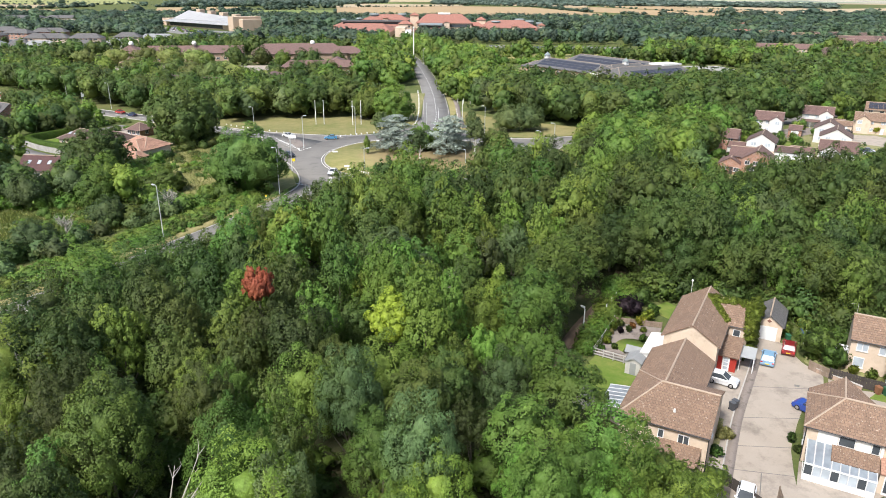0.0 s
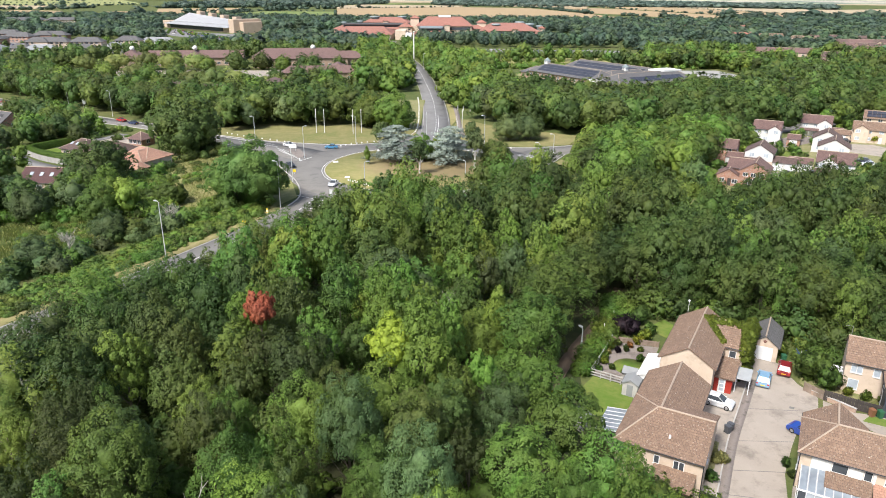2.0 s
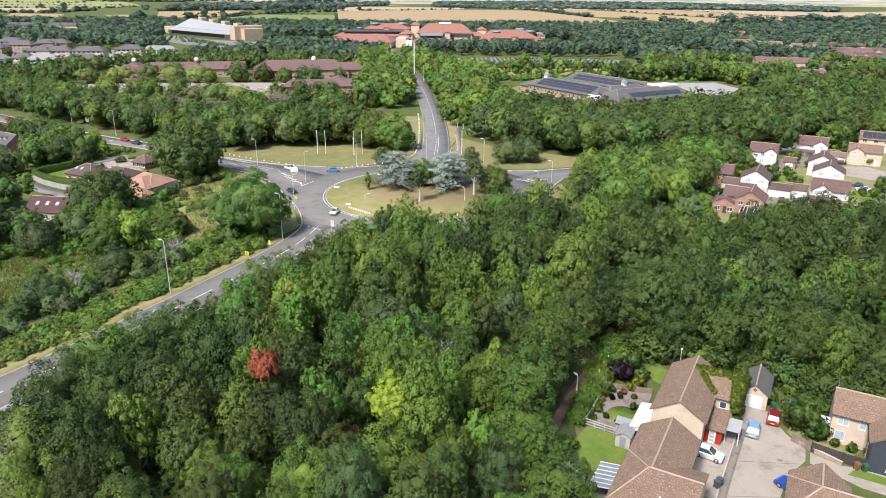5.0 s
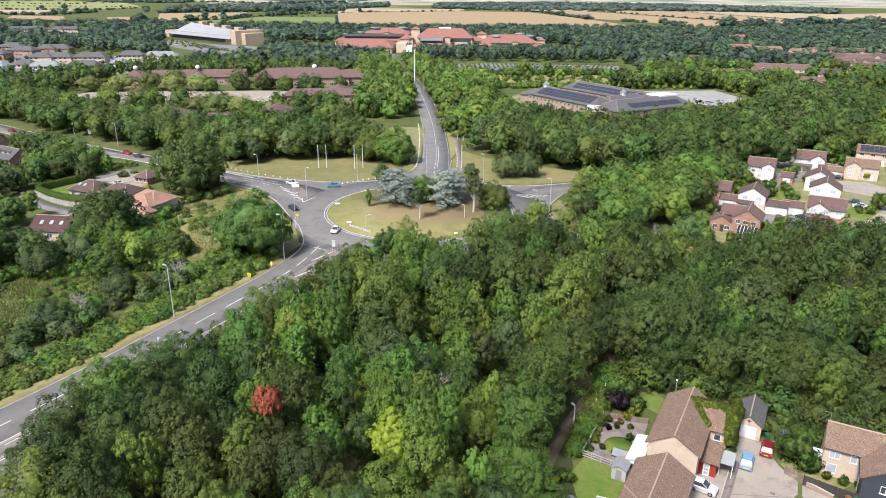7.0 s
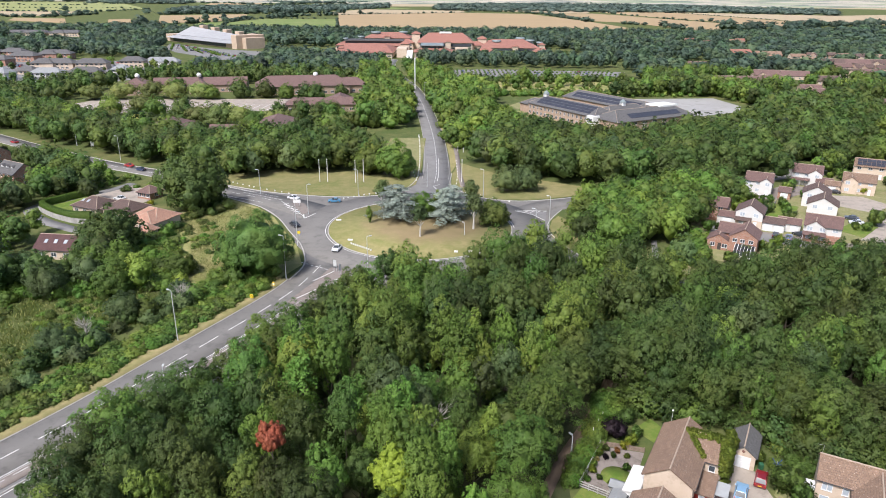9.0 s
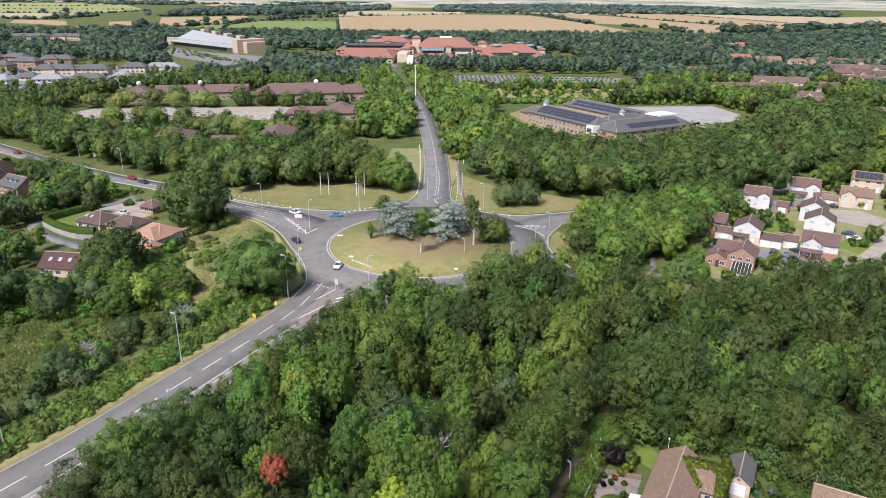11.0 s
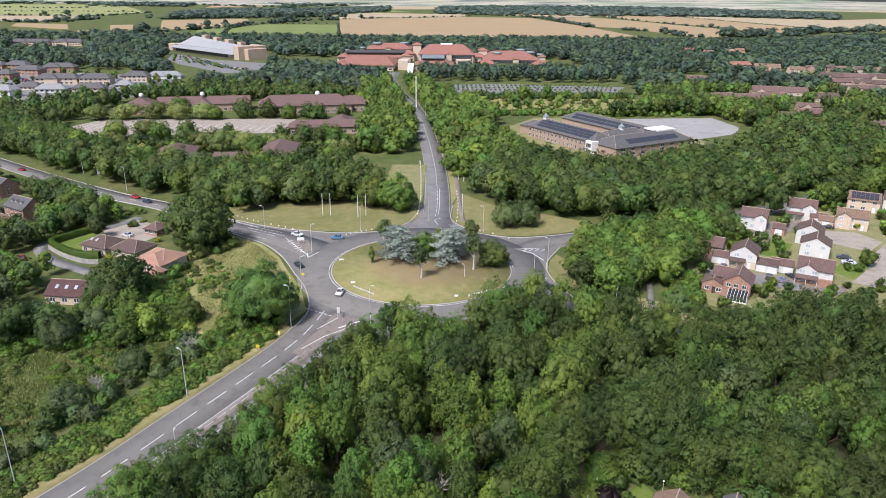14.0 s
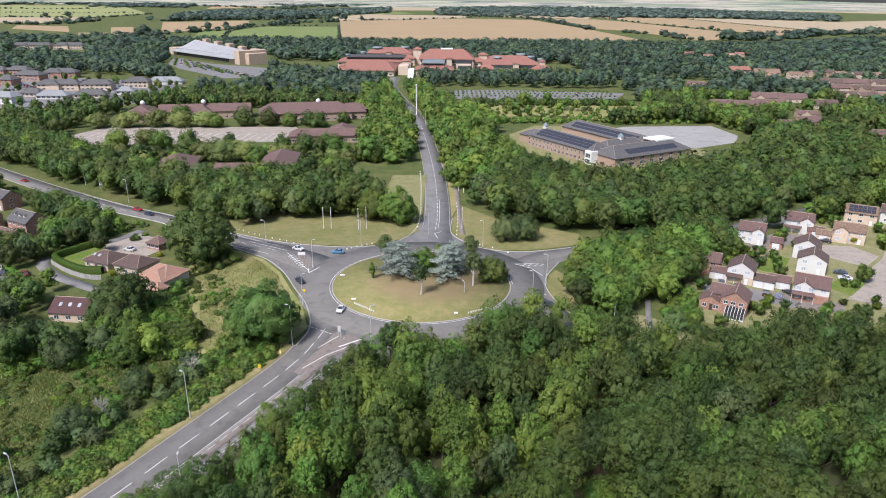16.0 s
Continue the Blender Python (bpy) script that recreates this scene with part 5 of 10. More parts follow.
wood("woodland", [(132, 268), (172, 290), (230, 335), (300, 380), (300, 300), (200, 262), (178, 264), (150, 272)], 7.0, "semi", 34, [("leaf_light", 2, ("broad", "spread")), ("leaf_mid", 3, ("broad",)), ("leaf_dark", 1, ("tall",))], (0.75, 1.0), "green trees behind the white houses")
wood("woodland", [(170, 168), (186, 200), (190, 255), (300, 290), (300, 180)], 8.0, "far", 35, MIX, (0.7, 1.0), "green trees round the houses")

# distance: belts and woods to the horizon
FARMIX = [("leaf_fardark_haze", 4, ("broad", "spread")), ("leaf_far_haze", 3, ("broad", "spread"))]
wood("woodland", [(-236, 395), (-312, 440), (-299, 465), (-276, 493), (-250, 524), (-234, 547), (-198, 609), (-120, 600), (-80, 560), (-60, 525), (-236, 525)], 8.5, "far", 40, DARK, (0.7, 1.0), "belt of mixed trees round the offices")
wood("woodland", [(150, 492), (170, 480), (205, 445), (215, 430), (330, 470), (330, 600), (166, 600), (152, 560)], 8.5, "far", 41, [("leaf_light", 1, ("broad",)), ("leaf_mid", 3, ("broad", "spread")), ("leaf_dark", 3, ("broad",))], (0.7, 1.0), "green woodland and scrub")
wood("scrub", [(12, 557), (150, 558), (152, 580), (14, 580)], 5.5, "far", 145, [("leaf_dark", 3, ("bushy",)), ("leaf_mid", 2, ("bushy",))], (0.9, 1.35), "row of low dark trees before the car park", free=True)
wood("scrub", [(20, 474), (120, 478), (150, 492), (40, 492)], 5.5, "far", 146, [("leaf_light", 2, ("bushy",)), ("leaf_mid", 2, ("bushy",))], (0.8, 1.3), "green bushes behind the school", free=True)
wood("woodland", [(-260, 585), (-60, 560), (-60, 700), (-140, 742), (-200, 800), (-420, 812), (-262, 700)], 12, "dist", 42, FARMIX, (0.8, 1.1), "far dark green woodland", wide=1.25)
wood("woodland", [(-20, 665), (160, 665), (160, 740), (-30, 740)], 11, "dist", 43, [("leaf_far_haze", 2, ("broad",)), ("leaf_fardark_haze", 2, ("broad",))], (0.8, 1.0), "rows of green trees in front of the office")
wood("woodland", [(160, 585), (330, 600), (520, 620), (700, 800), (600, 1250), (150, 1250), (150, 900), (170, 700)], 15, "dist", 44, [("leaf_far_haze", 3, ("broad", "spread")), ("leaf_fardark_haze", 3, ("broad", "spread"))], (0.7, 1.05), "far green woodland with houses in it", wide=1.45)
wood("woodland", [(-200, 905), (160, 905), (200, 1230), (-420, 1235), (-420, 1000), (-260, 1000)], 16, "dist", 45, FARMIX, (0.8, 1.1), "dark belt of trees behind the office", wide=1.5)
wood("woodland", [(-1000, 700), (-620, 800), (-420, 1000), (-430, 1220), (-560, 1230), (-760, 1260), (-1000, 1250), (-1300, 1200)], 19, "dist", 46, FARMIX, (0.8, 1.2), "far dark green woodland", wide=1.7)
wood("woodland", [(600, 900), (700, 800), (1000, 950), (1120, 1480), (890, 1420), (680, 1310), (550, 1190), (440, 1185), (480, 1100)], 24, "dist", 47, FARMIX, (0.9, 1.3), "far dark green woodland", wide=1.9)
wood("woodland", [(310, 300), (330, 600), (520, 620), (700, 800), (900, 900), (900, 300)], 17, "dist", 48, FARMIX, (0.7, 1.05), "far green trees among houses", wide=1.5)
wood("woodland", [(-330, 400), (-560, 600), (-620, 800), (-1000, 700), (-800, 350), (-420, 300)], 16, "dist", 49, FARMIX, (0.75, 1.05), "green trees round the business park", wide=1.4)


def tall_grass(poly, count, seed, material, label, tall=(0.5, 1.1)):
    """Upright blades and stems in tufts over a polygon, in one mesh."""
    r = np.random.default_rng(seed)
    p = np.array(poly)
    x, y = r.uniform(p[:, 0].min(), p[:, 0].max(), count * 3), r.uniform(p[:, 1].min(), p[:, 1].max(), count * 3)
    ok = inside(poly, x, y)
    x, y = x[ok][:count], y[ok][:count]
    f = np.array([noise.noise((a * 0.16, b * 0.16, seed)) for a, b in zip(x, y)])
    a, h, w = r.uniform(0, 6.28, len(x)), r.uniform(*tall, len(x)) * (1 + 0.9 * f), r.uniform(0.05, 0.13, len(x))
    lean = r.normal(0, 0.28, (len(x), 2))
    v = np.zeros((len(x), 3, 3))
    v[:, 0], v[:, 1], v[:, 2] = np.stack([x - w * np.cos(a), y - w * np.sin(a), 0 * x], 1), np.stack([x + w * np.cos(a), y + w * np.sin(a), 0 * x], 1), np.stack([x + lean[:, 0], y + lean[:, 1], h], 1)
    v = v.reshape(-1, 3)
    tagged(part("tall_grass", np_mesh("tall_grass", v, None, np.arange(len(v)).reshape(-1, 3)), M[material]), label, "grass", kind="stuff")


GLADE = [(-128, 66), (-110, 64), (-92, 84), (-80, 106), (-70, 120), (-62, 132), (-60, 146), (-80, 146), (-104, 140), (-128, 124)]
MEADOW = [(-44, 170), (-47, 188), (-53, 202), (-61, 213), (-71, 221), (-82, 216), (-80, 200), (-70, 180), (-64, 160), (-58, 150), (-53, 166)]
tall_grass(GLADE, 34000, 160, "leaf_grass", "tall green grass and nettles on the glade", (0.35, 0.85))
tall_grass(GLADE, 4500, 161, "leaf_straw", "dry yellow grass stems on the glade", (0.35, 0.8))
tall_grass(MEADOW, 12000, 162, "leaf_straw", "tall yellowing grass on the meadow", (0.2, 0.6))
tall_grass(MEADOW, 4000, 163, "leaf_grass", "tall green grass on the meadow", (0.2, 0.6))


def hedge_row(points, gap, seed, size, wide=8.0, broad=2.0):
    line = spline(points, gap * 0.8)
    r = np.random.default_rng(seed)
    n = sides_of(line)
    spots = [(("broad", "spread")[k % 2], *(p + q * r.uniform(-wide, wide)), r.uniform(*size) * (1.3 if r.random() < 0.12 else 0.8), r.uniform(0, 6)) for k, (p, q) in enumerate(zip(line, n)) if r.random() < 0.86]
    wood_stuff("hedgerow", spots, "tiny", M["leaf_fardark_haze"], "far dark hedgerow with trees between fields", "hedge", wide=broad)


hedge_row([(-321, 2163), (-134, 2363), (57, 2530), (90, 2774)], 16, 60, (0.35, 0.6), 3, 1.6)
hedge_row([(57, 2731), (180, 2671), (301, 2475), (354, 1797)], 15, 61, (0.7, 1.1), 12, 2.0)
hedge_row([(-279, 1850), (-232, 1543), (-196, 1306)], 14, 62, (0.35, 0.6), 2, 1.4)
hedge_row([(566, 2716), (583, 2370), (623, 2019), (681, 1789)], 26, 63, (0.4, 0.9), 8, 1.8)
hedge_row([(845, 2792), (899, 2287), (923, 1852)], 18, 64, (0.25, 0.4), 3, 1.6)
hedge_row([(-416, 1339), (-475, 1592), (-457, 1814), (-283, 1863)], 16, 65, (0.35, 0.7), 4, 1.6)
hedge_row([(391, 1674), (450, 1614), (490, 1406)], 13, 66, (0.7, 1.25), 20, 2.0)
hedge_row([(602, 1406), (747, 1577), (876, 1686), (1083, 1769)], 10, 67, (0.9, 1.7), 40, 2.2)
hedge_row([(-1637, 2657), (-1373, 2709), (-1120, 2718)], 22, 68, (0.35, 0.7), 8, 2.0)
hedge_row([(-1957, 3182), (-1666, 3193), (-1582, 3596)], 30, 69, (0.4, 0.8), 12, 2.2)
hedge_row([(-1380, 2234), (-1104, 2259), (-1081, 2623)], 18, 70, (0.5, 1.0), 10, 2.0)
hedge_row([(-1103, 1805), (-994, 1812), (-997, 2054)], 13, 71, (0.7, 1.3), 20, 2.0)
hedge_row([(-821, 2055), (-744, 2160), (-608, 2218), (-475, 2325), (-361, 2407)], 11, 72, (1.0, 1.7), 40, 2.2)
hedge_row([(-591, 1503), (-536, 1512), (-501, 1624), (-498, 1837)], 13, 73, (0.6, 1.3), 16, 2.0)
hedge_row([(-464, 1844), (-415, 2030), (-320, 2133)], 12, 74, (0.8, 1.5), 30, 2.0)
hedge_row([(-657, 1390), (-582, 1330), (-589, 1482)], 11, 75, (0.8, 1.4), 30, 2.0)
hedge_row([(-265, 2234), (-96, 2348), (14, 2453)], 40, 76, (0.5, 1.1), 20, 2.0)
hedge_row([(-1599, 3805), (-1369, 3997), (-936, 3748), (-729, 3517)], 26, 78, (0.8, 1.6), 50, 2.6)
# woods near the horizon, in leaves coloured with painted haze
wood("woodland", [(-50, 2801), (517, 2702), (966, 2732), (1339, 2526), (1660, 3085), (1426, 4048), (790, 4960), (-41, 3996)], 50, "tiny", 170, [("leaf_horizon_haze", 1, ("broad", "spread"))], (0.9, 1.6), "broad belt of far green woods with haze in their colour", wide=3.4, free=True)
wood("woodland", [(-495, 2425), (-243, 3047), (-309, 3882), (-670, 3168), (-961, 3158), (-980, 2727), (-854, 2226), (-627, 2285)], 34, "tiny", 171, [("leaf_horizon_haze", 1, ("broad", "spread"))], (0.8, 1.5), "far clumps of dark trees", wide=2.6, free=True)
wood("woodland", [(-1808, 3631), (-1288, 3593), (-1445, 4219), (-1953, 4332)], 60, "tiny", 172, [("leaf_horizon_haze", 1, ("broad", "spread"))], (1.0, 1.8), "far dark wood on the plain", wide=4.0, free=True)
wood("woodland", [(-857, 3783), (-324, 4512), (-414, 5767), (-1134, 4690)], 110, "tiny", 173, [("leaf_horizon_haze", 1, ("broad", "spread"))], (1.0, 1.8), "hazy far woods near the horizon", wide=6.0, free=True)
wood("woodland", [(-2432, 3962), (-1933, 4145), (-2060, 4419), (-2566, 4181)], 90, "tiny", 175, [("leaf_horizon_haze", 1, ("broad", "spread"))], (0.9, 1.6), "hazy far woods near the horizon", wide=5.0, free=True)
wood_stuff("woodland", [("spread", *(544, 1397), 1.9, 1.0)], "dist", M["leaf_fardark_haze"], "lone dark tree on the fields", wide=1.9)
wood_stuff("woodland", [("spread", *(543, 1431), 1.5, 1.0)], "dist", M["leaf_fardark_haze"], "lone dark tree on the fields", wide=1.6)
wood_stuff("woodland", [("spread", *(-541, 1629), 1.5, 1.0)], "dist", M["leaf_fardark_haze"], "lone dark tree on the fields", wide=1.5)
wood_stuff("woodland", [("spread", *(-525, 1712), 1.3, 1.0)], "dist", M["leaf_fardark_haze"], "lone dark tree on the fields", wide=1.3)
wood_stuff("woodland", [("spread", *(-263, 2212), 1.3, 1.0)], "dist", M["leaf_fardark_haze"], "lone dark tree on the fields", wide=1.2)
wood_stuff("woodland", [("spread", *(-320, 2267), 1.5, 1.0)], "dist", M["leaf_fardark_haze"], "lone dark tree on the fields", wide=1.3)
wood_stuff("woodland", [("spread", *(-1284, 2315), 1.1, 1.0)], "dist", M["leaf_fardark_haze"], "lone dark tree on the fields", wide=2.0)
wood_stuff("woodland", [("spread", *(-1221, 2333), 1.4, 1.0)], "dist", M["leaf_fardark_haze"], "lone dark tree on the fields", wide=2.0)

# ---- parts of buildings ----
def uv_by_wall(bm):
    """Gives every face metres along and up it."""
    lay = bm.loops.layers.uv.verify()
    for f in bm.faces:
        n = f.normal
        t = Vector((-n.y, n.x, 0))
        t = t.normalized() if t.length > 1e-3 else Vector((1, 0, 0))
        b = n.cross(t)
        for k in f.loops:
            k[lay].uv = (k.vert.co.dot(t), k.vert.co.dot(b))


def face(bm, pts):
    return bm.faces.new([bm.verts.new(p) for p in pts])


def slope(bm, a, b, c, d, step=0.34, lift=0.035, thick=0.14):
    """One pitch of a roof, from the eave a-b to the ridge d-c, laid in courses that overlap."""
    a, b, c, d = (Vector(p) for p in (a, b, c, d))
    up = ((d - a) + (c - b)) / 2
    n = (b - a).cross(up).normalized()
    if n.z < 0:
        n = -n
    k = max(1, round(up.length / step)) if step else 1
    for i in range(k):
        s, t = i / k, (i + 1) / k
        p0, p1, p2, p3 = a.lerp(d, s), b.lerp(c, s), b.lerp(c, t), a.lerp(d, t)
        q = [p0 + n * lift, p1 + n * lift, p2, p3]
        if (p2 - p3).length < 1e-3:
            q = q[:3]
        face(bm, q)
        face(bm, [p0, p1, p1 + n * lift, p0 + n * lift])
    low = [p - n * thick for p in (a, b, c, d)]
    for p, q, pl, ql in ((a, b, low[0], low[1]), (b, c, low[1], low[2]), (d, a, low[3], low[0])):
        face(bm, [p + n * lift, q + n * lift, ql, pl])
    tri = (c - d).length < 1e-3
    face(bm, low[:3] if tri else low)


def finish_roof(bm):
    bm.normal_update()
    uv_by_wall(bm)
    return bm


def block(parent, x0, x1, y0, y1, eave, ridge, axis="y", roof="tile_brown", wall="cream", over=0.35, hip=(0, 0), step=0.34, ridge_tiles=True, z0=0.0):
    """A pitched-roof block: walls with gables, two pitches (or hips of the given insets at the ends of the ridge), ridge tiles."""
    flip = axis == "x"

    def at(p, q, z):
        return (q, p, z) if flip else (p, q, z)

    a0, a1, b0, b1 = (y0, y1, x0, x1) if flip else (x0, x1, y0, y1)
    am, h0, h1 = (a0 + a1) / 2, hip[0], hip[1]
    bm = bmesh.new()
    for q, hp in ((b0, h0), (b1, h1)):
        pts = [at(a0, q, z0 - 0.3), at(a1, q, z0 - 0.3), at(a1, q, eave)] + ([] if hp else [at(am, q, ridge - 0.04)]) + [at(a0, q, eave)]
        face(bm, pts)
    for p in (a0, a1):
        face(bm, [at(p, b0, z0 - 0.3), at(p, b1, z0 - 0.3), at(p, b1, eave), at(p, b0, eave)])
    bmesh.ops.remove_doubles(bm, verts=bm.verts[:], dist=1e-4)
    bmesh.ops.recalc_face_normals(bm, faces=bm.faces[:])
    bm.normal_update()
    uv_by_wall(bm)
    part("wall", bm, M[wall], parent)
    drop = over * (ridge - eave) / max(0.1, (a1 - a0) / 2)
    e, f0, f1 = eave - drop + 0.10, b0 - (over if h0 else 0.15), b1 + (over if h1 else 0.15)
    r, g0, g1 = ridge + 0.10, b0 + h0 if h0 else f0, b1 - h1 if h1 else f1
    bm = bmesh.new()
    slope(bm, at(a0 - over, f0, e), at(a0 - over, f1, e), at(am, g1, r), at(am, g0, r), step)
    slope(bm, at(a1 + over, f1, e), at(a1 + over, f0, e), at(am, g0, r), at(am, g1, r), step)
    if h0:
        slope(bm, at(a0 - over, f0, e), at(a1 + over, f0, e), at(am, g0, r), at(am, g0, r), step)
    if h1:
        slope(bm, at(a1 + over, f1, e), at(a0 - over, f1, e), at(am, g1, r), at(am, g1, r), step)
    ob = part("roof", finish_roof(bm), M[roof], parent)
    if ridge_tiles:
        bm = bmesh.new()
        tube(bm, [at(am, g0 - 0.02, r + 0.02), at(am, g1 + 0.02, r + 0.02)], (0.11, 0.11), 6)
        for hp, g, f in ((h0, g0, f0), (h1, g1, f1)):
            if hp:
                for p in (a0 - over, a1 + over):
                    tube(bm, [at(am, g, r), at(p, f, e + 0.03)], (0.09, 0.09), 5)
        part("ridge_tiles", bm, M["ridge_tile"], ob)
    for p in (a0 - over - 0.03, a1 + over + 0.03):
        bm = bmesh.new()
        tube(bm, [at(p, f0, e - 0.04), at(p, f1, e - 0.04)], (0.06, 0.06), 5)
        part("gutter", bm, M["black_plastic"], parent)
    return ob


SIDES = {"y0": 0.0, "x1": 90.0, "y1": 180.0, "x0": 270.0}


def window(parent, side, plane, along, sill, wide, high, panes=2, frame_mat="upvc", glass="glass", name="window", lite=False):
    """A framed window proud of a wall: side names the wall that it sits in, plane its place, along the middle of the window."""
    x, y = (along, plane) if side in ("y0", "y1") else (plane, along)
    m = pose(x, y, sill, 0, 0, SIDES[side])
    bm, w = bmesh.new(), 0.07
    for a, b, c, d in ((-wide / 2, wide / 2, 0, w), (-wide / 2, wide / 2, high - w, high), (-wide / 2, -wide / 2 + w, w, high - w), (wide / 2 - w, wide / 2, w, high - w)):
        box(bm, a, b, -0.06, 0.02, c, d)
    for k in range(1, panes):
        t = -wide / 2 + wide * k / panes
        box(bm, t - w / 2, t + w / 2, -0.058, 0.02, w, high - w)
    ob = part(name, bm, M[frame_mat], parent, m=m)
    if lite:
        part("pane", boxed(-wide / 2 + 0.05, wide / 2 - 0.05, -0.025, 0.01, 0.05, high - 0.05), M[glass], ob)
        return ob
    for k in range(panes):
        t0, t1 = -wide / 2 + wide * k / panes + w * 0.8, -wide / 2 + wide * (k + 1) / panes - w * 0.8
        part("pane", boxed(t0, t1, -0.025, 0.01, w * 0.8, high - w * 0.8), M[glass], ob)
    if name == "window":
        part("sill", boxed(-wide / 2 - 0.05, wide / 2 + 0.05, -0.12, 0.01, -0.05, -0.002), M[frame_mat], ob)
    return ob


def door(parent, side, plane, along, wide, high, material="upvc", handle=True, ribs=0):
    x, y = (along, plane) if side in ("y0", "y1") else (plane, along)
    m = pose(x, y, 0.02, 0, 0, SIDES[side])
    bm = boxed(-wide / 2, wide / 2, -0.06, 0.02, 0, high)
    ob = part("door", bm, M[material], parent, m=m)
    for k in range(ribs):
        z = high * (k + 0.5) / ribs
        part("panel", boxed(-wide / 2 + 0.08, wide / 2 - 0.08, -0.075, -0.059, z - 0.2 * high / ribs, z + 0.2 * high / ribs), M[material], ob)
    if handle:
        part("handle", boxed(wide / 2 - 0.2, wide / 2 - 0.1, -0.1, -0.06, high * 0.47, high * 0.52), M["alloy"], ob)
    return ob


def chimney(parent, x, y, z0, z1, material="brick"):
    bm = boxed(x - 0.3, x + 0.3, y - 0.4, y + 0.4, z0, z1)
    box(bm, x - 0.36, x + 0.36, y - 0.46, y + 0.46, z1 - 0.15, z1 - 0.02)
    bm.normal_update()
    uv_by_wall(bm)
    c = part("chimney", bm, M[material], parent)
    bm = bmesh.new()
    tube(bm, [(x, y, z1 - 0.05), (x, y, z1 + 0.35)], (0.13, 0.11), 8)
    part("chimney_pot", bm, M["tile_red"], c)


def foliage_mesh(name, balls, leaves, leaf, seed, fill=0.85):
    """A leafy mass over given balls (x, y, z, radius): climbing plants, hedges, shrubs."""
    b = np.array(balls, float)
    v, q, t = crown_arrays(seed, lambda *_: (b[:, :3], b[:, 3]), 1, 1, 0, len(b), leaves, leaf, fill=fill)
    return np_mesh(name, v, None, t, q)


def shrub(x, y, r, h, leaf, label, seed, name="shrub", leaves=420, size=0.2, category="shrub", group=""):
    rr = np.random.default_rng(seed)
    n = 7
    a, k = rr.uniform(0, 6.28, n), rr.uniform(0.15, 0.6, n) * r
    balls = [(x + k[i] * math.cos(a[i]), y + k[i] * math.sin(a[i]), h * rr.uniform(0.35, 0.75), r * rr.uniform(0.38, 0.55)) for i in range(n)] + [(x, y, h * 0.45, r * 0.62), (x, y, 0.12, r * 0.35)]
    return tagged(part(name, foliage_mesh(name, balls, leaves, size, seed), M[leaf]), label, category, group)


def hedge(points, wide, high, leaf, label, seed, gap=0.9, z=0.0):
    """A clipped hedge: a square-cut leafy wall along plan points, with small blades all over its faces."""
    line = spline(points, gap)
    n, r, k = sides_of(line), np.random.default_rng(seed), len(line)
    v, sn = [], []
    for side, up in ((-0.5, 0.0), (-0.5, 0.92), (-0.42, 1.0), (0.42, 1.0), (0.5, 0.92), (0.5, 0.0)):
        swell = 1 + r.normal(0, 0.025, (k, 1))
        v.append(np.hstack([line + n * side * wide * 0.94 * swell, np.full((k, 1), z + up * high * 0.97 - (0.1 if up == 0 else 0))]))
        sn.append(np.hstack([n * side, np.full((k, 1), 0.75 if up == 1 else 0.3 if up else 0.0)]))
    i = np.arange(k - 1)
    quads = np.vstack([np.stack([a * k + i, (a + 1) * k + i, (a + 1) * k + i + 1, a * k + i + 1], 1) for a in range(5)])
    ends = np.array([(0, k, 4 * k, 5 * k), (k, 2 * k, 3 * k, 4 * k), (k - 1, 6 * k - 1, 5 * k - 1, 2 * k - 1), (2 * k - 1, 5 * k - 1, 4 * k - 1, 3 * k - 1)])
    v, quads = np.vstack(v), np.vstack([quads, ends])
    # blades
    m = int(k * gap * (wide + 2 * high) * 26)
    t, f = r.uniform(0, k - 1.001, m), r.uniform(-high, wide + high, m)
    at = np.stack([np.interp(t, np.arange(k), line[:, q]) for q in (0, 1)], 1)
    out = np.stack([np.interp(t, np.arange(k), n[:, q]) for q in (0, 1)], 1)
    side = np.clip(f, 0, wide) - wide / 2
    up = np.where(f < 0, high + f, np.where(f > wide, high - (f - wide), high))
    flat = np.where((f > 0) & (f < wide), 0.0, np.sign(side))[:, None]
    face_n = np.hstack([out * flat, (flat == 0) * 1.0])
    p = np.hstack([at + out * side[:, None], (z + up)[:, None]]) + face_n * r.uniform(-0.05, 0.06, (m, 1))
    d = unit(face_n + 0.35 * r.normal(size=p.shape))
    u = unit(np.cross(d, r.normal(size=p.shape)))
    w, c = np.cross(d, u), 0.17 * r.uniform(0.6, 1.3, (m, 1))
    b = np.stack([p - 0.5 * c * u - 0.25 * c * w, p + 0.5 * c * u - 0.1 * c * w, p + 0.55 * c * w], 1).reshape(-1, 3)
    normals = np.vstack([unit(np.vstack(sn)), np.repeat(unit(face_n + 0.3 * d), 3, axis=0)])
    return tagged(part("hedge", np_mesh("hedge", np.vstack([v, b]), quads, np.arange(3 * m).reshape(-1, 3) + len(v), normals), M[leaf]), label, "hedge")


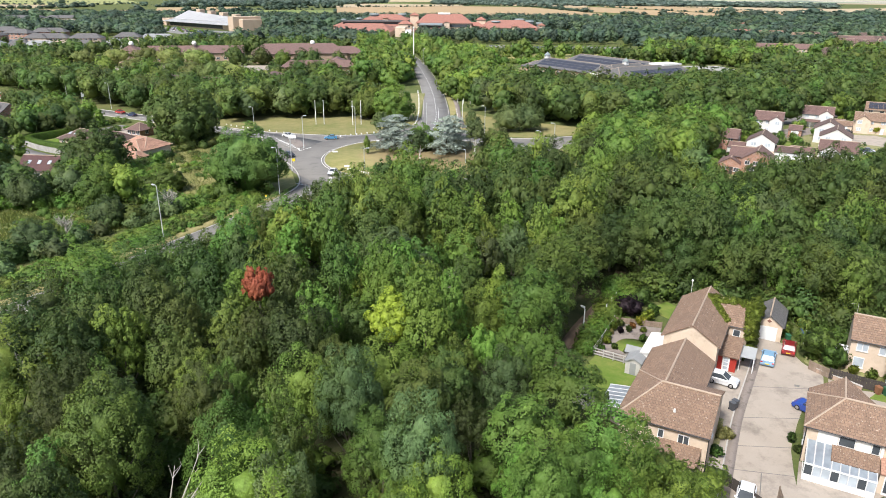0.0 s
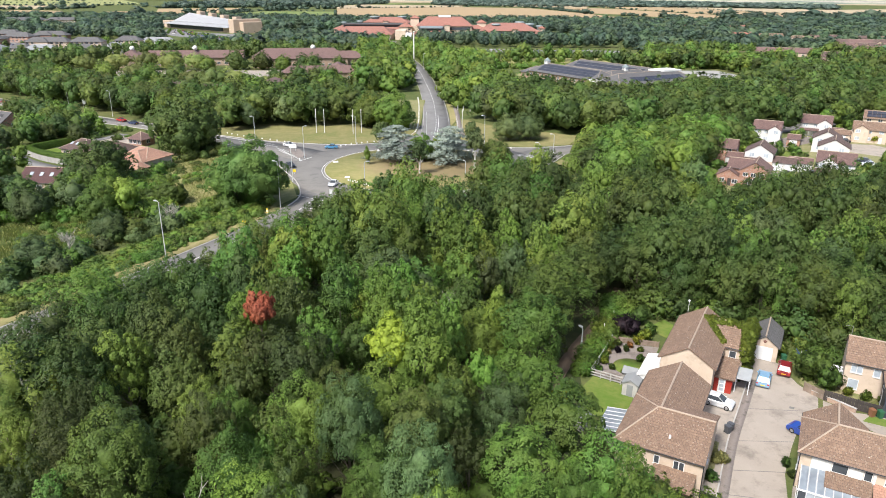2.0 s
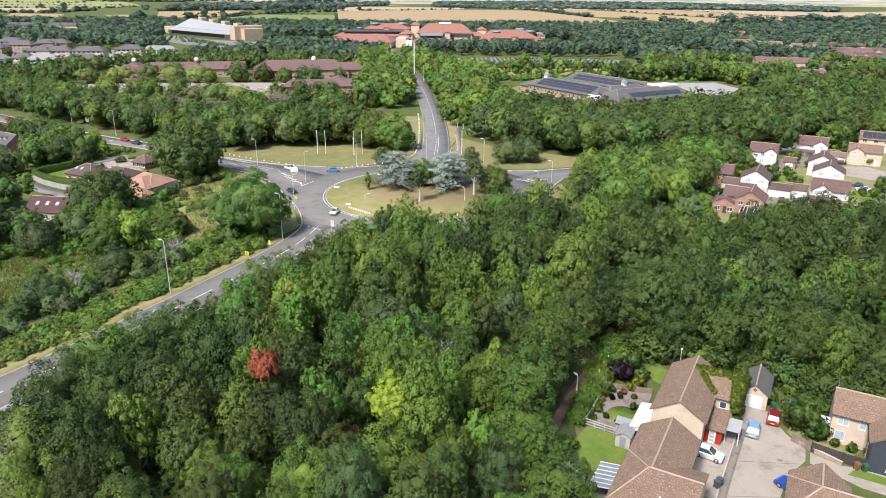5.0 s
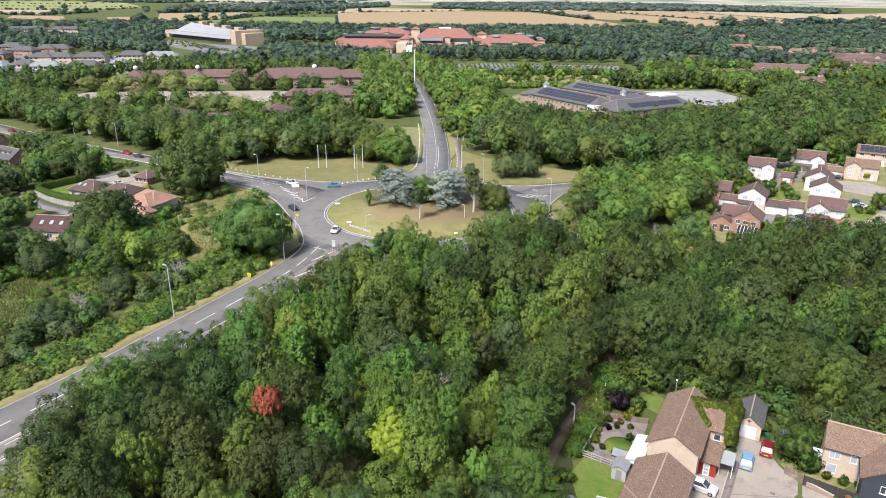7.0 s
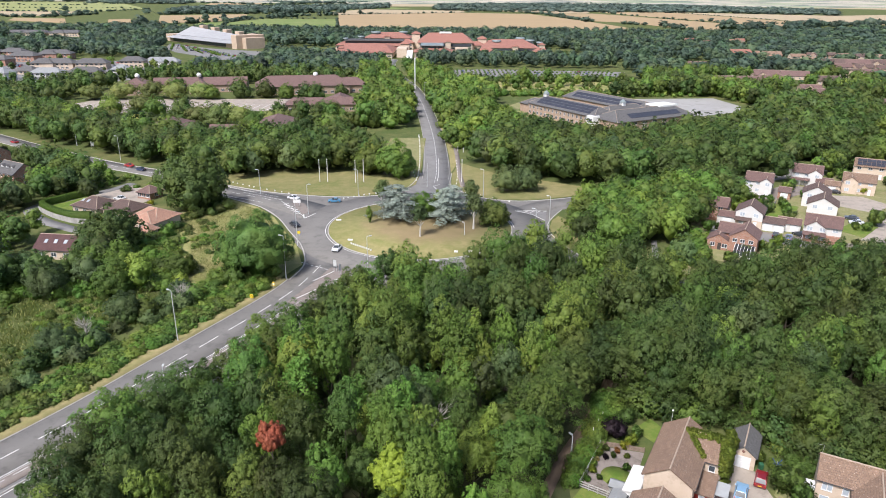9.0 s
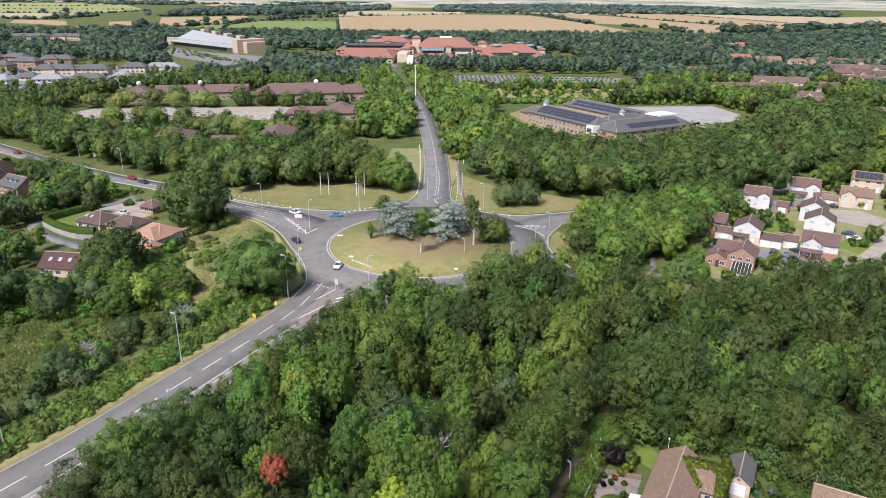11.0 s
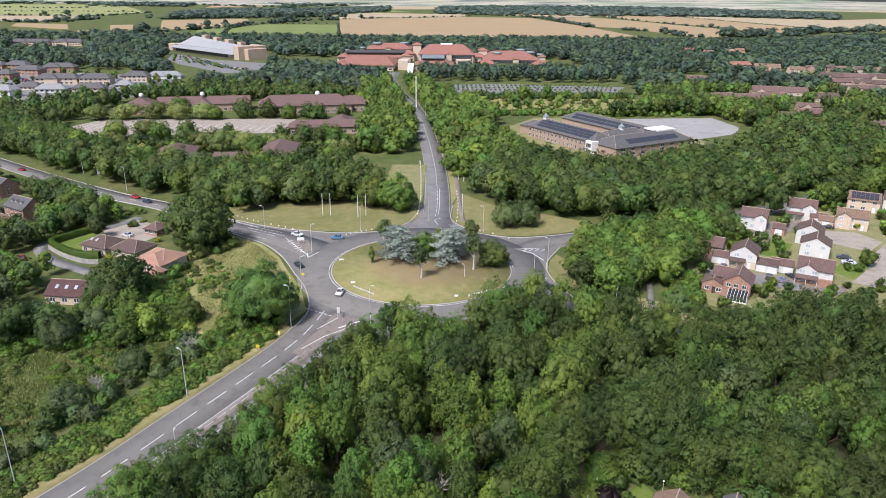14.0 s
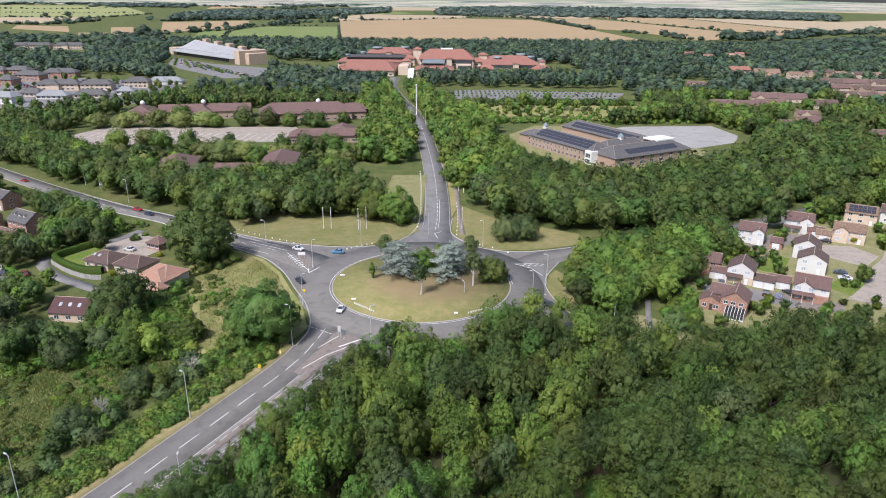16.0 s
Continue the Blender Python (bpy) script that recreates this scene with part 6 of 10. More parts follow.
# ---- cars ----
def car(x, y, turn, paint, label, long=4.2, wide=1.75, high=1.48, boot=True, group="parked cars", z=0.03, lite=False):
    """A car on its wheels, nose towards +y at turn 0: body, glasshouse, roof, wheels, lamps, mirrors."""
    key = "paint_%02d%02d%02d" % tuple(int(99 * c) for c in paint)
    if key not in M:
        M[key] = plain(key, paint, 0.28, 0.15, 0.8)
    e = thing("car", pose(x, y, z, 0, 0, turn), label, "car", group)
    h, w = long / 2, wide / 2
    bonnet, waist, sillz = 0.86 * high * 0.68, high * 0.62, 0.22
    prof = [(-h, 0.42), (-h + 0.05, waist * 0.95), (-h + 0.30, waist), (h * 0.38, waist), (h * 0.80, bonnet), (h - 0.05, bonnet * 0.80), (h, 0.45), (h - 0.10, sillz), (-h + 0.10, sillz)]
    bm = bmesh.new()
    rows = []
    for sx, inset in ((-1.0, 0.06), (-0.94, 0.0), (0.94, 0.0), (1.0, 0.06)):
        rows.append([bm.verts.new((sx * w, py * (1 - inset / 2), pz if abs(sx) < 1 else sillz + (pz - sillz) * 0.93)) for py, pz in prof])
    n = len(prof)
    for r0, r1 in zip(rows, rows[1:]):
        for k in range(n):
            bm.faces.new((r0[k], r0[(k + 1) % n], r1[(k + 1) % n], r1[k]))
    bm.faces.new(rows[0][::-1])
    bm.faces.new(rows[-1])
    bmesh.ops.recalc_face_normals(bm, faces=bm.faces[:])
    body = part("body", bm, M[key], e)
    # glasshouse and roof
    back = -h * 0.62 if boot else -h + 0.18
    gl = [(back - 0.02, waist - 0.02, 0.90), (back + 0.42, high - 0.07, 0.72), (h * 0.02, high - 0.05, 0.72), (h * 0.44, waist - 0.03, 0.88)]
    bm = bmesh.new()
    left = [bm.verts.new((-w * k, py, pz)) for py, pz, k in gl]
    right = [bm.verts.new((w * k, py, pz)) for py, pz, k in gl]
    for k in range(3):
        bm.faces.new((left[k], left[k + 1], right[k + 1], right[k]))
    bm.faces.new(left[::-1])
    bm.faces.new(right)
    part("window_glass", bm, M["glass"], e)
    bm = boxed(-w * 0.73, w * 0.73, back + 0.38, h * 0.04, high - 0.075, high - 0.02, 0.02)
    part("roof", bm, M[key], e)
    if lite:
        for sx in (-1, 1):
            for wy in (-h * 0.60, h * 0.62):
                part("wheel", boxed(sx * (w - 0.09) - 0.1, sx * (w - 0.09) + 0.1, wy - 0.3, wy + 0.3, 0.0, 0.62, 0.12), M["rubber"], e)
        return e
    for sx in (-1, 1):
        for t0, t1 in ((0, 1), (2, 3)):
            bm = bmesh.new()
            (ya, za, ka), (yb, zb, kb) = gl[t0], gl[t1]
            tube(bm, [(sx * w * ka, ya, za), (sx * w * kb, yb, zb)], (0.045, 0.045), 4)
            part("pillar", bm, M[key], e)
        for wy in (-h * 0.60, h * 0.62):
            bm = bmesh.new()
            bmesh.ops.create_cone(bm, cap_ends=True, segments=14, radius1=0.32, radius2=0.32, depth=0.2, matrix=Matrix.Translation((sx * (w - 0.09), wy, 0.32)) @ Matrix.Rotation(radians(90), 4, "Y"))
            wh = part("wheel", bm, M["rubber"], e)
            bm = bmesh.new()
            bmesh.ops.create_cone(bm, cap_ends=True, segments=10, radius1=0.20, radius2=0.17, depth=0.03, matrix=Matrix.Translation((sx * (w + 0.015), wy, 0.32)) @ Matrix.Rotation(radians(90), 4, "Y"))
            part("rim", bm, M["alloy"], wh)
        part("headlight", boxed(sx * w * 0.72 - 0.17, sx * w * 0.72 + 0.17, h - 0.16, h + 0.012, 0.56, 0.70, 0.02), M["glass_pale"], e)
        part("tail_light", boxed(sx * w * 0.80 - 0.12, sx * w * 0.80 + 0.12, -h - 0.012, -h + 0.12, 0.62, 0.80, 0.02), M["red_lamp"], e)
        part("wing_mirror", boxed(sx * (w + 0.06) - 0.08, sx * (w + 0.06) + 0.08, h * 0.33, h * 0.40, waist - 0.04, waist + 0.09, 0.02), M[key], e)
    part("bumper", boxed(-w * 0.9, w * 0.9, h - 0.08, h + 0.03, 0.28, 0.46, 0.02), M["black_plastic"], e)
    part("number_plate", boxed(-0.26, 0.26, -h - 0.02, -h + 0.02, 0.46, 0.57), M["yellow_sign"], e)
    return e


# ---- the close in front: houses, garage, gardens ----
TURN_CLOSE = -28.7


def close_xy(ox, oy, x, y):
    c, s = math.cos(radians(TURN_CLOSE)), math.sin(radians(TURN_CLOSE))
    return ox + c * x - s * y, oy + s * x + c * y


def house_with_wing():
    e = thing("house", pose(23.1, 63.3, 0, 0, 0, TURN_CLOSE), "two-storey cream brick house with a brown tiled hipped roof", "house")
    block(e, -3.0, 3.6, 0.4, 11.0, 4.5, 6.5, "y")
    block(e, -3.0, 5.7, -4.6, 4.6, 4.5, 6.5, "x", hip=(3.0, 0))
    window(e, "y0", -4.6, 1.2, 2.9, 0.6, 1.0, 1)
    window(e, "y0", -4.6, 3.4, 2.85, 1.1, 1.05, 2)
    window(e, "x1", 5.7, -1.8, 2.9, 0.9, 1.0, 1)
    window(e, "x1", 3.6, 7.2, 2.8, 1.2, 1.1, 2)
    window(e, "x0", -3.0, 6.0, 2.8, 1.4, 1.1, 2)
    # porch with a lean-to roof
    bm = boxed(1.3, 5.0, -6.5, -4.6, -0.1, 2.15)
    bm.normal_update()
    uv_by_wall(bm)
    part("porch_wall", bm, M["cream"], e)
    bm = bmesh.new()
    slope(bm, (1.0, -7.0, 2.1), (5.2, -7.0, 2.1), (5.2, -4.62, 2.95), (1.0, -4.62, 2.95))
    part("porch_roof", finish_roof(bm), M["tile_brown"], e)
    door(e, "y0", -6.5, 2.2, 0.9, 2.0, "timber_dark")
    bm = bmesh.new()
    bmesh.ops.create_cone(bm, cap_ends=True, segments=10, radius1=0.14, radius2=0.10, depth=0.35, matrix=Matrix.Translation((2.0, -3.1, 5.45)))
    part("roof_vent", bm, M["white"], e)
    bm = bmesh.new()
    tube(bm, [(5.75, -4.8, 0), (5.75, -4.8, 4.3)], (0.05, 0.05), 6)
    part("downpipe", bm, M["black_plastic"], e)
    return e


def house_with_ivy():
    e = thing("house", pose(30.6, 76.5, 0, 0, 0, TURN_CLOSE), "cream brick house with brown tiles and an ivy-covered wing", "house")
    block(e, -3.1, 3.3, 0.1, 13.6, 4.5, 6.5, "y")
    block(e, 0.4, 6.0, 7.3, 13.9, 4.5, 6.4, "x")
    window(e, "y0", 7.3, 4.7, 2.9, 0.9, 1.0, 1)
    window(e, "x1", 3.3, 3.4, 2.9, 1.1, 1.0, 2)
    window(e, "x0", -3.1, 9.5, 2.9, 1.2, 1.0, 2)
    # red porch
    part("porch_wall", boxed(3.32, 5.5, 2.8, 6.4, -0.1, 2.2, 0.02), M["red_paint"], e)
    bm = bmesh.new()
    slope(bm, (3.3, 2.4, 2.25), (5.8, 2.4, 2.25), (5.8, 6.6, 3.25), (3.3, 6.6, 3.25))
    part("porch_roof", finish_roof(bm), M["tile_brown"], e)
    d = door(e, "y0", 2.8, 4.3, 0.85, 1.95)
    for k in range(3):
        part("pane", boxed(-0.25, 0.25, -0.085, -0.06, 0.25 + 0.55 * k, 0.65 + 0.55 * k), M["glass_pale"], d)
    # ivy over the wing and the far gable
    r = np.random.default_rng(3)
    balls = [(x, y, z, s) for x, y, z, s in zip(r.uniform(5.9, 6.6, 130), r.uniform(7.3, 14.2, 130), r.uniform(0.6, 5.9, 130), r.uniform(0.45, 0.7, 130))]
    # along the ridge and over the far slope, down the valley, round the gable's verge
    for x in np.linspace(0.4, 6.3, 110):
        y = 10.6 + r.uniform(-0.5, 3.2)
        balls.append((x, y, 6.42 - 0.57 * abs(y - 10.6) + r.uniform(-0.05, 0.1), r.uniform(0.3, 0.5)))
    for q in np.linspace(0, 1, 44):
        balls.append((0.5 + 2.9 * q + r.uniform(-0.35, 0.3), 10.5 - 3.1 * q + r.uniform(-0.1, 0.4), 6.45 - 1.7 * q, r.uniform(0.24, 0.36)))
    for y in np.linspace(7.2, 10.6, 50):
        balls.append((5.6 + r.uniform(-0.25, 0.6) + 0.12 * (10.6 - y), y, 6.42 - 0.57 * (10.6 - y) + 0.02, r.uniform(0.3, 0.45)))
    part("ivy", foliage_mesh("ivy", balls, 30000, 0.21, 33, fill=0.95), M["leaf_ivy"], e, "dense green ivy over roof and gable")
    # dish
    bm = bmesh.new()
    tube(bm, [(-2.4, 13.9, 5.0), (-2.4, 13.9, 6.9)], (0.03, 0.03), 5)
    bmesh.ops.create_cone(bm, cap_ends=True, segments=16, radius1=0.15, radius2=0.05, depth=0.08, matrix=Matrix.Translation((-2.4, 13.7, 7.0)) @ Matrix.Rotation(radians(60), 4, "X"))
    part("satellite_dish", bm, M["white"], e)
    # white lean-to
    bm = bmesh.new()
    box(bm, -5.2, -3.12, -2.0, 3.9, -0.1, 2.35)
    part("annexe_wall", bm, M["white"], e)
    bm = bmesh.new()
    slope(bm, (-5.4, -2.2, 2.4), (-5.4, 4.1, 2.4), (-3.14, 4.1, 2.85), (-3.14, -2.2, 2.85), step=0.6, lift=0.015)
    part("annexe_roof", finish_roof(bm), M["render_white"], e)
    window(e, "y0", -2.0, -4.6, 0.8, 0.6, 1.1, 1)
    door(e, "y0", -2.0, -3.7, 0.7, 1.95)
    return e


M["sheet"] = surface("sheet", (0.27, 0.285, 0.29), (0.36, 0.375, 0.38), 1.0, 6, 0.6, bump=0.002)


def canopy():
    e = thing("carport", pose(30.6, 76.5, 0, 0, 0, TURN_CLOSE), "open carport with a milky sheet roof on posts", "carport")
    bm = bmesh.new()
    slope(bm, (5.7, 3.6, 2.05), (7.5, 3.6, 2.05), (7.5, 6.6, 2.25), (5.7, 6.6, 2.25), step=0.6, lift=0.01, thick=0.03)
    part("sheet_roof", finish_roof(bm), M["sheet"], e)
    for x in (5.8, 7.4):
        for y in (3.7, 6.5):
            part("post", boxed(x - 0.05, x + 0.05, y - 0.05, y + 0.05, -0.1, 2.03 if y < 5 else 2.22), M["upvc"], e)


def garage():
    e = thing("garage", pose(44.7, 85.4, 0, 0, 0, TURN_CLOSE), "detached cream brick garage with a grey tiled roof", "garage")
    block(e, -1.75, 1.75, 0, 6.4, 2.35, 3.65, "y", "slate", "cream", over=0.25)
    door(e, "y0", 0, 0, 2.3, 2.0, "upvc", ribs=5)
    bm = bmesh.new()
    bmesh.ops.create_cone(bm, cap_ends=True, segments=4, radius1=0.3, radius2=0.26, depth=0.04, matrix=Matrix.Translation((0, -0.02, 2.85)) @ Matrix.Rotation(radians(90), 4, "X"))
    part("gable_ornament", bm, M["tile_red"], e)


def house_by_garage():
    e = thing("house", pose(51.4, 77.6, 0, 0, 0, TURN_CLOSE), "cream rendered house with brown tiles and a dark clad gable", "house")
    block(e, 0, 12, 0, 5.8, 4.5, 6.5, "x")
    block(e, 4.4, 10.2, -4.6, 2.9, 4.3, 6.2, "y", wall="cladding_dark")
    for a, w in ((1.3, 1.3), (3.5, 0.8)):
        window(e, "y0", 0, a, 2.9, w, 1.1, 2 if w > 1 else 1, glass="glass_pale")
    window(e, "y0", 0, 1.2, 0.6, 1.2, 1.4, 1, glass="glass_pale")
    window(e, "x0", 4.4, -1.6, 2.7, 0.7, 1.0, 1)
    d = door(e, "x0", 4.4, -1.2, 0.9, 2.0)
    for k in range(2):
        part("pane", boxed(-0.3, 0.3, -0.085, -0.06, 0.5 + 0.7 * k, 1.0 + 0.7 * k), M["glass"], d)
    window(e, "y0", -4.6, 7.3, 2.6, 1.8, 1.1, 3)
    window(e, "y0", -4.6, 7.3, 0.6, 1.8, 1.2, 3)
    bm = bmesh.new()
    tube(bm, [(0.1, 3.0, 6.2), (0.1, 3.0, 7.9), (-0.7, 3.0, 7.8)], (0.02, 0.02, 0.02), 4)
    part("aerial", bm, M["galvanised"], e)
    # glazed lean-to at its side
    part("side_porch", boxed(-1.5, -0.02, 0.6, 2.6, -0.1, 2.0), M["glass_pale"], e)
    bm = bmesh.new()
    for x, y in ((-1.5, 0.6), (-0.06, 0.6), (-1.5, 2.6)):
        box(bm, x - 0.05, x + 0.05, y - 0.05, y + 0.05, -0.1, 2.1)
    box(bm, -1.6, 0.0, 0.5, 2.7, 2.0, 2.08)
    part("side_porch_frame", bm, M["upvc"], e)


def house_white_front():
    e = thing("house", pose(40.8, 60.4, 0, 0, 0, TURN_CLOSE), "brown-roofed house with white cladding and a glazed conservatory", "house")
    block(e, -2.8, 2.8, 0.4, 4.5, 4.4, 6.4, "y")
    block(e, -2.9, 14.0, -3.2, 3.2, 4.4, 6.4, "x", hip=(2.9, 0), wall="cream")
    part("white_cladding", boxed(-1.9, -0.1, -3.29, -3.21, 2.4, 4.15, 0.02), M["white"], e)
    for x0, x1 in ((-0.05, 1.4), (2.75, 3.5)):
        w = part("window", boxed(x0, x1, -3.27, -3.21, 2.95, 4.05), M["upvc"], e)
        part("pane", boxed(x0 + 0.07, x1 - 0.07, -3.29, -3.275, 3.02, 3.98), M["glass"], w)
    part("white_cladding", boxed(1.45, 2.7, -3.285, -3.21, 2.9, 4.1, 0.02), M["white"], e)
    part("corner_board", boxed(3.55, 3.8, -3.34, -3.21, 2.6, 4.2, 0.02), M["white"], e)
    for a in (5.2, 8.4, 11.4):
        window(e, "y0", -3.2, a, 2.95, 1.3, 1.0, 2)
    bm = bmesh.new()
    slope(bm, (-0.5, -5.3, 2.3), (3.6, -5.3, 2.3), (3.6, -3.22, 2.9), (-0.5, -3.22, 2.9))
    part("lean_to_roof", finish_roof(bm), M["tile_brown"], e)
    bm = bmesh.new()
    slope(bm, (3.68, -5.3, 2.3), (13.0, -5.3, 2.3), (13.0, -3.22, 2.9), (3.68, -3.22, 2.9))
    part("lean_to_roof", finish_roof(bm), M["tile_pink"], e)
    part("lean_to_wall", boxed(3.7, 12.8, -5.1, -3.22, -0.1, 2.28), M["cream"], e)
    d = part("french_door", boxed(4.1, 6.0, -5.18, -5.11, 0, 2.08, 0.01), M["upvc"], e)
    for k in range(3):
        part("pane", boxed(4.2 + 0.62 * k, 4.66 + 0.62 * k, -5.2, -5.185, 0.3, 1.95), M["glass"], d)
    # conservatory: white bars, glass roof, half-glazed front
    c = part("conservatory", boxed(-2.7, 3.5, -6.4, -3.24, -0.1, 0.12), M["white"], e)
    n = 8
    for k in range(n + 1):
        x = -2.65 + 6.1 * k / n
        left = x < -0.5
        y1, top = (-3.26, 2.8) if left else (-5.3, 2.28)
        bm = bmesh.new()
        tube(bm, [(x, -6.35, 0.1), (x, -6.35, 1.95), (x, y1, top)], (0.05, 0.05, 0.05), 4)
        part("glazing_bar", bm, M["upvc"], c)
        if k < n:
            xa, xb = x + 0.05, x + 6.1 / n - 0.05
            bm = bmesh.new()
            face(bm, [(xa, -6.3, 1.95), (xb, -6.3, 1.95), (xb, y1, top - 0.01), (xa, y1, top - 0.01)])
            bmesh.ops.solidify(bm, geom=bm.faces[:], thickness=0.02)
            part("roof_pane", bm, M["glass_pale"], c)
            part("wall_pane", boxed(xa, xb, -6.36, -6.33, 0.75, 1.84), M["glass_pale"] if k % 3 else M["glass"], c)
            part("wall_panel", boxed(xa, xb, -6.37, -6.32, 0.13, 0.74), M["upvc"], c)
    part("eaves_beam", boxed(-2.75, 3.5, -6.44, -6.3, 1.86, 1.99), M["upvc"], c)
    part("end_pane", boxed(-2.7, -2.66, -6.3, -3.24, 0.75, 1.9), M["glass"], c)
    window(e, "x0", -2.9, -1.0, 0.9, 1.0, 1.0, 1)
    bm = bmesh.new()
    tube(bm, [(-2.97, -3.3, 0), (-2.97, -3.3, 4.2)], (0.05, 0.05), 6)
    part("downpipe", bm, M["black_plastic"], e)


house_with_wing()
house_with_ivy()
canopy()
garage()
house_by_garage()
house_white_front()

# made ground of the close
slab("forecourt", [(25.0, 57.0), (28.4, 57.6), (33.0, 66.2), (37.0, 73.2), (41.4, 80.8), (38.0, 82.4), (33.6, 78.0), (29.0, 68.8), (26.6, 62.0)], 0.022, M["concrete"], "worn concrete forecourt beside the houses", "forecourt")
slab("driveway", [(43.3, 86.0), (46.4, 84.4), (46.6, 79.0), (47.6, 75.6), (46.4, 73.2), (43.0, 70.5), (39.6, 65.6), (36.6, 60.8), (35.2, 57.2), (33.4, 52.0), (30.0, 45.0), (22.0, 45.0), (27.6, 56.4), (32.6, 66.4), (36.6, 73.3), (40.6, 80.2)], 0.030, M["concrete"], "wide pale concrete drive between the houses", "driveway")
slab("parking_bay", [(32.4, 66.6), (36.5, 73.5), (40.4, 80.4), (38.6, 81.2), (35.6, 77.2), (33.3, 76.4), (31.0, 71.6), (29.3, 68.2)], 0.036, M["concrete"], "worn concrete parking bay beside the house", "parking bay")
ribbon("footway", spline([(40.6, 80.2), (36.6, 73.3), (32.6, 66.4), (27.6, 56.4), (22.0, 45.0)]), -1.1, -0.12, 0.05, M["paving"], label="narrow pinkish paved footway along the drive", category="footway")
ribbon("kerb", spline([(40.6, 80.2), (36.6, 73.3), (32.6, 66.4), (27.6, 56.4), (22.0, 45.0)]), -0.10, 0.06, 0.075, M["kerb"], label="pale kerb along the drive", category="kerb")
for _a, _b in (((33.2, 66.6), (40.3, 66.4)), ((30.6, 61.4), (37.2, 61.0)), ((36.8, 73.2), (45.4, 72.6)), ((28.6, 57.6), (35.0, 56.4)), ((31.9, 57.0), (29.6, 52.2))):
    ribbon("drive_joint", np.linspace(_a, _b, 3), -0.045, 0.045, 0.0345, M["asphalt"], label="dark joint in the concrete drive", category="joint", depth=0.004)
slab("patio", [close_xy(40.8, 60.4, *q) for q in ((-3.0, -3.4), (9.0, -3.4), (9.0, -10.5), (-3.0, -10.5))], 0.048, M["concrete"], "pale paved patio in front of the conservatory", "patio")
slab("drain_cover", [(43.1, 73.7), (43.6, 73.45), (43.35, 73.0), (42.85, 73.25)], 0.037, M["asphalt"], "dark iron drain cover in the drive", "drain cover", kind="structure", depth=0.006)
slab("lawn", [(17.6, 71.6), (22.9, 70.4), (25.4, 75.6), (23.8, 78.3), (20.2, 80.6), (17.6, 77.0)], 0.055, M["lawn"], "bright green back lawn, bare along its edge", "lawn")
slab("garden_ground", [(20.2, 80.9), (25.0, 90.2), (31.2, 88.6), (26.4, 78.4), (23.8, 78.6)], 0.04, M["paving"], "pinkish garden paving with beds", "garden")
disc("garden_lawn", 25.7, 83.0, 0, 2.3, 0.07, M["lawn"], "small oval green garden lawn", "lawn", steps=32, depth=0.1)
slab("lawn", [(31.0, 94.6), (34.6, 97.8), (36.6, 93.6), (33.6, 91.0)], 0.05, M["lawn"], "green garden strip behind the house", "lawn")
slab("front_garden", [(29.4, 61.6), (31.6, 66.2), (29.6, 67.6), (27.6, 64.0), (26.8, 60.2)], 0.06, M["lawn_rough"], "pale dry front garden", "garden")
slab("front_lawn", [(47.0, 79.4), (49.6, 82.6), (51.6, 78.2), (54.6, 75.2), (50.2, 72.8), (48.0, 75.6)], 0.05, M["lawn_rough"], "rough lawn in front of the cream house", "lawn")
slab("paved_path", [(47.9, 75.0), (50.4, 72.4), (55.0, 71.2), (62.0, 66.0), (60.0, 62.6), (50.8, 68.2), (46.8, 72.8)], 0.045, M["concrete"], "pale paved path between fences", "path")
slab("front_lawn", [(50.4, 70.6), (58.0, 66.4), (58.6, 67.8), (52.0, 71.8)], 0.065, M["lawn"], "small green lawn beside a path", "lawn")
slab("patio", [(17.6, 67.2), (20.4, 71.0), (22.4, 70.2), (19.6, 64.6)], 0.05, M["paving"], "paved terrace behind the house", "patio")
ribbon("footpath", spline([(30.5, 110), (28.0, 104.2), (24.0, 96.4), (18.6, 87.2), (15.2, 80.0), (12.0, 73.0)]), -0.9, 0.9, 0.05, M["earth"], label="brown earth footpath between wood and gardens", category="footpath")

# cars of the close
car(*close_xy(42.3, 79.4, 0, 0), TURN_CLOSE, (0.22, 0.38, 0.55), "light blue hatchback parked on the drive", 3.9, 1.65, boot=False)
car(46.3, 82.2, TURN_CLOSE, (0.22, 0.012, 0.02), "dark red hatchback parked under a tree", 3.8, 1.65, boot=False)
car(34.3, 73.9, TURN_CLOSE - 96, (0.62, 0.63, 0.64), "silver hatchback parked beside the house", 3.7, 1.62, boot=False)
car(42.1, 67.6, TURN_CLOSE + 62, (0.015, 0.06, 0.33), "dark blue hatchback parked beside the white-fronted house", 4.0, 1.7, boot=False)
car(28.4, 52.6, TURN_CLOSE + 180, (0.70, 0.71, 0.72), "white car with a pale roof parked by the fence", 3.8, 1.65, boot=False)


# fences, sheds and clutter
BOARDS = {}


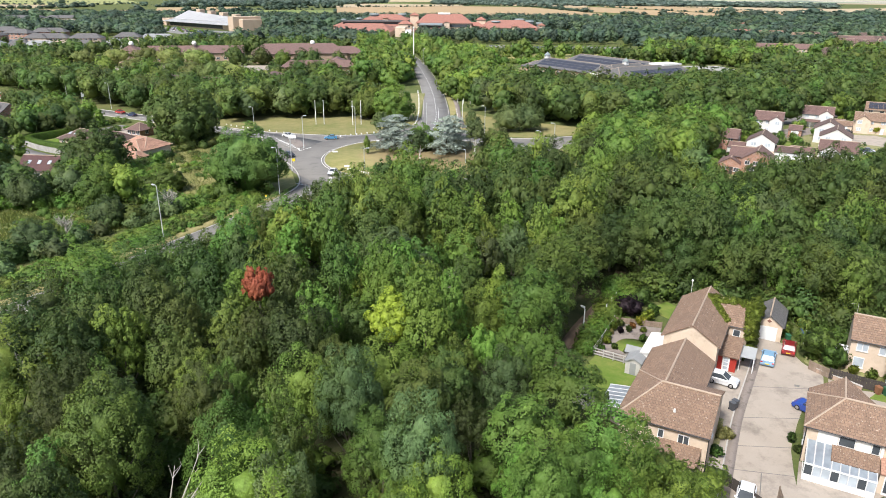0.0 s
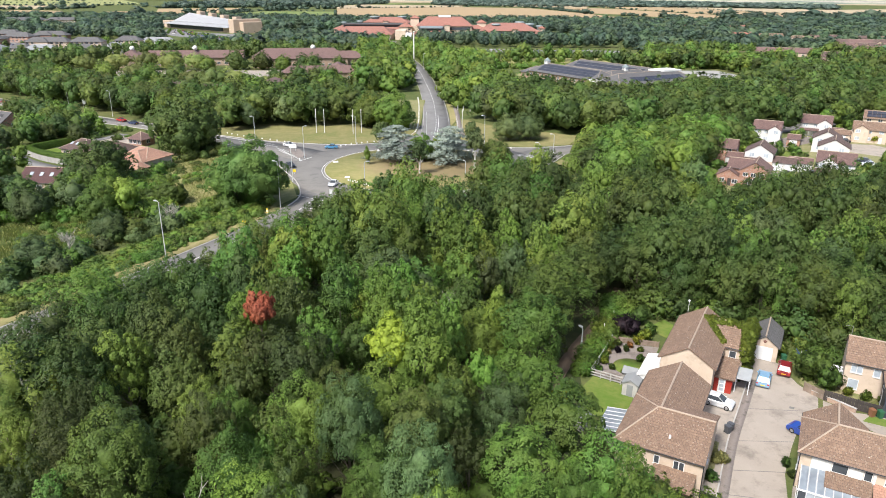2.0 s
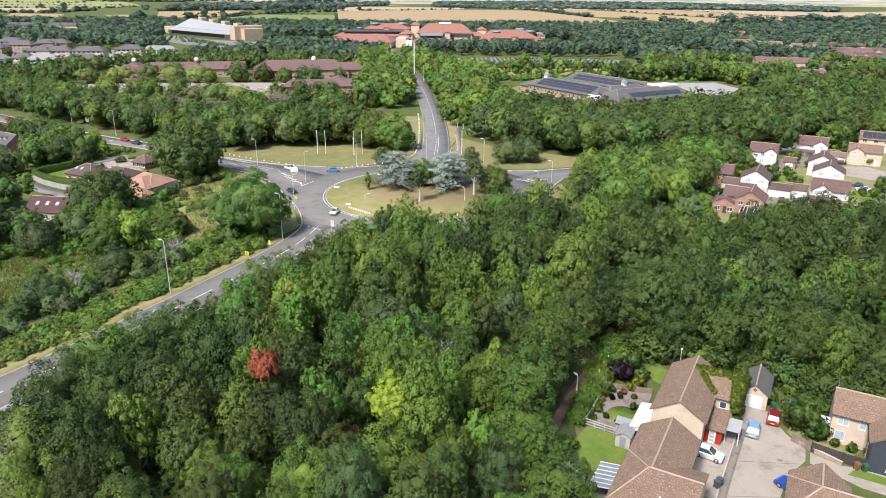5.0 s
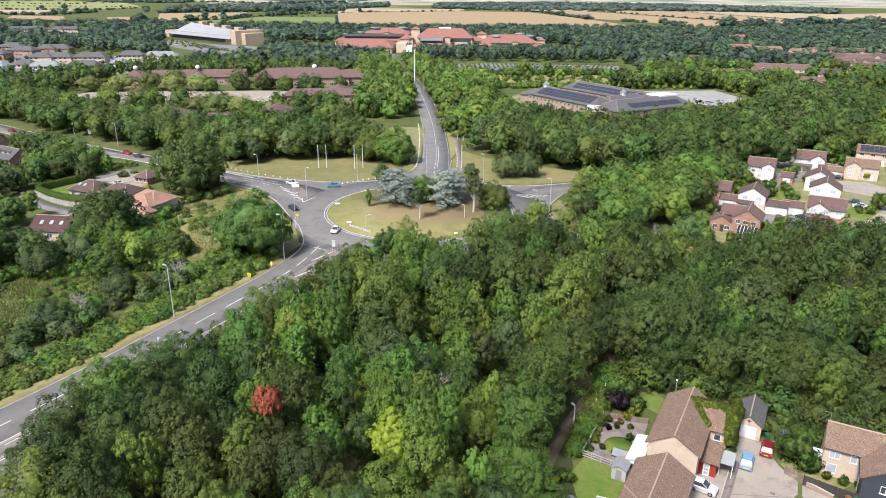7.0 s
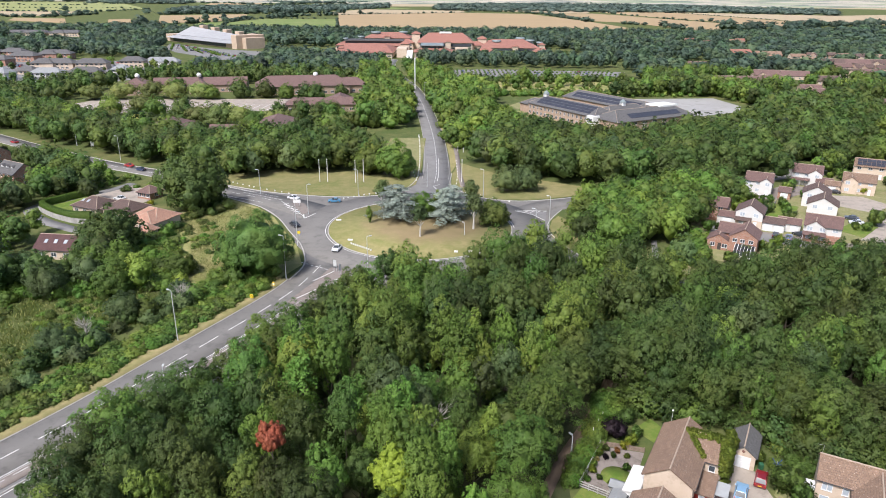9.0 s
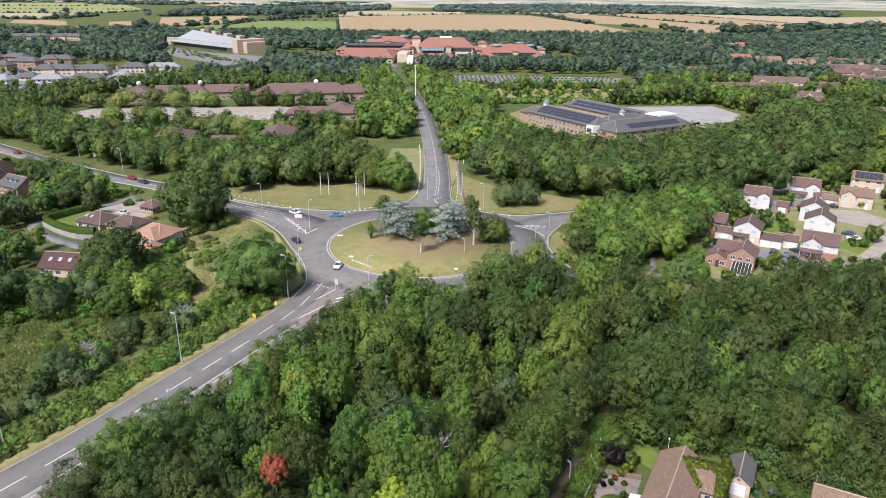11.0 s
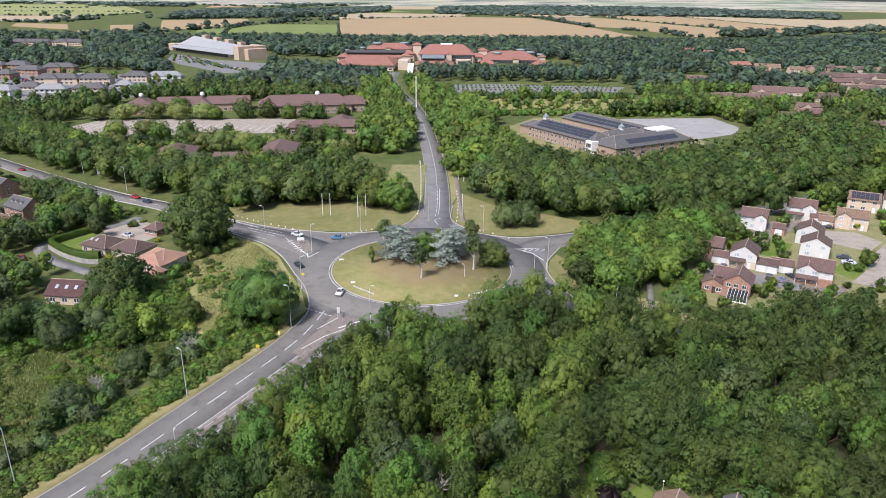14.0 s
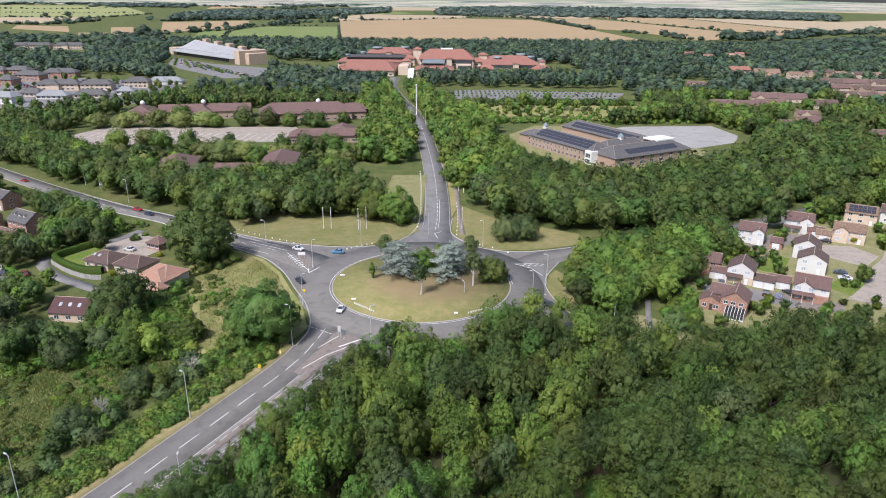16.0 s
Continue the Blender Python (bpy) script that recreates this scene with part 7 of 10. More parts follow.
def post_fence(points, high, label, material="timber_grey", gap=1.8, rails=3, name="fence", solid=False):
    line = spline(points, gap) if len(points) > 2 else np.linspace(points[0], points[1], max(2, int(math.dist(*points) / gap) + 1))
    e = thing(name, pose(*line[0], 0), label, "fence")
    o = line[0]
    for k, (x, y) in enumerate(line):
        part("post", boxed(x - o[0] - 0.05, x - o[0] + 0.05, y - o[1] - 0.05, y - o[1] + 0.05, -0.2, high + 0.08), M[material], e)
    for (xa, ya), (xb, yb) in zip(line, line[1:]):
        d = math.hypot(xb - xa, yb - ya)
        m = pose(xa - o[0], ya - o[1], 0, 0, 0, math.degrees(math.atan2(yb - ya, xb - xa)))
        if solid:
            n = max(2, int(d / 0.3))
            if (high, n, material) not in BOARDS:
                me = bpy.data.meshes.new("board")
                bm = boxed(0.006, d / n - 0.006, -0.012, 0.012, 0.03, high, 0.004)
                bm.to_mesh(me)
                bm.free()
                BOARDS[high, n, material] = me
            for j in range(n):
                ob = new("board", BOARDS[high, n, material])
                if not ob.data.materials:
                    ob.data.materials.append(M[material])
                ob.parent, ob.matrix_basis = e, m @ pose(j * d / n, 0.012 * (j % 2), 0)
            part("rail", boxed(0.03, d - 0.03, -0.06, -0.02, high * 0.75, high * 0.83), M[material], e, m=m)
        else:
            for j in range(rails):
                z = high * (j + 1) / rails
                part("rail", boxed(0.03, d - 0.03, -0.025, 0.025, z - 0.14, z), M[material], e, m=m)
    return e


post_fence([(19.8, 80.6), (22.4, 85.4), (24.7, 90.0)], 1.25, "pale weathered timber rail fence round a garden")
post_fence([(19.8, 80.6), (24.4, 77.7)], 1.2, "weathered timber rail fence between two gardens", gap=1.1)
post_fence([(24.8, 90.4), (31.2, 88.7)], 0.9, "old brown timber fence behind the terrace", "timber", solid=True)
post_fence([(48.0, 75.2), (52.4, 72.0), (57.0, 69.8)], 1.5, "black-stained close-boarded timber fence", "timber_dark", solid=True)
post_fence([(46.6, 77.4), (48.0, 75.2)], 1.3, "brown timber panel fence beside the drive", "timber", solid=True)
post_fence([(24.4, 57.4), (27.4, 55.4), (29.8, 51.2)], 1.3, "black-stained timber fence in front of the house", "timber_dark", solid=True)
post_fence([(31.8, 53.2), (30.6, 48.0)], 1.4, "brown timber fence at the end of the drive", "timber", solid=True)
post_fence([(24.0, 92.2), (26.4, 96.6)], 2.0, "white-painted timber posts in the garden", "white", rails=0, gap=2.4)


def low_wall():
    e = thing("garden_wall", pose(47.2, 76.6, 0, 0, 0, -52), "low buff brick garden wall beside the drive", "wall")
    bm = boxed(0, 5.4, -0.12, 0.12, -0.1, 0.6)
    bm.normal_update()
    uv_by_wall(bm)
    part("wall", bm, M["brick_buff"], e)
    part("coping", boxed(-0.04, 5.44, -0.16, 0.16, 0.6, 0.66, 0.01), M["kerb"], e)


low_wall()


def shed(x, y, turn, w, d, eave, ridge, wall, roof, label):
    e = thing("garden_shed", pose(x, y, 0.05, 0, 0, turn), label, "shed")
    block(e, -w / 2, w / 2, -d / 2, d / 2, eave, ridge, "y", roof, wall, over=0.12, step=0, ridge_tiles=False)
    door(e, "y0", -d / 2, 0, 0.75, 1.6, "felt", handle=False)
    return e


shed(24.2, 76.6, TURN_CLOSE, 1.9, 2.2, 1.75, 2.3, "timber_grey", "felt", "grey timber shed with a felt roof on the lawn")
shed(25.4, 79.5, TURN_CLOSE + 90, 1.7, 2.9, 1.2, 1.75, "timber_grey", "felt", "low grey timber store beside the fence")
shed(16.4, 69.2, TURN_CLOSE + 60, 1.8, 1.8, 1.6, 2.1, "timber_grey", "felt", "small grey shed under the trees")


def glass_terrace():
    e = thing("terrace_roof", pose(19.6, 67.4, 0.05, 0, 0, TURN_CLOSE), "white-framed glazed terrace roof", "canopy")
    for k in range(7):
        y = -2.4 + 0.8 * k
        bm = bmesh.new()
        tube(bm, [(-1.3, y, 2.0), (1.9, y, 2.45)], (0.06, 0.06), 4)
        part("glazing_bar", bm, M["upvc"], e)
        if k < 6:
            bm = bmesh.new()
            face(bm, [(-1.3, y + 0.07, 2.01), (1.9, y + 0.07, 2.46), (1.9, y + 0.73, 2.46), (-1.3, y + 0.73, 2.01)])
            bmesh.ops.solidify(bm, geom=bm.faces[:], thickness=0.02)
            part("roof_pane", bm, M["glass_pale"], e)
    for y in (-2.4, 0, 2.4):
        part("post", boxed(-1.35, -1.23, y - 0.06, y + 0.06, -0.1, 2.0), M["upvc"], e)


glass_terrace()


def wheelie_bin(x, y, turn, key, label):
    e = thing("wheelie_bin", pose(x, y, 0.05, 0, 0, turn), label, "bin")
    bm = bmesh.new()
    v = [bm.verts.new((sx * (0.22 + 0.06 * t), sy * (0.26 + 0.08 * t), 0.06 + 0.9 * t)) for t in (0, 1) for sx, sy in ((-1, -1), (1, -1), (1, 1), (-1, 1))]
    for f in ((3, 2, 1, 0), (4, 5, 6, 7), (0, 1, 5, 4), (1, 2, 6, 5), (2, 3, 7, 6), (3, 0, 4, 7)):
        bm.faces.new([v[i] for i in f])
    part("body", bm, M[key], e)
    part("lid", boxed(-0.3, 0.3, -0.38, 0.36, 0.97, 1.05, 0.02), M[key], e)
    for sx in (-0.22, 0.22):
        bm = bmesh.new()
        bmesh.ops.create_cone(bm, cap_ends=True, segments=10, radius1=0.1, radius2=0.1, depth=0.05, matrix=Matrix.Translation((sx, 0.28, 0.1)) @ Matrix.Rotation(radians(90), 4, "Y"))
        part("wheel", bm, M["rubber"], e)


M["bin_grey"] = plain("bin_grey", (0.07, 0.075, 0.085), 0.5)
M["bin_green"] = plain("bin_green", (0.03, 0.12, 0.06), 0.5)
M["bin_brown"] = plain("bin_brown", (0.22, 0.10, 0.05), 0.5)
wheelie_bin(33.2, 68.0, 20, "bin_grey", "dark grey wheelie bin on the footway")
wheelie_bin(33.7, 68.5, 35, "bin_grey", "dark grey wheelie bin with a pale lid beside another")
wheelie_bin(52.0, 71.6, 10, "bin_brown", "brown wheelie bin beside the fence")
wheelie_bin(52.8, 71.3, 0, "bin_green", "green wheelie bin beside the fence")
wheelie_bin(37.6, 78.2, 0, "bin_grey", "dark wheelie bin beside the red porch")
wheelie_bin(47.4, 84.9, 0, "bin_green", "green wheelie bin beside the garage")


M["dryer_blue"] = plain("dryer_blue", (0.02, 0.06, 0.33), 0.6)


def rotary_dryer(x, y):
    e = thing("rotary_dryer", pose(x, y, 0), "folded blue rotary clothes dryer on its pole", "clothes dryer")
    bm = bmesh.new()
    tube(bm, [(0, 0, 0), (0, 0, 2.0)], (0.03, 0.03), 6)
    part("pole", bm, M["galvanised"], e)
    for k in range(4):
        a = k * math.pi / 2 + 0.4
        bm = bmesh.new()
        tube(bm, [(0, 0, 1.3), (0.9 * math.cos(a), 0.9 * math.sin(a), 1.9)], (0.035, 0.03), 5)
        part("arm", bm, M["dryer_blue"], e)


rotary_dryer(49.4, 84.4)
for _k, (_x, _y, _r, _h, _leaf, _label) in enumerate([
    (27.8, 92.8, 2.2, 3.4, "leaf_purple", "dark purple-leaved shrub in the garden"),
    (48.6, 80.2, 2.6, 4.2, "leaf_mid", "spreading green tree over the parked car"),
    (50.0, 77.8, 2.0, 3.2, "leaf_mid", "green garden tree beside the house"),
    (22.3, 84.0, 0.7, 1.1, "leaf_yellow", "yellow-green bush along the fence"),
    (24.0, 88.0, 0.7, 1.3, "leaf_yellow", "yellow-green bush along the fence"),
    (24.4, 81.2, 0.5, 0.8, "leaf_light", "small green garden plant"),
    (27.6, 84.6, 0.7, 0.9, "leaf_light", "small green garden plant"),
    (28.4, 89.6, 0.8, 1.2, "leaf_yellow", "yellow-green bush by the terrace"),
    (26.2, 87.4, 0.5, 1.0, "leaf_dark", "dark green garden bush"),
    (24.9, 87.0, 0.5, 1.0, "leaf_purple", "dark bush in a bed"),
    (30.4, 62.8, 1.0, 1.0, "leaf_straw", "pale flowering bush in the front garden"),
    (29.9, 64.6, 0.9, 0.9, "leaf_straw", "pale dry bush in the front garden"),
    (28.2, 59.6, 0.8, 1.1, "leaf_mid", "green bush beside the house corner"),
    (37.2, 62.0, 0.5, 1.4, "leaf_dark", "dark climbing plant on the side wall"),
    (37.0, 60.2, 0.5, 1.2, "leaf_dark", "dark climbing plant on the side wall"),
    (53.2, 75.2, 0.8, 1.2, "leaf_light", "green bush under the windows"),
    (55.2, 74.4, 0.8, 1.0, "leaf_light", "green bush under the windows"),
    (51.6, 76.2, 0.7, 1.4, "leaf_yellow", "yellow-green bush beside the house"),
    (43.0, 86.6, 0.7, 1.3, "leaf_light", "green bush beside the garage"),
    (39.0, 79.6, 0.6, 1.2, "leaf_light", "green plant beside the carport"),
    (47.8, 86.6, 1.2, 2.4, "leaf_mid", "green bush beside the garage"),
    (46.8, 54.2, 1.1, 2.2, "leaf_mid", "green bush beside the conservatory"),
    (40.6, 50.8, 1.1, 1.6, "leaf_grey", "grey-green bush on the patio"),
    (38.6, 50.6, 0.7, 1.0, "leaf_dark", "dark green plant on the patio"),
    (33.0, 46.6, 1.6, 1.6, "leaf_light", "bright green hedge bush at the drive's end"),
    (20.2, 54.2, 2.8, 5.0, "leaf_mid", "green tree leaning over the house wall"),
    (23.4, 51.4, 2.8, 4.8, "leaf_light", "yellow-green tree in front of the house"),
    (16.6, 75.4, 1.4, 2.0, "leaf_light", "bright green bush at the lawn's edge"),
    (23.0, 82.4, 0.55, 0.8, "leaf_mid", "green plant in the border bed"),
    (22.6, 85.2, 0.6, 1.2, "leaf_light", "green plant in the border bed"),
    (23.4, 86.6, 0.5, 0.9, "leaf_straw", "dry yellow plant in the border bed"),
    (25.4, 89.2, 0.6, 1.0, "leaf_dark", "dark green plant before the fence"),
    (27.0, 88.6, 0.5, 0.8, "leaf_red", "reddish plant before the fence"),
    (28.2, 87.4, 0.5, 0.7, "leaf_light", "green plant at the terrace"),
    (29.6, 90.6, 1.1, 1.8, "leaf_yellow", "yellow-green bush behind the terrace"),
    (31.0, 92.6, 1.2, 2.0, "leaf_mid", "green bush behind the house"),
    (25.0, 92.0, 1.2, 1.8, "leaf_mid", "green bush behind the fence"),
    (26.0, 95.0, 1.6, 2.6, "leaf_light", "green bush beside the white posts"),
    (30.0, 96.4, 1.8, 3.0, "leaf_dark", "dark green shrub behind the garden"),
    (33.0, 99.4, 1.8, 3.2, "leaf_mid", "green shrub behind the garden"),
    (21.2, 82.0, 0.5, 0.7, "leaf_light", "low green plant inside the fence"),
    (27.4, 80.6, 0.6, 0.9, "leaf_mid", "green plant beside the store"),
    (14.4, 73.4, 1.2, 2.6, "leaf_yellow", "bright yellow-green bush at the wood's edge"),
]):
    shrub(_x, _y, _r, _h, _leaf, _label, 500 + _k, leaves=int(260 + 420 * _r), size=0.2 if _r < 2 else 0.26)
wood("scrub", [(16.6, 77), (18.6, 82.5), (20.9, 87.5), (22.8, 91.0), (23.8, 96), (27, 102.5), (31, 104), (30, 98), (26.4, 96.5), (24.6, 91), (19.6, 81.5)], 1.35, "fine", 90, [("leaf_hedge", 2, ("bushy",)), ("leaf_mid", 2, ("bushy",)), ("leaf_light", 1, ("bushy",))], (0.45, 0.72), "green nettles and brambles beside the path", free=True)
wood("scrub", [(30, 99.5), (37, 97.5), (42, 97), (41, 103), (33, 106)], 2.6, "fine", 94, [("leaf_dark", 3, ("bushy",)), ("leaf_mid", 1.5, ("bushy",))], (1.0, 1.6), "green bushes behind the garden", free=True)
wood("scrub", [(36, 99), (44, 95.6), (48, 93), (52, 90.5), (58, 86), (72, 80), (76, 84), (58, 94), (40, 103)], 2.9, "fine", 91, [("leaf_dark", 3, ("bushy",)), ("leaf_mid", 1.5, ("bushy",))], (1.0, 1.7), "green bushes behind the gardens", free=True)
wood("scrub", [(48.2, 88.6), (52, 90), (58, 84), (54, 81.6), (50.6, 83.2)], 2.6, "fine", 92, [("leaf_mid", 2, ("bushy",)), ("leaf_light", 1, ("bushy",))], (0.45, 0.7), "green garden bushes", free=True)

# ---- houses beyond the wood, villas, offices, school ----
def plain_house(x, y, turn, w, d, eave=4.6, ridge=6.9, wall="render_white", roof="tile_maroon", label="", axis="x", hip=(0, 0), gable=None, wins=2, storeys=2, group="", step=0.34, name="house", doors=True, pot=False, lite=False, glass="glass", foot=None, canopy_deep=0.0):
    """A detached house seen from its garden side; x, y is its front left corner."""
    e = thing(name, pose(x, y, 0, 0, 0, turn), label, "house", group)
    block(e, 0, w, 0, d, eave, ridge, axis, roof, wall, hip=hip, step=step)
    if gable:
        g0, g1, deep = gable
        block(e, g0, g1, -deep, d / 2, eave, eave + (g1 - g0) * 0.33, "y", roof, wall, step=step)
    for s in range(storeys):
        z = 0.9 + 2.5 * s
        for k in range(wins):
            a = w * (k + 0.5) / wins
            pl = -gable[2] if gable and gable[0] < a < gable[1] else 0
            if s == 0 and k == wins - 1 and doors:
                door(e, "y0", pl, a, 1.0, 2.0)
            else:
                window(e, "y0", pl - (0.06 if foot and s == 0 else 0), a, z, 1.4, 1.15, 2, lite=lite, glass=glass)
        if not foot or s:
            window(e, "x0", 0, d * 0.55, z, 1.1, 1.1, 2, lite=lite, glass=glass)
            window(e, "x1", w, d * 0.45, z, 1.1, 1.1, 2, lite=lite, glass=glass)
    if foot:
        y = -gable[2] if gable else 0
        bm = boxed(-0.05, w + 0.05, y - 0.05, d + 0.05, -0.2, 2.35)
        bm.normal_update()
        uv_by_wall(bm)
        part("brick_foot", bm, M[foot], e)
    if canopy_deep:
        y = -gable[2] if gable else 0
        bm = bmesh.new()
        slope(bm, (-0.1, y - canopy_deep, 2.3), (w * 0.62, y - canopy_deep, 2.3), (w * 0.62, y - 0.02, 2.3 + 0.5 * canopy_deep), (-0.1, y - 0.02, 2.3 + 0.5 * canopy_deep), step=step)
        part("lean_to_roof", finish_roof(bm), M[roof], e)
        for k in (0.05, w * 0.3, w * 0.6):
            part("porch_post", boxed(k, k + 0.14, y - canopy_deep + 0.15, y - canopy_deep + 0.29, -0.1, 2.35), M["upvc"], e)
    if pot:
        chimney(e, w * 0.8, d / 2, ridge - 0.6, ridge + 0.9)
    return e


def lone_garage(x, y, turn, w, d, wall, roof, label, doors=1, eave=2.4, ridge=3.6, axis="x"):
    e = thing("garage", pose(x, y, 0, 0, 0, turn), label, "garage")
    block(e, 0, w, 0, d, eave, ridge, axis, roof, wall, over=0.2)
    for k in range(doors):
        door(e, "y0", 0, w * (k + 0.5) / doors, 2.3, 2.05, "upvc", ribs=4, handle=False)
    return e


ROW = "white houses beyond the wood"
RT = -29.0


def brick_house():
    e = thing("house", pose(72.8, 180.2, 0, 0, 0, RT), "red brick house with brown tiles and a white conservatory", "house", ROW)
    block(e, 0, 5.6, 0.6, 6.6, 2.7, 4.4, "y", "tile_maroon", "brick")
    block(e, 5.6, 12.6, 0, 8.2, 4.7, 7.0, "y", "tile_maroon", "brick")
    block(e, 2.0, 9.0, 3.4, 9.4, 4.5, 6.4, "x", "tile_maroon", "brick")
    window(e, "y0", 0.6, 1.4, 0.9, 1.2, 1.1, 2)
    door(e, "y0", 0.6, 3.2, 0.9, 2.0, "timber_dark")
    window(e, "y0", 0.6, 4.5, 0.8, 1.4, 1.1, 2)
    for a in (7.0, 8.9, 11.0):
        window(e, "y0", 0, a, 3.2, 1.2, 1.0, 2)
    c = part("conservatory", boxed(7.2, 12.4, -3.2, -0.03, -0.1, 0.4), M["white"], e)
    for k in range(7):
        x = 7.3 + 5.0 * k / 6
        bm = bmesh.new()
        tube(bm, [(x, -3.15, 0.3), (x, -3.15, 2.0), (x, -0.06, 2.75)], (0.08, 0.08, 0.08), 4)
        part("glazing_bar", bm, M["upvc"], c)
        if k < 6:
            bm = bmesh.new()
            face(bm, [(x + 0.1, -3.1, 2.0), (x + 0.74, -3.1, 2.0), (x + 0.74, -0.08, 2.74), (x + 0.1, -0.08, 2.74)])
            bmesh.ops.solidify(bm, geom=bm.faces[:], thickness=0.02)
            part("roof_pane", bm, M["glass"], c)
            part("wall_pane", boxed(x + 0.1, x + 0.74, -3.17, -3.13, 0.45, 1.9), M["glass"], c)


brick_house()
plain_house(80.2, 208.0, RT, 8.0, 7.5, 4.6, 6.6, "brick", "tile_maroon", "brown-roofed brick house with a white garage door", group=ROW)
lone_garage(84.0, 203.2, RT, 5.6, 4.8, "render_white", "tile_maroon", "white garage built onto the brick house")
plain_house(88.4, 200.6, RT, 7.6, 8.4, 4.7, 7.0, "render_white", "tile_dark", "white gabled house with grey-brown tiles", axis="y", group=ROW, glass="glass_pale", foot="cream", canopy_deep=1.6)
lone_garage(95.0, 196.4, RT, 6.0, 6.0, "render_white", "tile_dark", "double garage of a white house", 2)
lone_garage(99.4, 196.6, RT, 6.4, 5.4, "render_white", "tile_maroon", "white double garage with a maroon roof", 2)
plain_house(103.0, 188.2, RT, 9.6, 8.0, 4.7, 7.0, "render_white", "tile_maroon", "white house with a maroon tiled roof and front gable", gable=(0.6, 5.2, 0.8), wins=3, group=ROW, glass="glass_pale", foot="brick", canopy_deep=1.5)
plain_house(106.4, 238.6, RT, 9.0, 7.5, 4.7, 7.0, "render_white", "tile_maroon", "white house with a maroon roof behind gardens", gable=(5.0, 9.0, 0.9), wins=3, group=ROW, glass="glass_pale")
lone_garage(115.2, 231.2, RT, 4.0, 5.5, "brick", "tile_maroon", "brick garage with a maroon roof")
plain_house(129.0, 251.0, RT, 10.0, 8.0, 4.7, 7.0, "render_white", "tile_maroon", "white house with a maroon roof and brick garage", gable=(5.4, 10.0, 0.8), wins=3, group=ROW, glass="glass_pale", canopy_deep=1.4)
lone_garage(134.8, 244.6, RT, 5.6, 5.4, "brick", "tile_maroon", "brick garage with a white door")
plain_house(119.2, 222.4, RT, 8.0, 8.2, 4.6, 6.9, "render_white", "tile_dark", "white gabled house with grey tiles", axis="y", group=ROW, glass="glass_pale")
plain_house(114.4, 209.4, RT, 8.4, 8.0, 4.6, 6.9, "render_white", "tile_dark", "white gabled house with grey tiles", axis="y", group=ROW, glass="glass_pale")
plain_house(141.6, 239.8, RT, 10.5, 8.0, 4.5, 6.6, "cream", "tile_brown", "cream house with a pale brown roof", gable=(0.5, 5.0, 0.8), wins=3, group=ROW, glass="glass_pale")
lone_garage(136.0, 240.6, RT, 5.0, 5.0, "cream", "tile_brown", "cream garage with a brown roof")


def solar_house():
    e = plain_house(158.0, 262.0, RT, 11.0, 8.0, 4.6, 6.9, "cream", "tile_brown", "cream house with solar panels on its roof", wins=3, group=ROW)
    for i in range(6):
        for j in range(2):
            m = Matrix.Translation((1.0 + 1.55 * i, 0.35 + 1.65 * j, 5.05 + 0.95 * j)) @ Matrix.Rotation(math.atan2(2.3, 4.0), 4, "X")
            part("solar_panel", boxed(0, 1.45, 0, 1.7, 0.02, 0.07), M["solar"], e, m=m)


solar_house()
plain_house(172, 262, RT, 9.0, 7.5, 4.6, 6.9, "render_white", "tile_dark", "white house half hidden by trees", group=ROW)
slab("close_road", [(120, 188), (128, 198), (140, 212), (150, 222), (160, 236), (175, 236), (175, 228), (156, 214), (146, 204), (136, 190), (128, 182)], 0.03, M["concrete"], "pale curving access road between the white houses", "road")
slab("close_drive", [(132, 236), (146, 234), (150, 224), (140, 214), (128, 226)], 0.026, M["concrete"], "pale forecourt between garages", "driveway")
slab("close_drive", [(91.5, 194.6), (104.5, 187.6), (101.5, 181.0), (88.0, 188.6)], 0.03, M["asphalt_old"], "grey drive in front of the garages", "driveway")
slab("close_drive", [(80, 201), (88.6, 199.5), (86.0, 190.5), (78.0, 193.0)], 0.03, M["asphalt_old"], "grey drive in front of a garage", "driveway")
slab("garden_ground", [(70, 176), (78, 212), (104, 234), (128, 250), (150, 262), (186, 276), (186, 205), (150, 172), (112, 168), (92, 166)], 0.012, M["lawn_rough"], "worn garden grass between the white houses", "garden")
slab("close_drive", [(83.5, 198.5), (92, 196), (104, 190.5), (117, 184.5), (113.5, 177.5), (100, 182), (87, 188)], 0.022, M["paving"], "pinkish block paving in front of the garages", "driveway")
slab("close_drive", [(104, 232), (116, 229), (128, 238), (134, 246), (126, 249), (112, 238)], 0.021, M["paving"], "block-paved drive between houses", "driveway")
slab("patio", [(71.5, 178.5), (86, 170.5), (84.5, 167.5), (70, 175.5)], 0.022, M["paving"], "paved terrace below the brick house", "patio")
slab("lawn", [(100, 213), (112, 224), (118, 221), (108, 206)], 0.05, M["lawn"], "green back lawn between the white houses", "lawn")
slab("lawn", [(122, 190), (132, 200), (128, 206), (118, 197)], 0.05, M["lawn"], "green front lawn", "lawn")
slab("lawn", [(72, 179), (80, 173), (86, 172), (90, 168), (80, 167), (72, 171)], 0.05, M["lawn_rough"], "mown garden below the brick house", "lawn")
post_fence([(99, 212), (108, 219), (112, 225)], 1.6, "pale timber garden fence", "timber_grey", solid=True)
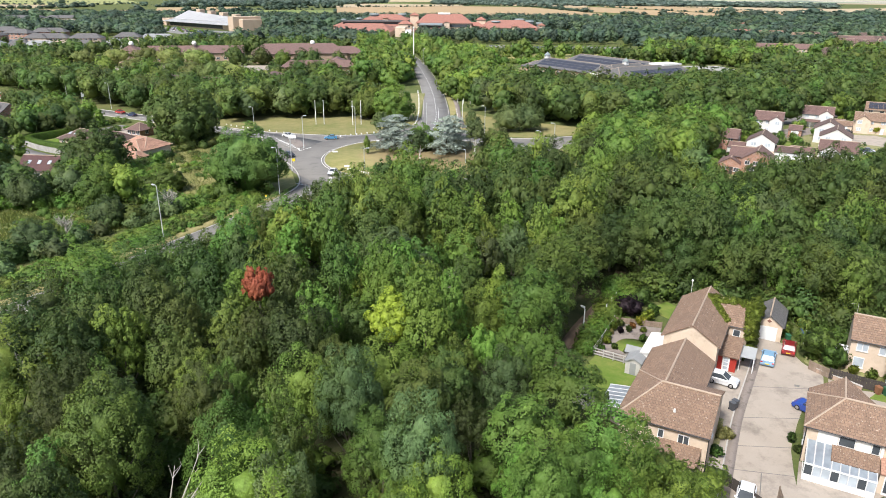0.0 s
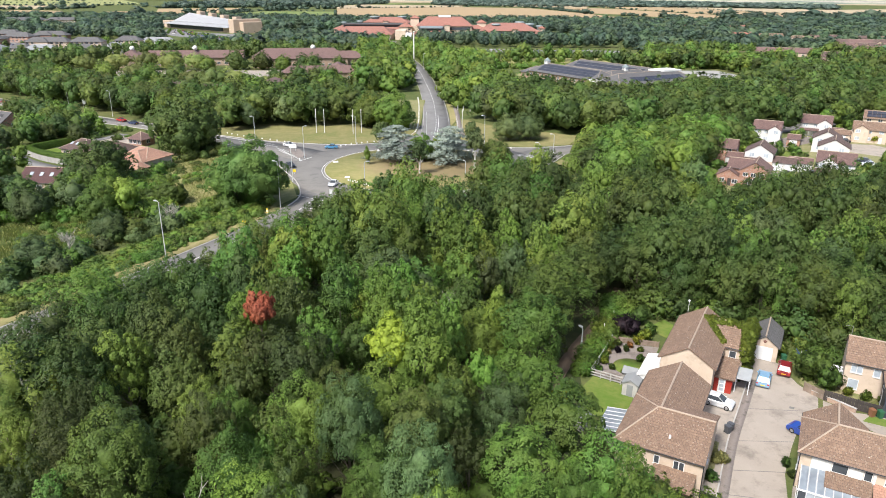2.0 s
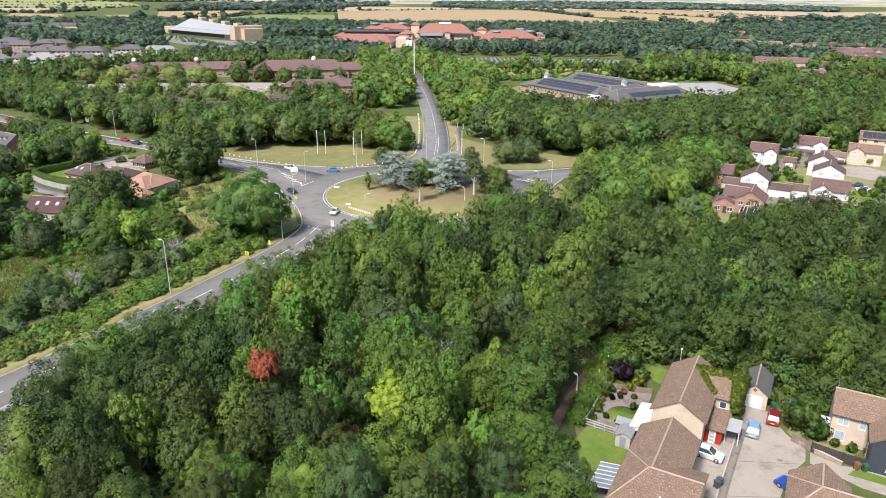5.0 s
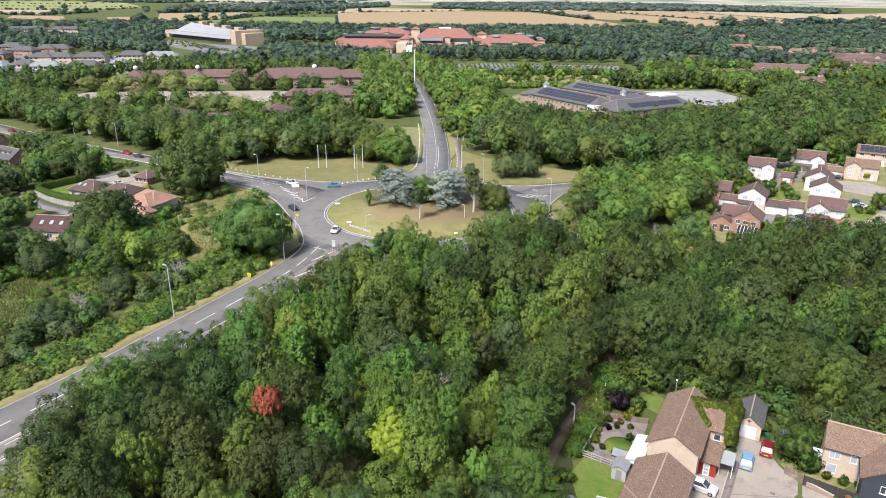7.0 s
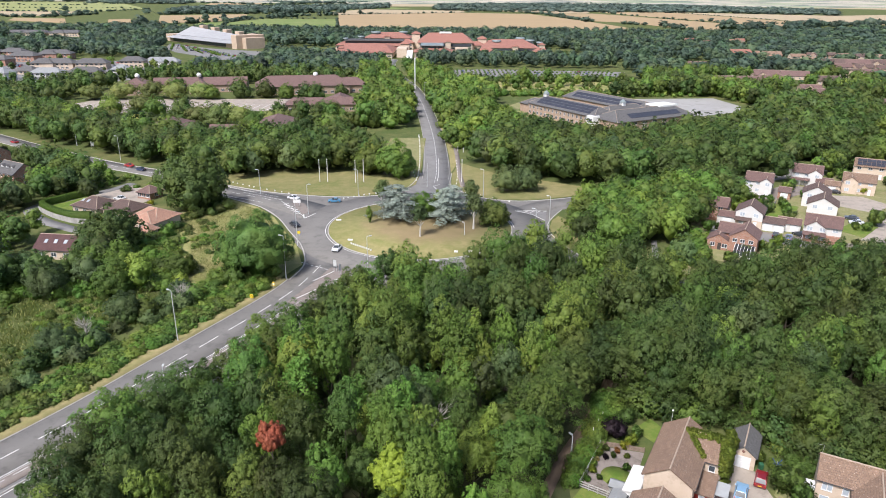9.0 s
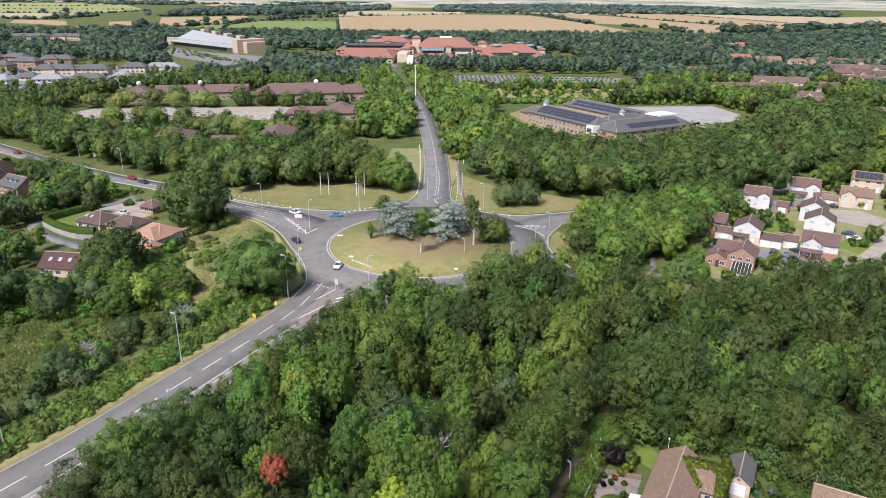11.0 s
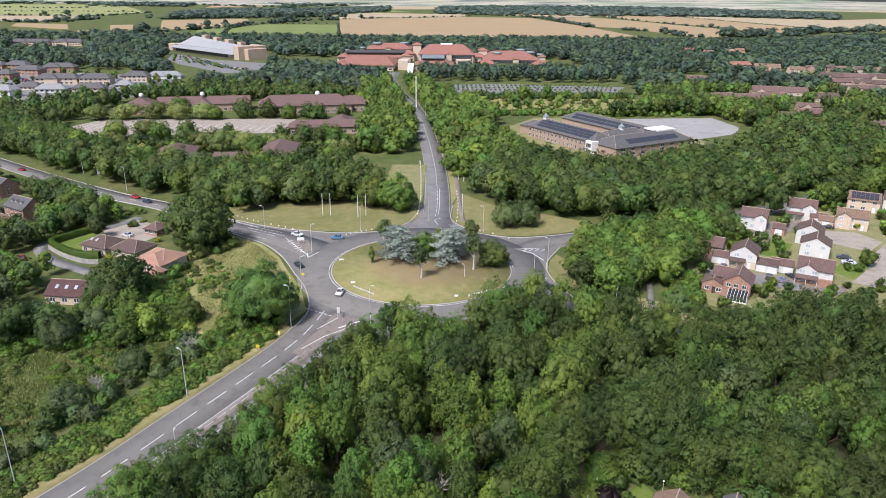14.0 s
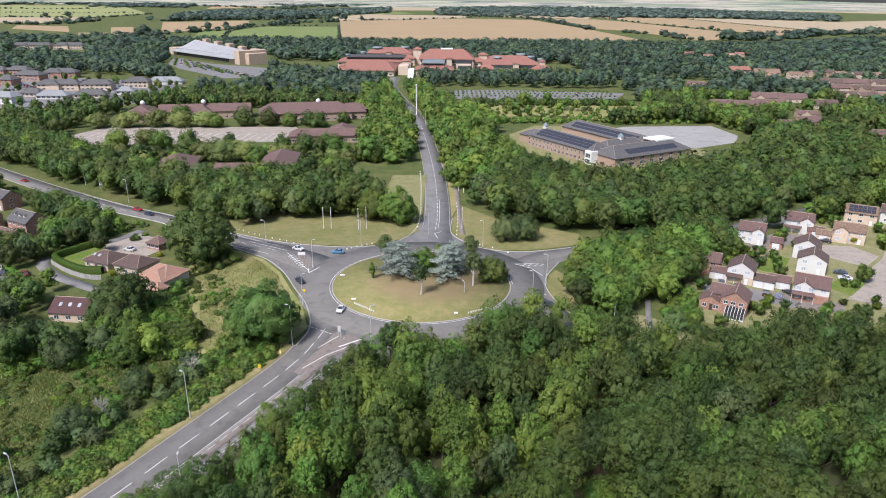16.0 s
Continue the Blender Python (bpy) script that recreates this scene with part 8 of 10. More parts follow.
for _x, _y, _t, _c, _l in ((86.2, 198.6, -20, (0.08, 0.10, 0.14), "dark grey car beside a garage"), (96.6, 190.6, -29, (0.03, 0.035, 0.04), "black car in front of a garage"), (99.6, 188.6, -29, (0.16, 0.2, 0.32), "blue-grey car in front of a garage"), (103.8, 191.2, 20, (0.03, 0.035, 0.04), "black car on a drive"), (105.6, 189.6, -29, (0.6, 0.61, 0.62), "silver car on a drive"), (138.6, 238.2, 60, (0.02, 0.02, 0.025), "black car on the forecourt"), (128.0, 207.6, 60, (0.05, 0.06, 0.09), "dark car on the access road"), (127.0, 203.0, 70, (0.7, 0.71, 0.72), "white van-like car on the access road")):
    car(_x, _y, _t, _c, _l)
for _k, (_x, _y, _r, _h, _leaf, _label) in enumerate([
    (131.5, 201.5, 3.2, 5.0, "leaf_mid", "round green tree beside the access road"),
    (101.8, 200.4, 1.6, 2.6, "leaf_light", "green garden bush beside a house"),
    (96.6, 198.0, 1.3, 2.4, "leaf_mid", "clipped green bush before a house"),
    (107.2, 204.6, 2.6, 4.0, "leaf_dark", "dark green garden tree behind houses"),
    (120.4, 236.6, 2.2, 4.6, "leaf_light", "light green conical garden tree"),
    (148.0, 236.6, 1.3, 3.0, "leaf_yellow", "yellow-green conifer beside a drive"),
    (95.2, 185.2, 1.5, 2.6, "leaf_yellow", "yellow-green garden bush beside a house"),
    (104.0, 226.0, 2.5, 3.6, "leaf_light", "green garden bushes behind a house"),
    (126.0, 232.0, 2.6, 3.6, "leaf_mid", "green garden trees behind houses"),
    (98.0, 224.0, 2.8, 4.0, "leaf_mid", "green garden tree behind a house"),
    (152.0, 258.0, 3.0, 5.0, "leaf_light", "light green garden tree behind a house"),
    (116.0, 183.6, 1.2, 1.8, "leaf_dark", "dark bush beside a house"),
]):
    shrub(_x, _y, _r, _h, _leaf, _label, 600 + _k, leaves=int(180 + 160 * _r), size=0.36)
hedge([(155, 231), (164, 233), (174, 235)], 2.6, 3.0, "leaf_hedge", "tall clipped green hedge", 640)

# villas on the western side
VT = -24.0


def villa(x, y, w, d, roof, wall, label, eave=2.9, ridge=5.2, hip=3.2, turn=VT, skylights=0):
    e = thing("bungalow", pose(x, y, 0, 0, 0, turn), label, "bungalow")
    block(e, -w / 2, w / 2, -d / 2, d / 2, eave, ridge, "x", roof, wall, over=0.5, hip=(hip, hip))
    for k in range(3):
        window(e, "y0", -d / 2, -w / 2 + w * (k + 0.5) / 3, 0.8, 1.5, 1.3, 2)
    window(e, "x1", w / 2, 0, 0.8, 1.4, 1.2, 2)
    for k in range(skylights):
        m = Matrix.Translation((-w / 4 + k * 2.2, -d / 4, (eave + ridge) / 2 + 0.12)) @ Matrix.Rotation(math.atan2(ridge - eave, d / 2), 4, "X")
        part("skylight", boxed(-0.4, 0.4, -0.55, 0.55, 0, 0.1), M["glass_pale"], e, m=m)
    return e


villa(-109.5, 208.5, 10.5, 9.0, "tile_dark", "cream", "bungalow with a dark brown hipped roof and skylights", hip=4.2, skylights=2)
villa(-98.0, 204.0, 10.0, 9.0, "tile_dark", "cream", "cream bungalow with a grey-brown hipped roof", 3.2, 5.4)
villa(-86.0, 195.6, 10.5, 9.5, "tile_pink", "cream", "cream bungalow with a bright pinkish-orange tiled roof", 3.2, 5.6, hip=3.6)
villa(-84.2, 186.2, 3.6, 3.6, "tile_pink", "cream", "small pavilion with a pinkish tiled pyramid roof", 2.3, 3.8, hip=1.79)
villa(-99.6, 225.6, 5.6, 5.6, "tile_maroon", "brick", "small garage with a maroon pyramid roof", 2.4, 4.2, hip=2.79)


_e = [o for o in scene.objects if o.name.startswith("bungalow") and "pinkish-orange" in o.get("label", "")][0]
block(_e, -3.0, 5.6, -6.6, 0.0, 3.2, 5.3, "y", "tile_pink", "cream", over=0.5, hip=(3.0, 0))
window(_e, "y0", -6.6, 1.3, 0.8, 1.8, 1.3, 3)


def lodge():
    e = thing("bungalow", pose(-106.6, 167.6, 0, 0, 0, -6), "long bungalow with a maroon roof and three skylights", "bungalow")
    block(e, 0, 11.4, 0, 8.5, 2.7, 5.4, "x", "tile_wine", "cream")
    for k in range(3):
        m = Matrix.Translation((2.6 + 2.7 * k, 2.2, 4.22)) @ Matrix.Rotation(math.atan2(2.7, 4.25), 4, "X")
        part("skylight", boxed(-0.42, 0.42, -0.6, 0.6, 0, 0.1), M["glass_pale"], e, m=m)
    for k in range(3):
        window(e, "y0", 0, 2.2 + 3.4 * k, 0.8, 1.5, 1.2, 2)


lodge()
plain_house(-161.0, 240.5, -30, 12.0, 8.5, 5.0, 8.0, "brick", "slate", "three-storey brick house with a slate roof and white dormers", axis="x", wins=4, step=0.34)
for _k in range(3):
    _x, _y = -157.6 + 2.6 * _k, 241.0 - 1.5 * _k
    _e = thing("dormer", pose(_x, _y, 5.6, 0, 0, -30), "white-framed dormer window in a slate roof", "dormer")
    block(_e, -0.7, 0.7, -0.4, 2.0, 1.2, 1.8, "y", "slate", "render_white", over=0.1, step=0, ridge_tiles=False, z0=0.2)
    window(_e, "y0", -0.4, 0, 0.3, 0.9, 0.8, 2)
plain_house(-164.0, 230.5, -30, 17.0, 8.0, 2.8, 5.0, "brick", "tile_maroon", "low brick building with a maroon roof", wins=4, storeys=1)
plain_house(-190.0, 272.0, -30, 14.0, 8.0, 5.0, 7.4, "brick", "slate", "brick terrace with a grey slate roof", wins=4)
plain_house(-182.0, 246.0, -30, 14.0, 8.0, 5.0, 7.4, "brick", "tile_maroon", "brick terrace with a maroon roof", wins=4)
ribbon("drive", spline([(-113, 243), (-117, 234), (-124, 224), (-132, 212), (-124, 201), (-110, 192), (-100, 187)]), -2.0, 2.0, 0.03, M["asphalt_old"], label="grey curving drive round the villas", category="driveway")
slab("yard", [(-112, 240), (-102, 233), (-96, 226), (-102, 214), (-116, 220), (-120, 230)], 0.026, M["concrete"], "pale yard behind the bungalows", "yard")
slab("lawn", [(-128, 213), (-121, 226), (-113, 216), (-107, 205), (-112, 203)], 0.05, M["lawn"], "bright green villa lawn", "lawn")
hedge([(-108, 201.4), (-114, 201.6), (-122, 206), (-129, 212.6), (-126, 220), (-119.5, 229.5)], 1.9, 2.3, "leaf_hedge", "clipped bright green hedge round the lawn", 650)
post_fence([(-128, 208.5), (-120, 201.8), (-111, 196.6), (-106, 196.0)], 1.7, "pale grey panel fence along the drive", "timber_grey", solid=True, gap=2.2)
slab("parking_yard", [(-175, 206), (-128, 196), (-118, 180), (-140, 178), (-175, 190)], 0.03, M["asphalt_old"], "grey parking yard among trees", "yard")
hedge([(-140, 204), (-133, 198), (-126, 192)], 1.6, 1.5, "leaf_hedge", "clipped green hedge beside the drive", 651)
for _x, _y, _t, _c, _l in ((-108.4, 222.0, 70, (0.62, 0.63, 0.64), "silver car in the yard"), (-103.6, 228.6, 20, (0.03, 0.06, 0.2), "dark blue car beside the garage"), (-140.6, 240.4, 60, (0.04, 0.05, 0.09), "dark car among trees"), (-131.4, 199.4, 30, (0.3, 0.03, 0.06), "dark red car on the parking yard"), (-138.6, 200.0, 20, (0.06, 0.07, 0.12), "dark blue car on the parking yard"), (-141.8, 203.6, 20, (0.6, 0.6, 0.6), "pale car on the parking yard"), (-170.0, 262.0, 60, (0.5, 0.5, 0.5), "grey car beside a house")):
    car(_x, _y, _t, _c, _l)
shrub(-103.8, 199.6, 1.6, 2.2, "leaf_yellow", "round yellow-green bush at the hedge's end", 660, size=0.3)
shrub(-96.0, 216.6, 1.2, 1.6, "leaf_yellow", "yellow-green bush beside the bungalow", 661, size=0.3)


# the brown-roofed offices
def office(x, y, turn, blocks, label, roof="tile_maroon", wall="brick_buff", name="office_building", step=0):
    e = thing(name, pose(x, y, 0, 0, 0, turn), label, "office building")
    for x0, x1, y0, y1, eave, ridge, axis, hip in blocks:
        block(e, x0, x1, y0, y1, eave, ridge, axis, roof, wall, over=0.8, hip=hip, step=step, ridge_tiles=False)
        n = int((x1 - x0) / 4.5)
        for s in range(max(1, int(eave / 3.2))):
            for k in range(n):
                window(e, "y0", y0, x0 + (x1 - x0) * (k + 0.5) / n, 0.9 + 3.0 * s, 2.2, 1.4, 2, lite=True)
    return e


big = office(-216, 463, 12, [(0, 20, 0, 22, 5.5, 10.5, "y", (7, 7)), (20, 82, 8, 24, 5.5, 9.5, "x", (0, 0)), (44, 56, 2, 24, 5.5, 9.5, "y", (5, 5))], "long two-storey office with maroon tiled roofs")
for _x, _y in ((10, 14), (50, 14)):
    _bm = bmesh.new()
    bmesh.ops.create_uvsphere(_bm, u_segments=14, v_segments=8, radius=1.6, matrix=Matrix.Translation((_x, _y, 11.2)))
    part("roof_dome", _bm, M["white"], big)
big = office(-126, 468, 14, [(0, 62, 0, 26, 6.0, 11.5, "x", (8, 8)), (30, 72, 4, 20, 5.5, 9.5, "x", (0, 5)), (58, 74, 14, 34, 5.5, 8.5, "x", (4, 4))], "large two-storey office with maroon tiled roofs")
_bm = bmesh.new()
bmesh.ops.create_uvsphere(_bm, u_segments=14, v_segments=8, radius=1.7, matrix=Matrix.Translation((40, 13, 12.0)))
part("roof_dome", _bm, M["white"], big)
office(-92, 402, 8, [(0, 40, 0, 13, 4.5, 7.5, "x", (4, 0)), (24, 38, 2, 26, 5.0, 8.5, "y", (6, 6))], "low office with maroon tiled roofs and a glazed gable")
office(-139, 322, 10, [(0, 17, 0, 22, 4.5, 8.0, "y", (7, 7))], "low office pavilion with a maroon hipped roof")
office(-108, 312, 4, [(0, 38, 0, 13, 5.0, 8.0, "x", (0, 0)), (18, 34, 6, 44, 4.5, 7.5, "y", (0, 5))], "long office wing with a maroon roof and white gable")
slab("office_car_park", [(-235, 402), (-200, 392), (-96, 408), (-92, 440), (-100, 456), (-222, 446)], 0.04, M["concrete"], "pale grey office car park with marked bays", "car park")
for _k in range(26):
    _x = -226 + 4.9 * _k
    ribbon("bay_line", np.array([(_x, 430.0 + 0.1 * _k), (_x - 1.0, 418.0 + 0.1 * _k), (_x - 2.0, 406.5 + 0.1 * _k)]), -0.1, 0.1, 0.046, M["line"], label="white painted parking bay line", category="road marking", depth=0.006)
for _k, (_x, _y, _leaf, _s) in enumerate([(-206, 448, "leaf_willow", 1.0), (-190, 452, "leaf_willow", 1.05), (-174, 450, "leaf_willow", 1.0), (-158, 452, "leaf_willow", 0.95), (-150, 450, "leaf_light", 0.8), (-134, 458, "leaf_dark", 1.1), (-118, 460, "leaf_dark", 1.0), (-104, 458, "leaf_light", 0.85), (-92, 462, "leaf_dark", 0.85), (-84, 456, "leaf_dark", 0.9), (-224, 444, "leaf_willow", 0.9), (-182, 476, "leaf_light", 1.0), (-70, 470, "leaf_dark", 0.7), (-127, 357, "leaf_willow", 1.0), (-117, 355, "leaf_willow", 1.1), (-107, 357, "leaf_willow", 1.0), (-146, 388, "leaf_dark", 0.95), (-126, 398, "leaf_dark", 0.6), (-172, 394, "leaf_willow", 0.9), (-92, 384, "leaf_dark", 0.8), (-80, 386, "leaf_dark", 0.85), (-68, 390, "leaf_mid", 0.8), (-160, 384, "leaf_mid", 0.95), (-185, 384, "leaf_mid", 1.0), (-98, 352, "leaf_mid", 0.8)]):
    if ("park", _leaf) not in TREES:
        tree_model(("park", _leaf), "park", _leaf, 1500, 0.62, 900 + _k, fill=0.78, tufts=14)
    plant(("park", _leaf), _x, _y, _s * 1.2, _k, {"leaf_willow": "round pale yellow-green willow beside the car park", "leaf_light": "light green tree beside the office", "leaf_dark": "dark green tree beside the office", "leaf_mid": "green tree beside the office"}[_leaf], group="trees of the office park", wide=1.22 if _leaf == "leaf_willow" else 1.0)



# school with slate roofs and solar panels
def school():
    t = -59.5
    e = thing("school", pose(48.0, 405.0, 0, 0, 0, t), "two-storey buff brick school with slate roofs and solar panels", "school")
    block(e, 0, 56, 0, 16, 6.6, 10.6, "x", "slate", "brick_buff", over=0.6, hip=(6, 6), step=0)
    block(e, -12, 5, 3, 17, 4.8, 7.8, "x", "slate", "brick_buff", over=0.5, hip=(5, 0), step=0)
    block(e, -14, 54, 37, 52, 6.2, 10.2, "x", "slate", "brick_buff", over=0.6, hip=(6, 6), step=0)
    block(e, 40, 56, 12, 42, 5.8, 9.8, "y", "slate", "brick_buff", over=0.6, hip=(5, 5), step=0)
    block(e, 51, 70, 3, 58, 5.6, 9.8, "y", "slate", "brick_buff", over=0.6, hip=(7, 7), step=0)
    for s in range(2):
        for k in range(15):
            window(e, "y0", 0, 2.0 + 3.4 * k, 0.9 + 2.9 * s, 1.5, 1.7, 2, lite=True)
    for k in range(7):
        window(e, "x1", 70, 8 + 7 * k, 1.0, 3.0, 1.8, 2)
        window(e, "x1", 70, 8 + 7 * k, 3.6, 3.0, 1.4, 2)
    part("entrance_bay", boxed(52, 57, -1.6, 3.2, -0.1, 7.0, 0.1), M["white"], e)
    window(e, "y0", -1.6, 54.5, 0.6, 3.6, 2.2, 3)
    window(e, "y0", -1.6, 54.5, 3.6, 3.6, 2.2, 3)
    for i in range(15):
        for j in range(3):
            m = Matrix.Translation((6.0 + 3.0 * i, 1.2 + 2.0 * j, 7.28 + 1.0 * j)) @ Matrix.Rotation(math.atan2(4.0, 8.0), 4, "X")
            part("solar_panel", boxed(0, 2.85, 0, 1.95, 0.03, 0.1), M["solar"], e, m=m)
    for i in range(17):
        for j in range(2):
            m = Matrix.Translation((-7 + 3.2 * i, 38.2 + 2.4 * j, 6.9 + 1.28 * j)) @ Matrix.Rotation(math.atan2(4.0, 7.5), 4, "X")
            part("solar_panel", boxed(0, 3.05, 0, 2.3, 0.03, 0.1), M["solar"], e, m=m)
    for i in range(12):
        m = Matrix.Translation((68.2, 14 + 3.0 * i, 6.5)) @ Matrix.Rotation(math.atan2(4.2, 9.5), 4, "Y")
        part("solar_panel", boxed(-4.0, 0, 0, 2.85, 0.1, 0.17), M["solar"], e, m=m)
    for x, y, z in ((48, 27, 9.4), (6, 8, 10.2)):
        cu = part("cupola", boxed(x - 1.2, x + 1.2, y - 1.2, y + 1.2, z - 0.6, z + 1.8, 0.1), M["white"], e)
        bm = bmesh.new()
        bmesh.ops.create_cone(bm, cap_ends=True, segments=8, radius1=1.9, radius2=0.05, depth=1.8, matrix=Matrix.Translation((x, y, z + 2.7)))
        part("cupola_roof", bm, M["teal_roof"], cu)
    part("flat_roof", boxed(52, 62, 40, 54, 9.4, 10.2), M["white"], e)


school()
slab("school_yard", [(112, 462), (120, 468), (181, 475), (186, 440), (176, 418), (146, 400), (128, 410)], 0.04, M["court"], "pale grey school yard and ball court", "yard")
slab("school_lawn", [(30, 420), (36, 398), (66, 346), (84, 340), (140, 364), (150, 398), (128, 408), (108, 462), (60, 470)], 0.03, M["lawn_rough"], "mown grass round the school", "lawn")
wood("scrub", [(112, 474), (186, 482), (194, 440), (212, 452), (206, 512), (150, 512)], 5.0, "far", 96, [("leaf_mid", 2, ("bushy", "broad")), ("leaf_light", 2, ("bushy",)), ("leaf_dark", 1, ("broad",))], (0.7, 1.0), "green trees and bushes round the school yard", free=True)
wood("scrub", [(20, 492), (140, 500), (150, 555), (15, 555)], 9.0, "far", 93, [("leaf_light", 2, ("bushy",)), ("leaf_bramble", 2, ("bushy",)), ("leaf_mid", 1, ("broad",))], (0.5, 1.0), "scattered bushes on dry scrub land", free=True)
wood("scrub", [(29, 428), (28, 386), (38, 350), (57, 318), (84, 310), (112, 326), (138, 346), (132, 356), (104, 338), (80, 326), (60, 345), (44, 372), (36, 428)], 5.0, "far", 97, [("leaf_mid", 2, ("bushy",)), ("leaf_light", 2, ("bushy",)), ("leaf_dark", 1, ("bushy",))], (0.8, 1.25), "green bushes round the school lawn", free=True)
slab("scrub_field", [(20, 490), (140, 495), (155, 560), (10, 560)], 0.05, M["meadow"], "dry yellow scrub field behind the school", "field")
slab("staff_car_park", [(-24, 618), (18, 583), (145, 592), (160, 636), (41, 652), (-10, 640)], 0.05, M["asphalt_old"], "grey staff car park between rows of trees", "car park")
for _r in range(3):
    _y = 606 + 15 * _r
    _p = [("bushy", _x, _y + 0.04 * _x, 0.42, _x) for _x in range(-6, 150, 4)]
    wood_stuff("hedgerow", _p, "far", M["leaf_hedge"], "low green hedge between parking rows", "hedge")
for _k in range(34):
    _c = [(0.6, 0.6, 0.62), (0.05, 0.05, 0.06), (0.35, 0.03, 0.03), (0.1, 0.15, 0.3), (0.75, 0.75, 0.75)][_k % 5]
    if rng.random() < 0.4:
        car(2 + 4.3 * _k, 617 + 15 * (_k % 2) + rng.uniform(-0.4, 0.4), 4, _c, "parked car in the staff car park", group="cars in the staff car park", z=0.06, lite=True)


# the large red-roofed offices
def head_office():
    e = thing("office_building", pose(0, 0, 0), "large cream office complex with stepped red tiled roofs", "office building")

    def wing(x0, x1, y0, y1, eave, ridge, axis="x", inset=None, roof="tile_red"):
        h = inset if inset is not None else min(x1 - x0, y1 - y0) * 0.45
        block(e, x0, x1, y0, y1, eave, ridge, axis, roof, "cream", over=1.4, hip=(h, h), step=0, ridge_tiles=False)
        n = max(2, int((x1 - x0) / 6))
        for s in range(max(1, int(eave / 4))):
            for k in range(n):
                window(e, "y0", y0, x0 + (x1 - x0) * (k + 0.5) / n, 1.2 + 3.6 * s, 3.4, 1.7, 2, lite=True)

    wing(-118, -57, 752, 822, 6.0, 12.5, "x", 10)
    wing(-127, -47, 824, 872, 8.0, 11.5, "x", 8)
    part("flat_roof", boxed(-119, -50, 834, 866, 11.9, 13.0, 0.2), M["slate"], e)
    part("clerestory", boxed(-117, -52, 836, 864, 9.0, 11.88), M["glass"], e)
    wing(-100, -45, 884, 932, 13.0, 18.5, "x", 12)
    wing(-34, 6, 762, 800, 6.0, 9.5, "x", 8)
    part("flat_roof", boxed(-28, -3, 776, 814, 11.2, 12.3, 0.2), M["teal_roof"], e)
    part("clerestory", boxed(-26, -5, 778, 812, 7.0, 11.18), M["glass"], e)
    wing(-32, 30, 824, 886, 12.0, 21.0, "x", 11)
    wing(41, 104, 806, 884, 8.0, 15.0, "x", 14)
    wing(34, 54, 790, 805, 5.0, 8.5, "x", 6)
    wing(96, 116, 792, 808, 5.0, 8.5, "x", 6)
    wing(-60, -40, 868, 884, 9.0, 12.5, "x", 6)
    wing(24, 44, 830, 850, 9.0, 12.5, "x", 6)
    part("window_band", boxed(-30, 28, 823.2, 823.9, 7.6, 10.6), M["glass"], e)
    part("window_band", boxed(44, 101, 805.2, 805.9, 4.6, 6.8), M["glass"], e)
    part("entrance_porch", boxed(10, 27, 812, 823, -0.2, 7.0, 0.2), M["cream"], e)
    part("porch_opening", boxed(12, 25, 811.5, 811.95, 0.2, 5.4), M["glass"], e)
    for x, y, z, w in ((42, 850, 14, 5), (-37, 880, 17.5, 5), (-113, 768, 8, 2.6), (-66, 772, 8, 2.6), (-72, 880, 14, 3), (2, 818, 12.5, 3), (77, 802, 9, 3), (110, 830, 9, 3.4), (-46, 800, 11.0, 5)):
        part("stair_tower", boxed(x - w, x + w, y - w, y + w, -0.2, z + 1.0), M["cream"], e)
        bm = bmesh.new()
        c = [(x - w - 1, y - w - 1, z + 1), (x + w + 1, y - w - 1, z + 1), (x + w + 1, y + w + 1, z + 1), (x - w - 1, y + w + 1, z + 1)]
        for k in range(4):
            slope(bm, c[k], c[(k + 1) % 4], (x, y, z + 1.6 + 0.55 * w), (x, y, z + 1.6 + 0.55 * w), step=0)
        part("tower_roof", finish_roof(bm), M["tile_red"], e)
    for x, y, z, w in ((-88, 902, 17.5, 6.5), (-54, 910, 17.5, 6), (-104, 884, 13, 4), (-118, 846, 13, 3), (58, 832, 12.5, 5.5), (88, 862, 14, 6), (98, 846, 12.5, 5.5), (108, 834, 11, 4)):
        bm = bmesh.new()
        bmesh.ops.create_cone(bm, cap_ends=True, segments=16, radius1=w, radius2=w * 0.85, depth=1.2, matrix=Matrix.Translation((x, y, z + 1.4)))
        bmesh.ops.create_cone(bm, cap_ends=True, segments=16, radius1=w * 0.72, radius2=w * 0.72, depth=4.0, matrix=Matrix.Translation((x, y, z - 1.0)))
        part("roof_lantern", bm, M["teal_roof"], e)
    part("entrance_wall", boxed(-53, -42, 764, 792, -0.2, 9.5, 0.2), M["cream"], e)
    bm = bmesh.new()
    v = [bm.verts.new(p) for p in ((-41.5, 735, 0), (-35.5, 735, 0), (-35.5, 764, 0), (-41.5, 764, 0), (-41.5, 735, 1.2), (-35.5, 735, 1.2), (-35.5, 764, 7.5), (-41.5, 764, 7.5))]
    for f in ((3, 2, 1, 0), (4, 5, 6, 7), (0, 1, 5, 4), (1, 2, 6, 5), (2, 3, 7, 6), (3, 0, 4, 7)):
        bm.faces.new([v[k] for k in f])
    part("entrance_ramp", bm, M["white"], e)
    bm = bmesh.new()
    tube(bm, [(-8, 852, 21.1), (6, 852, 21.1)], (1.3, 1.3), 10)
    part("roof_light", bm, M["white"], e)


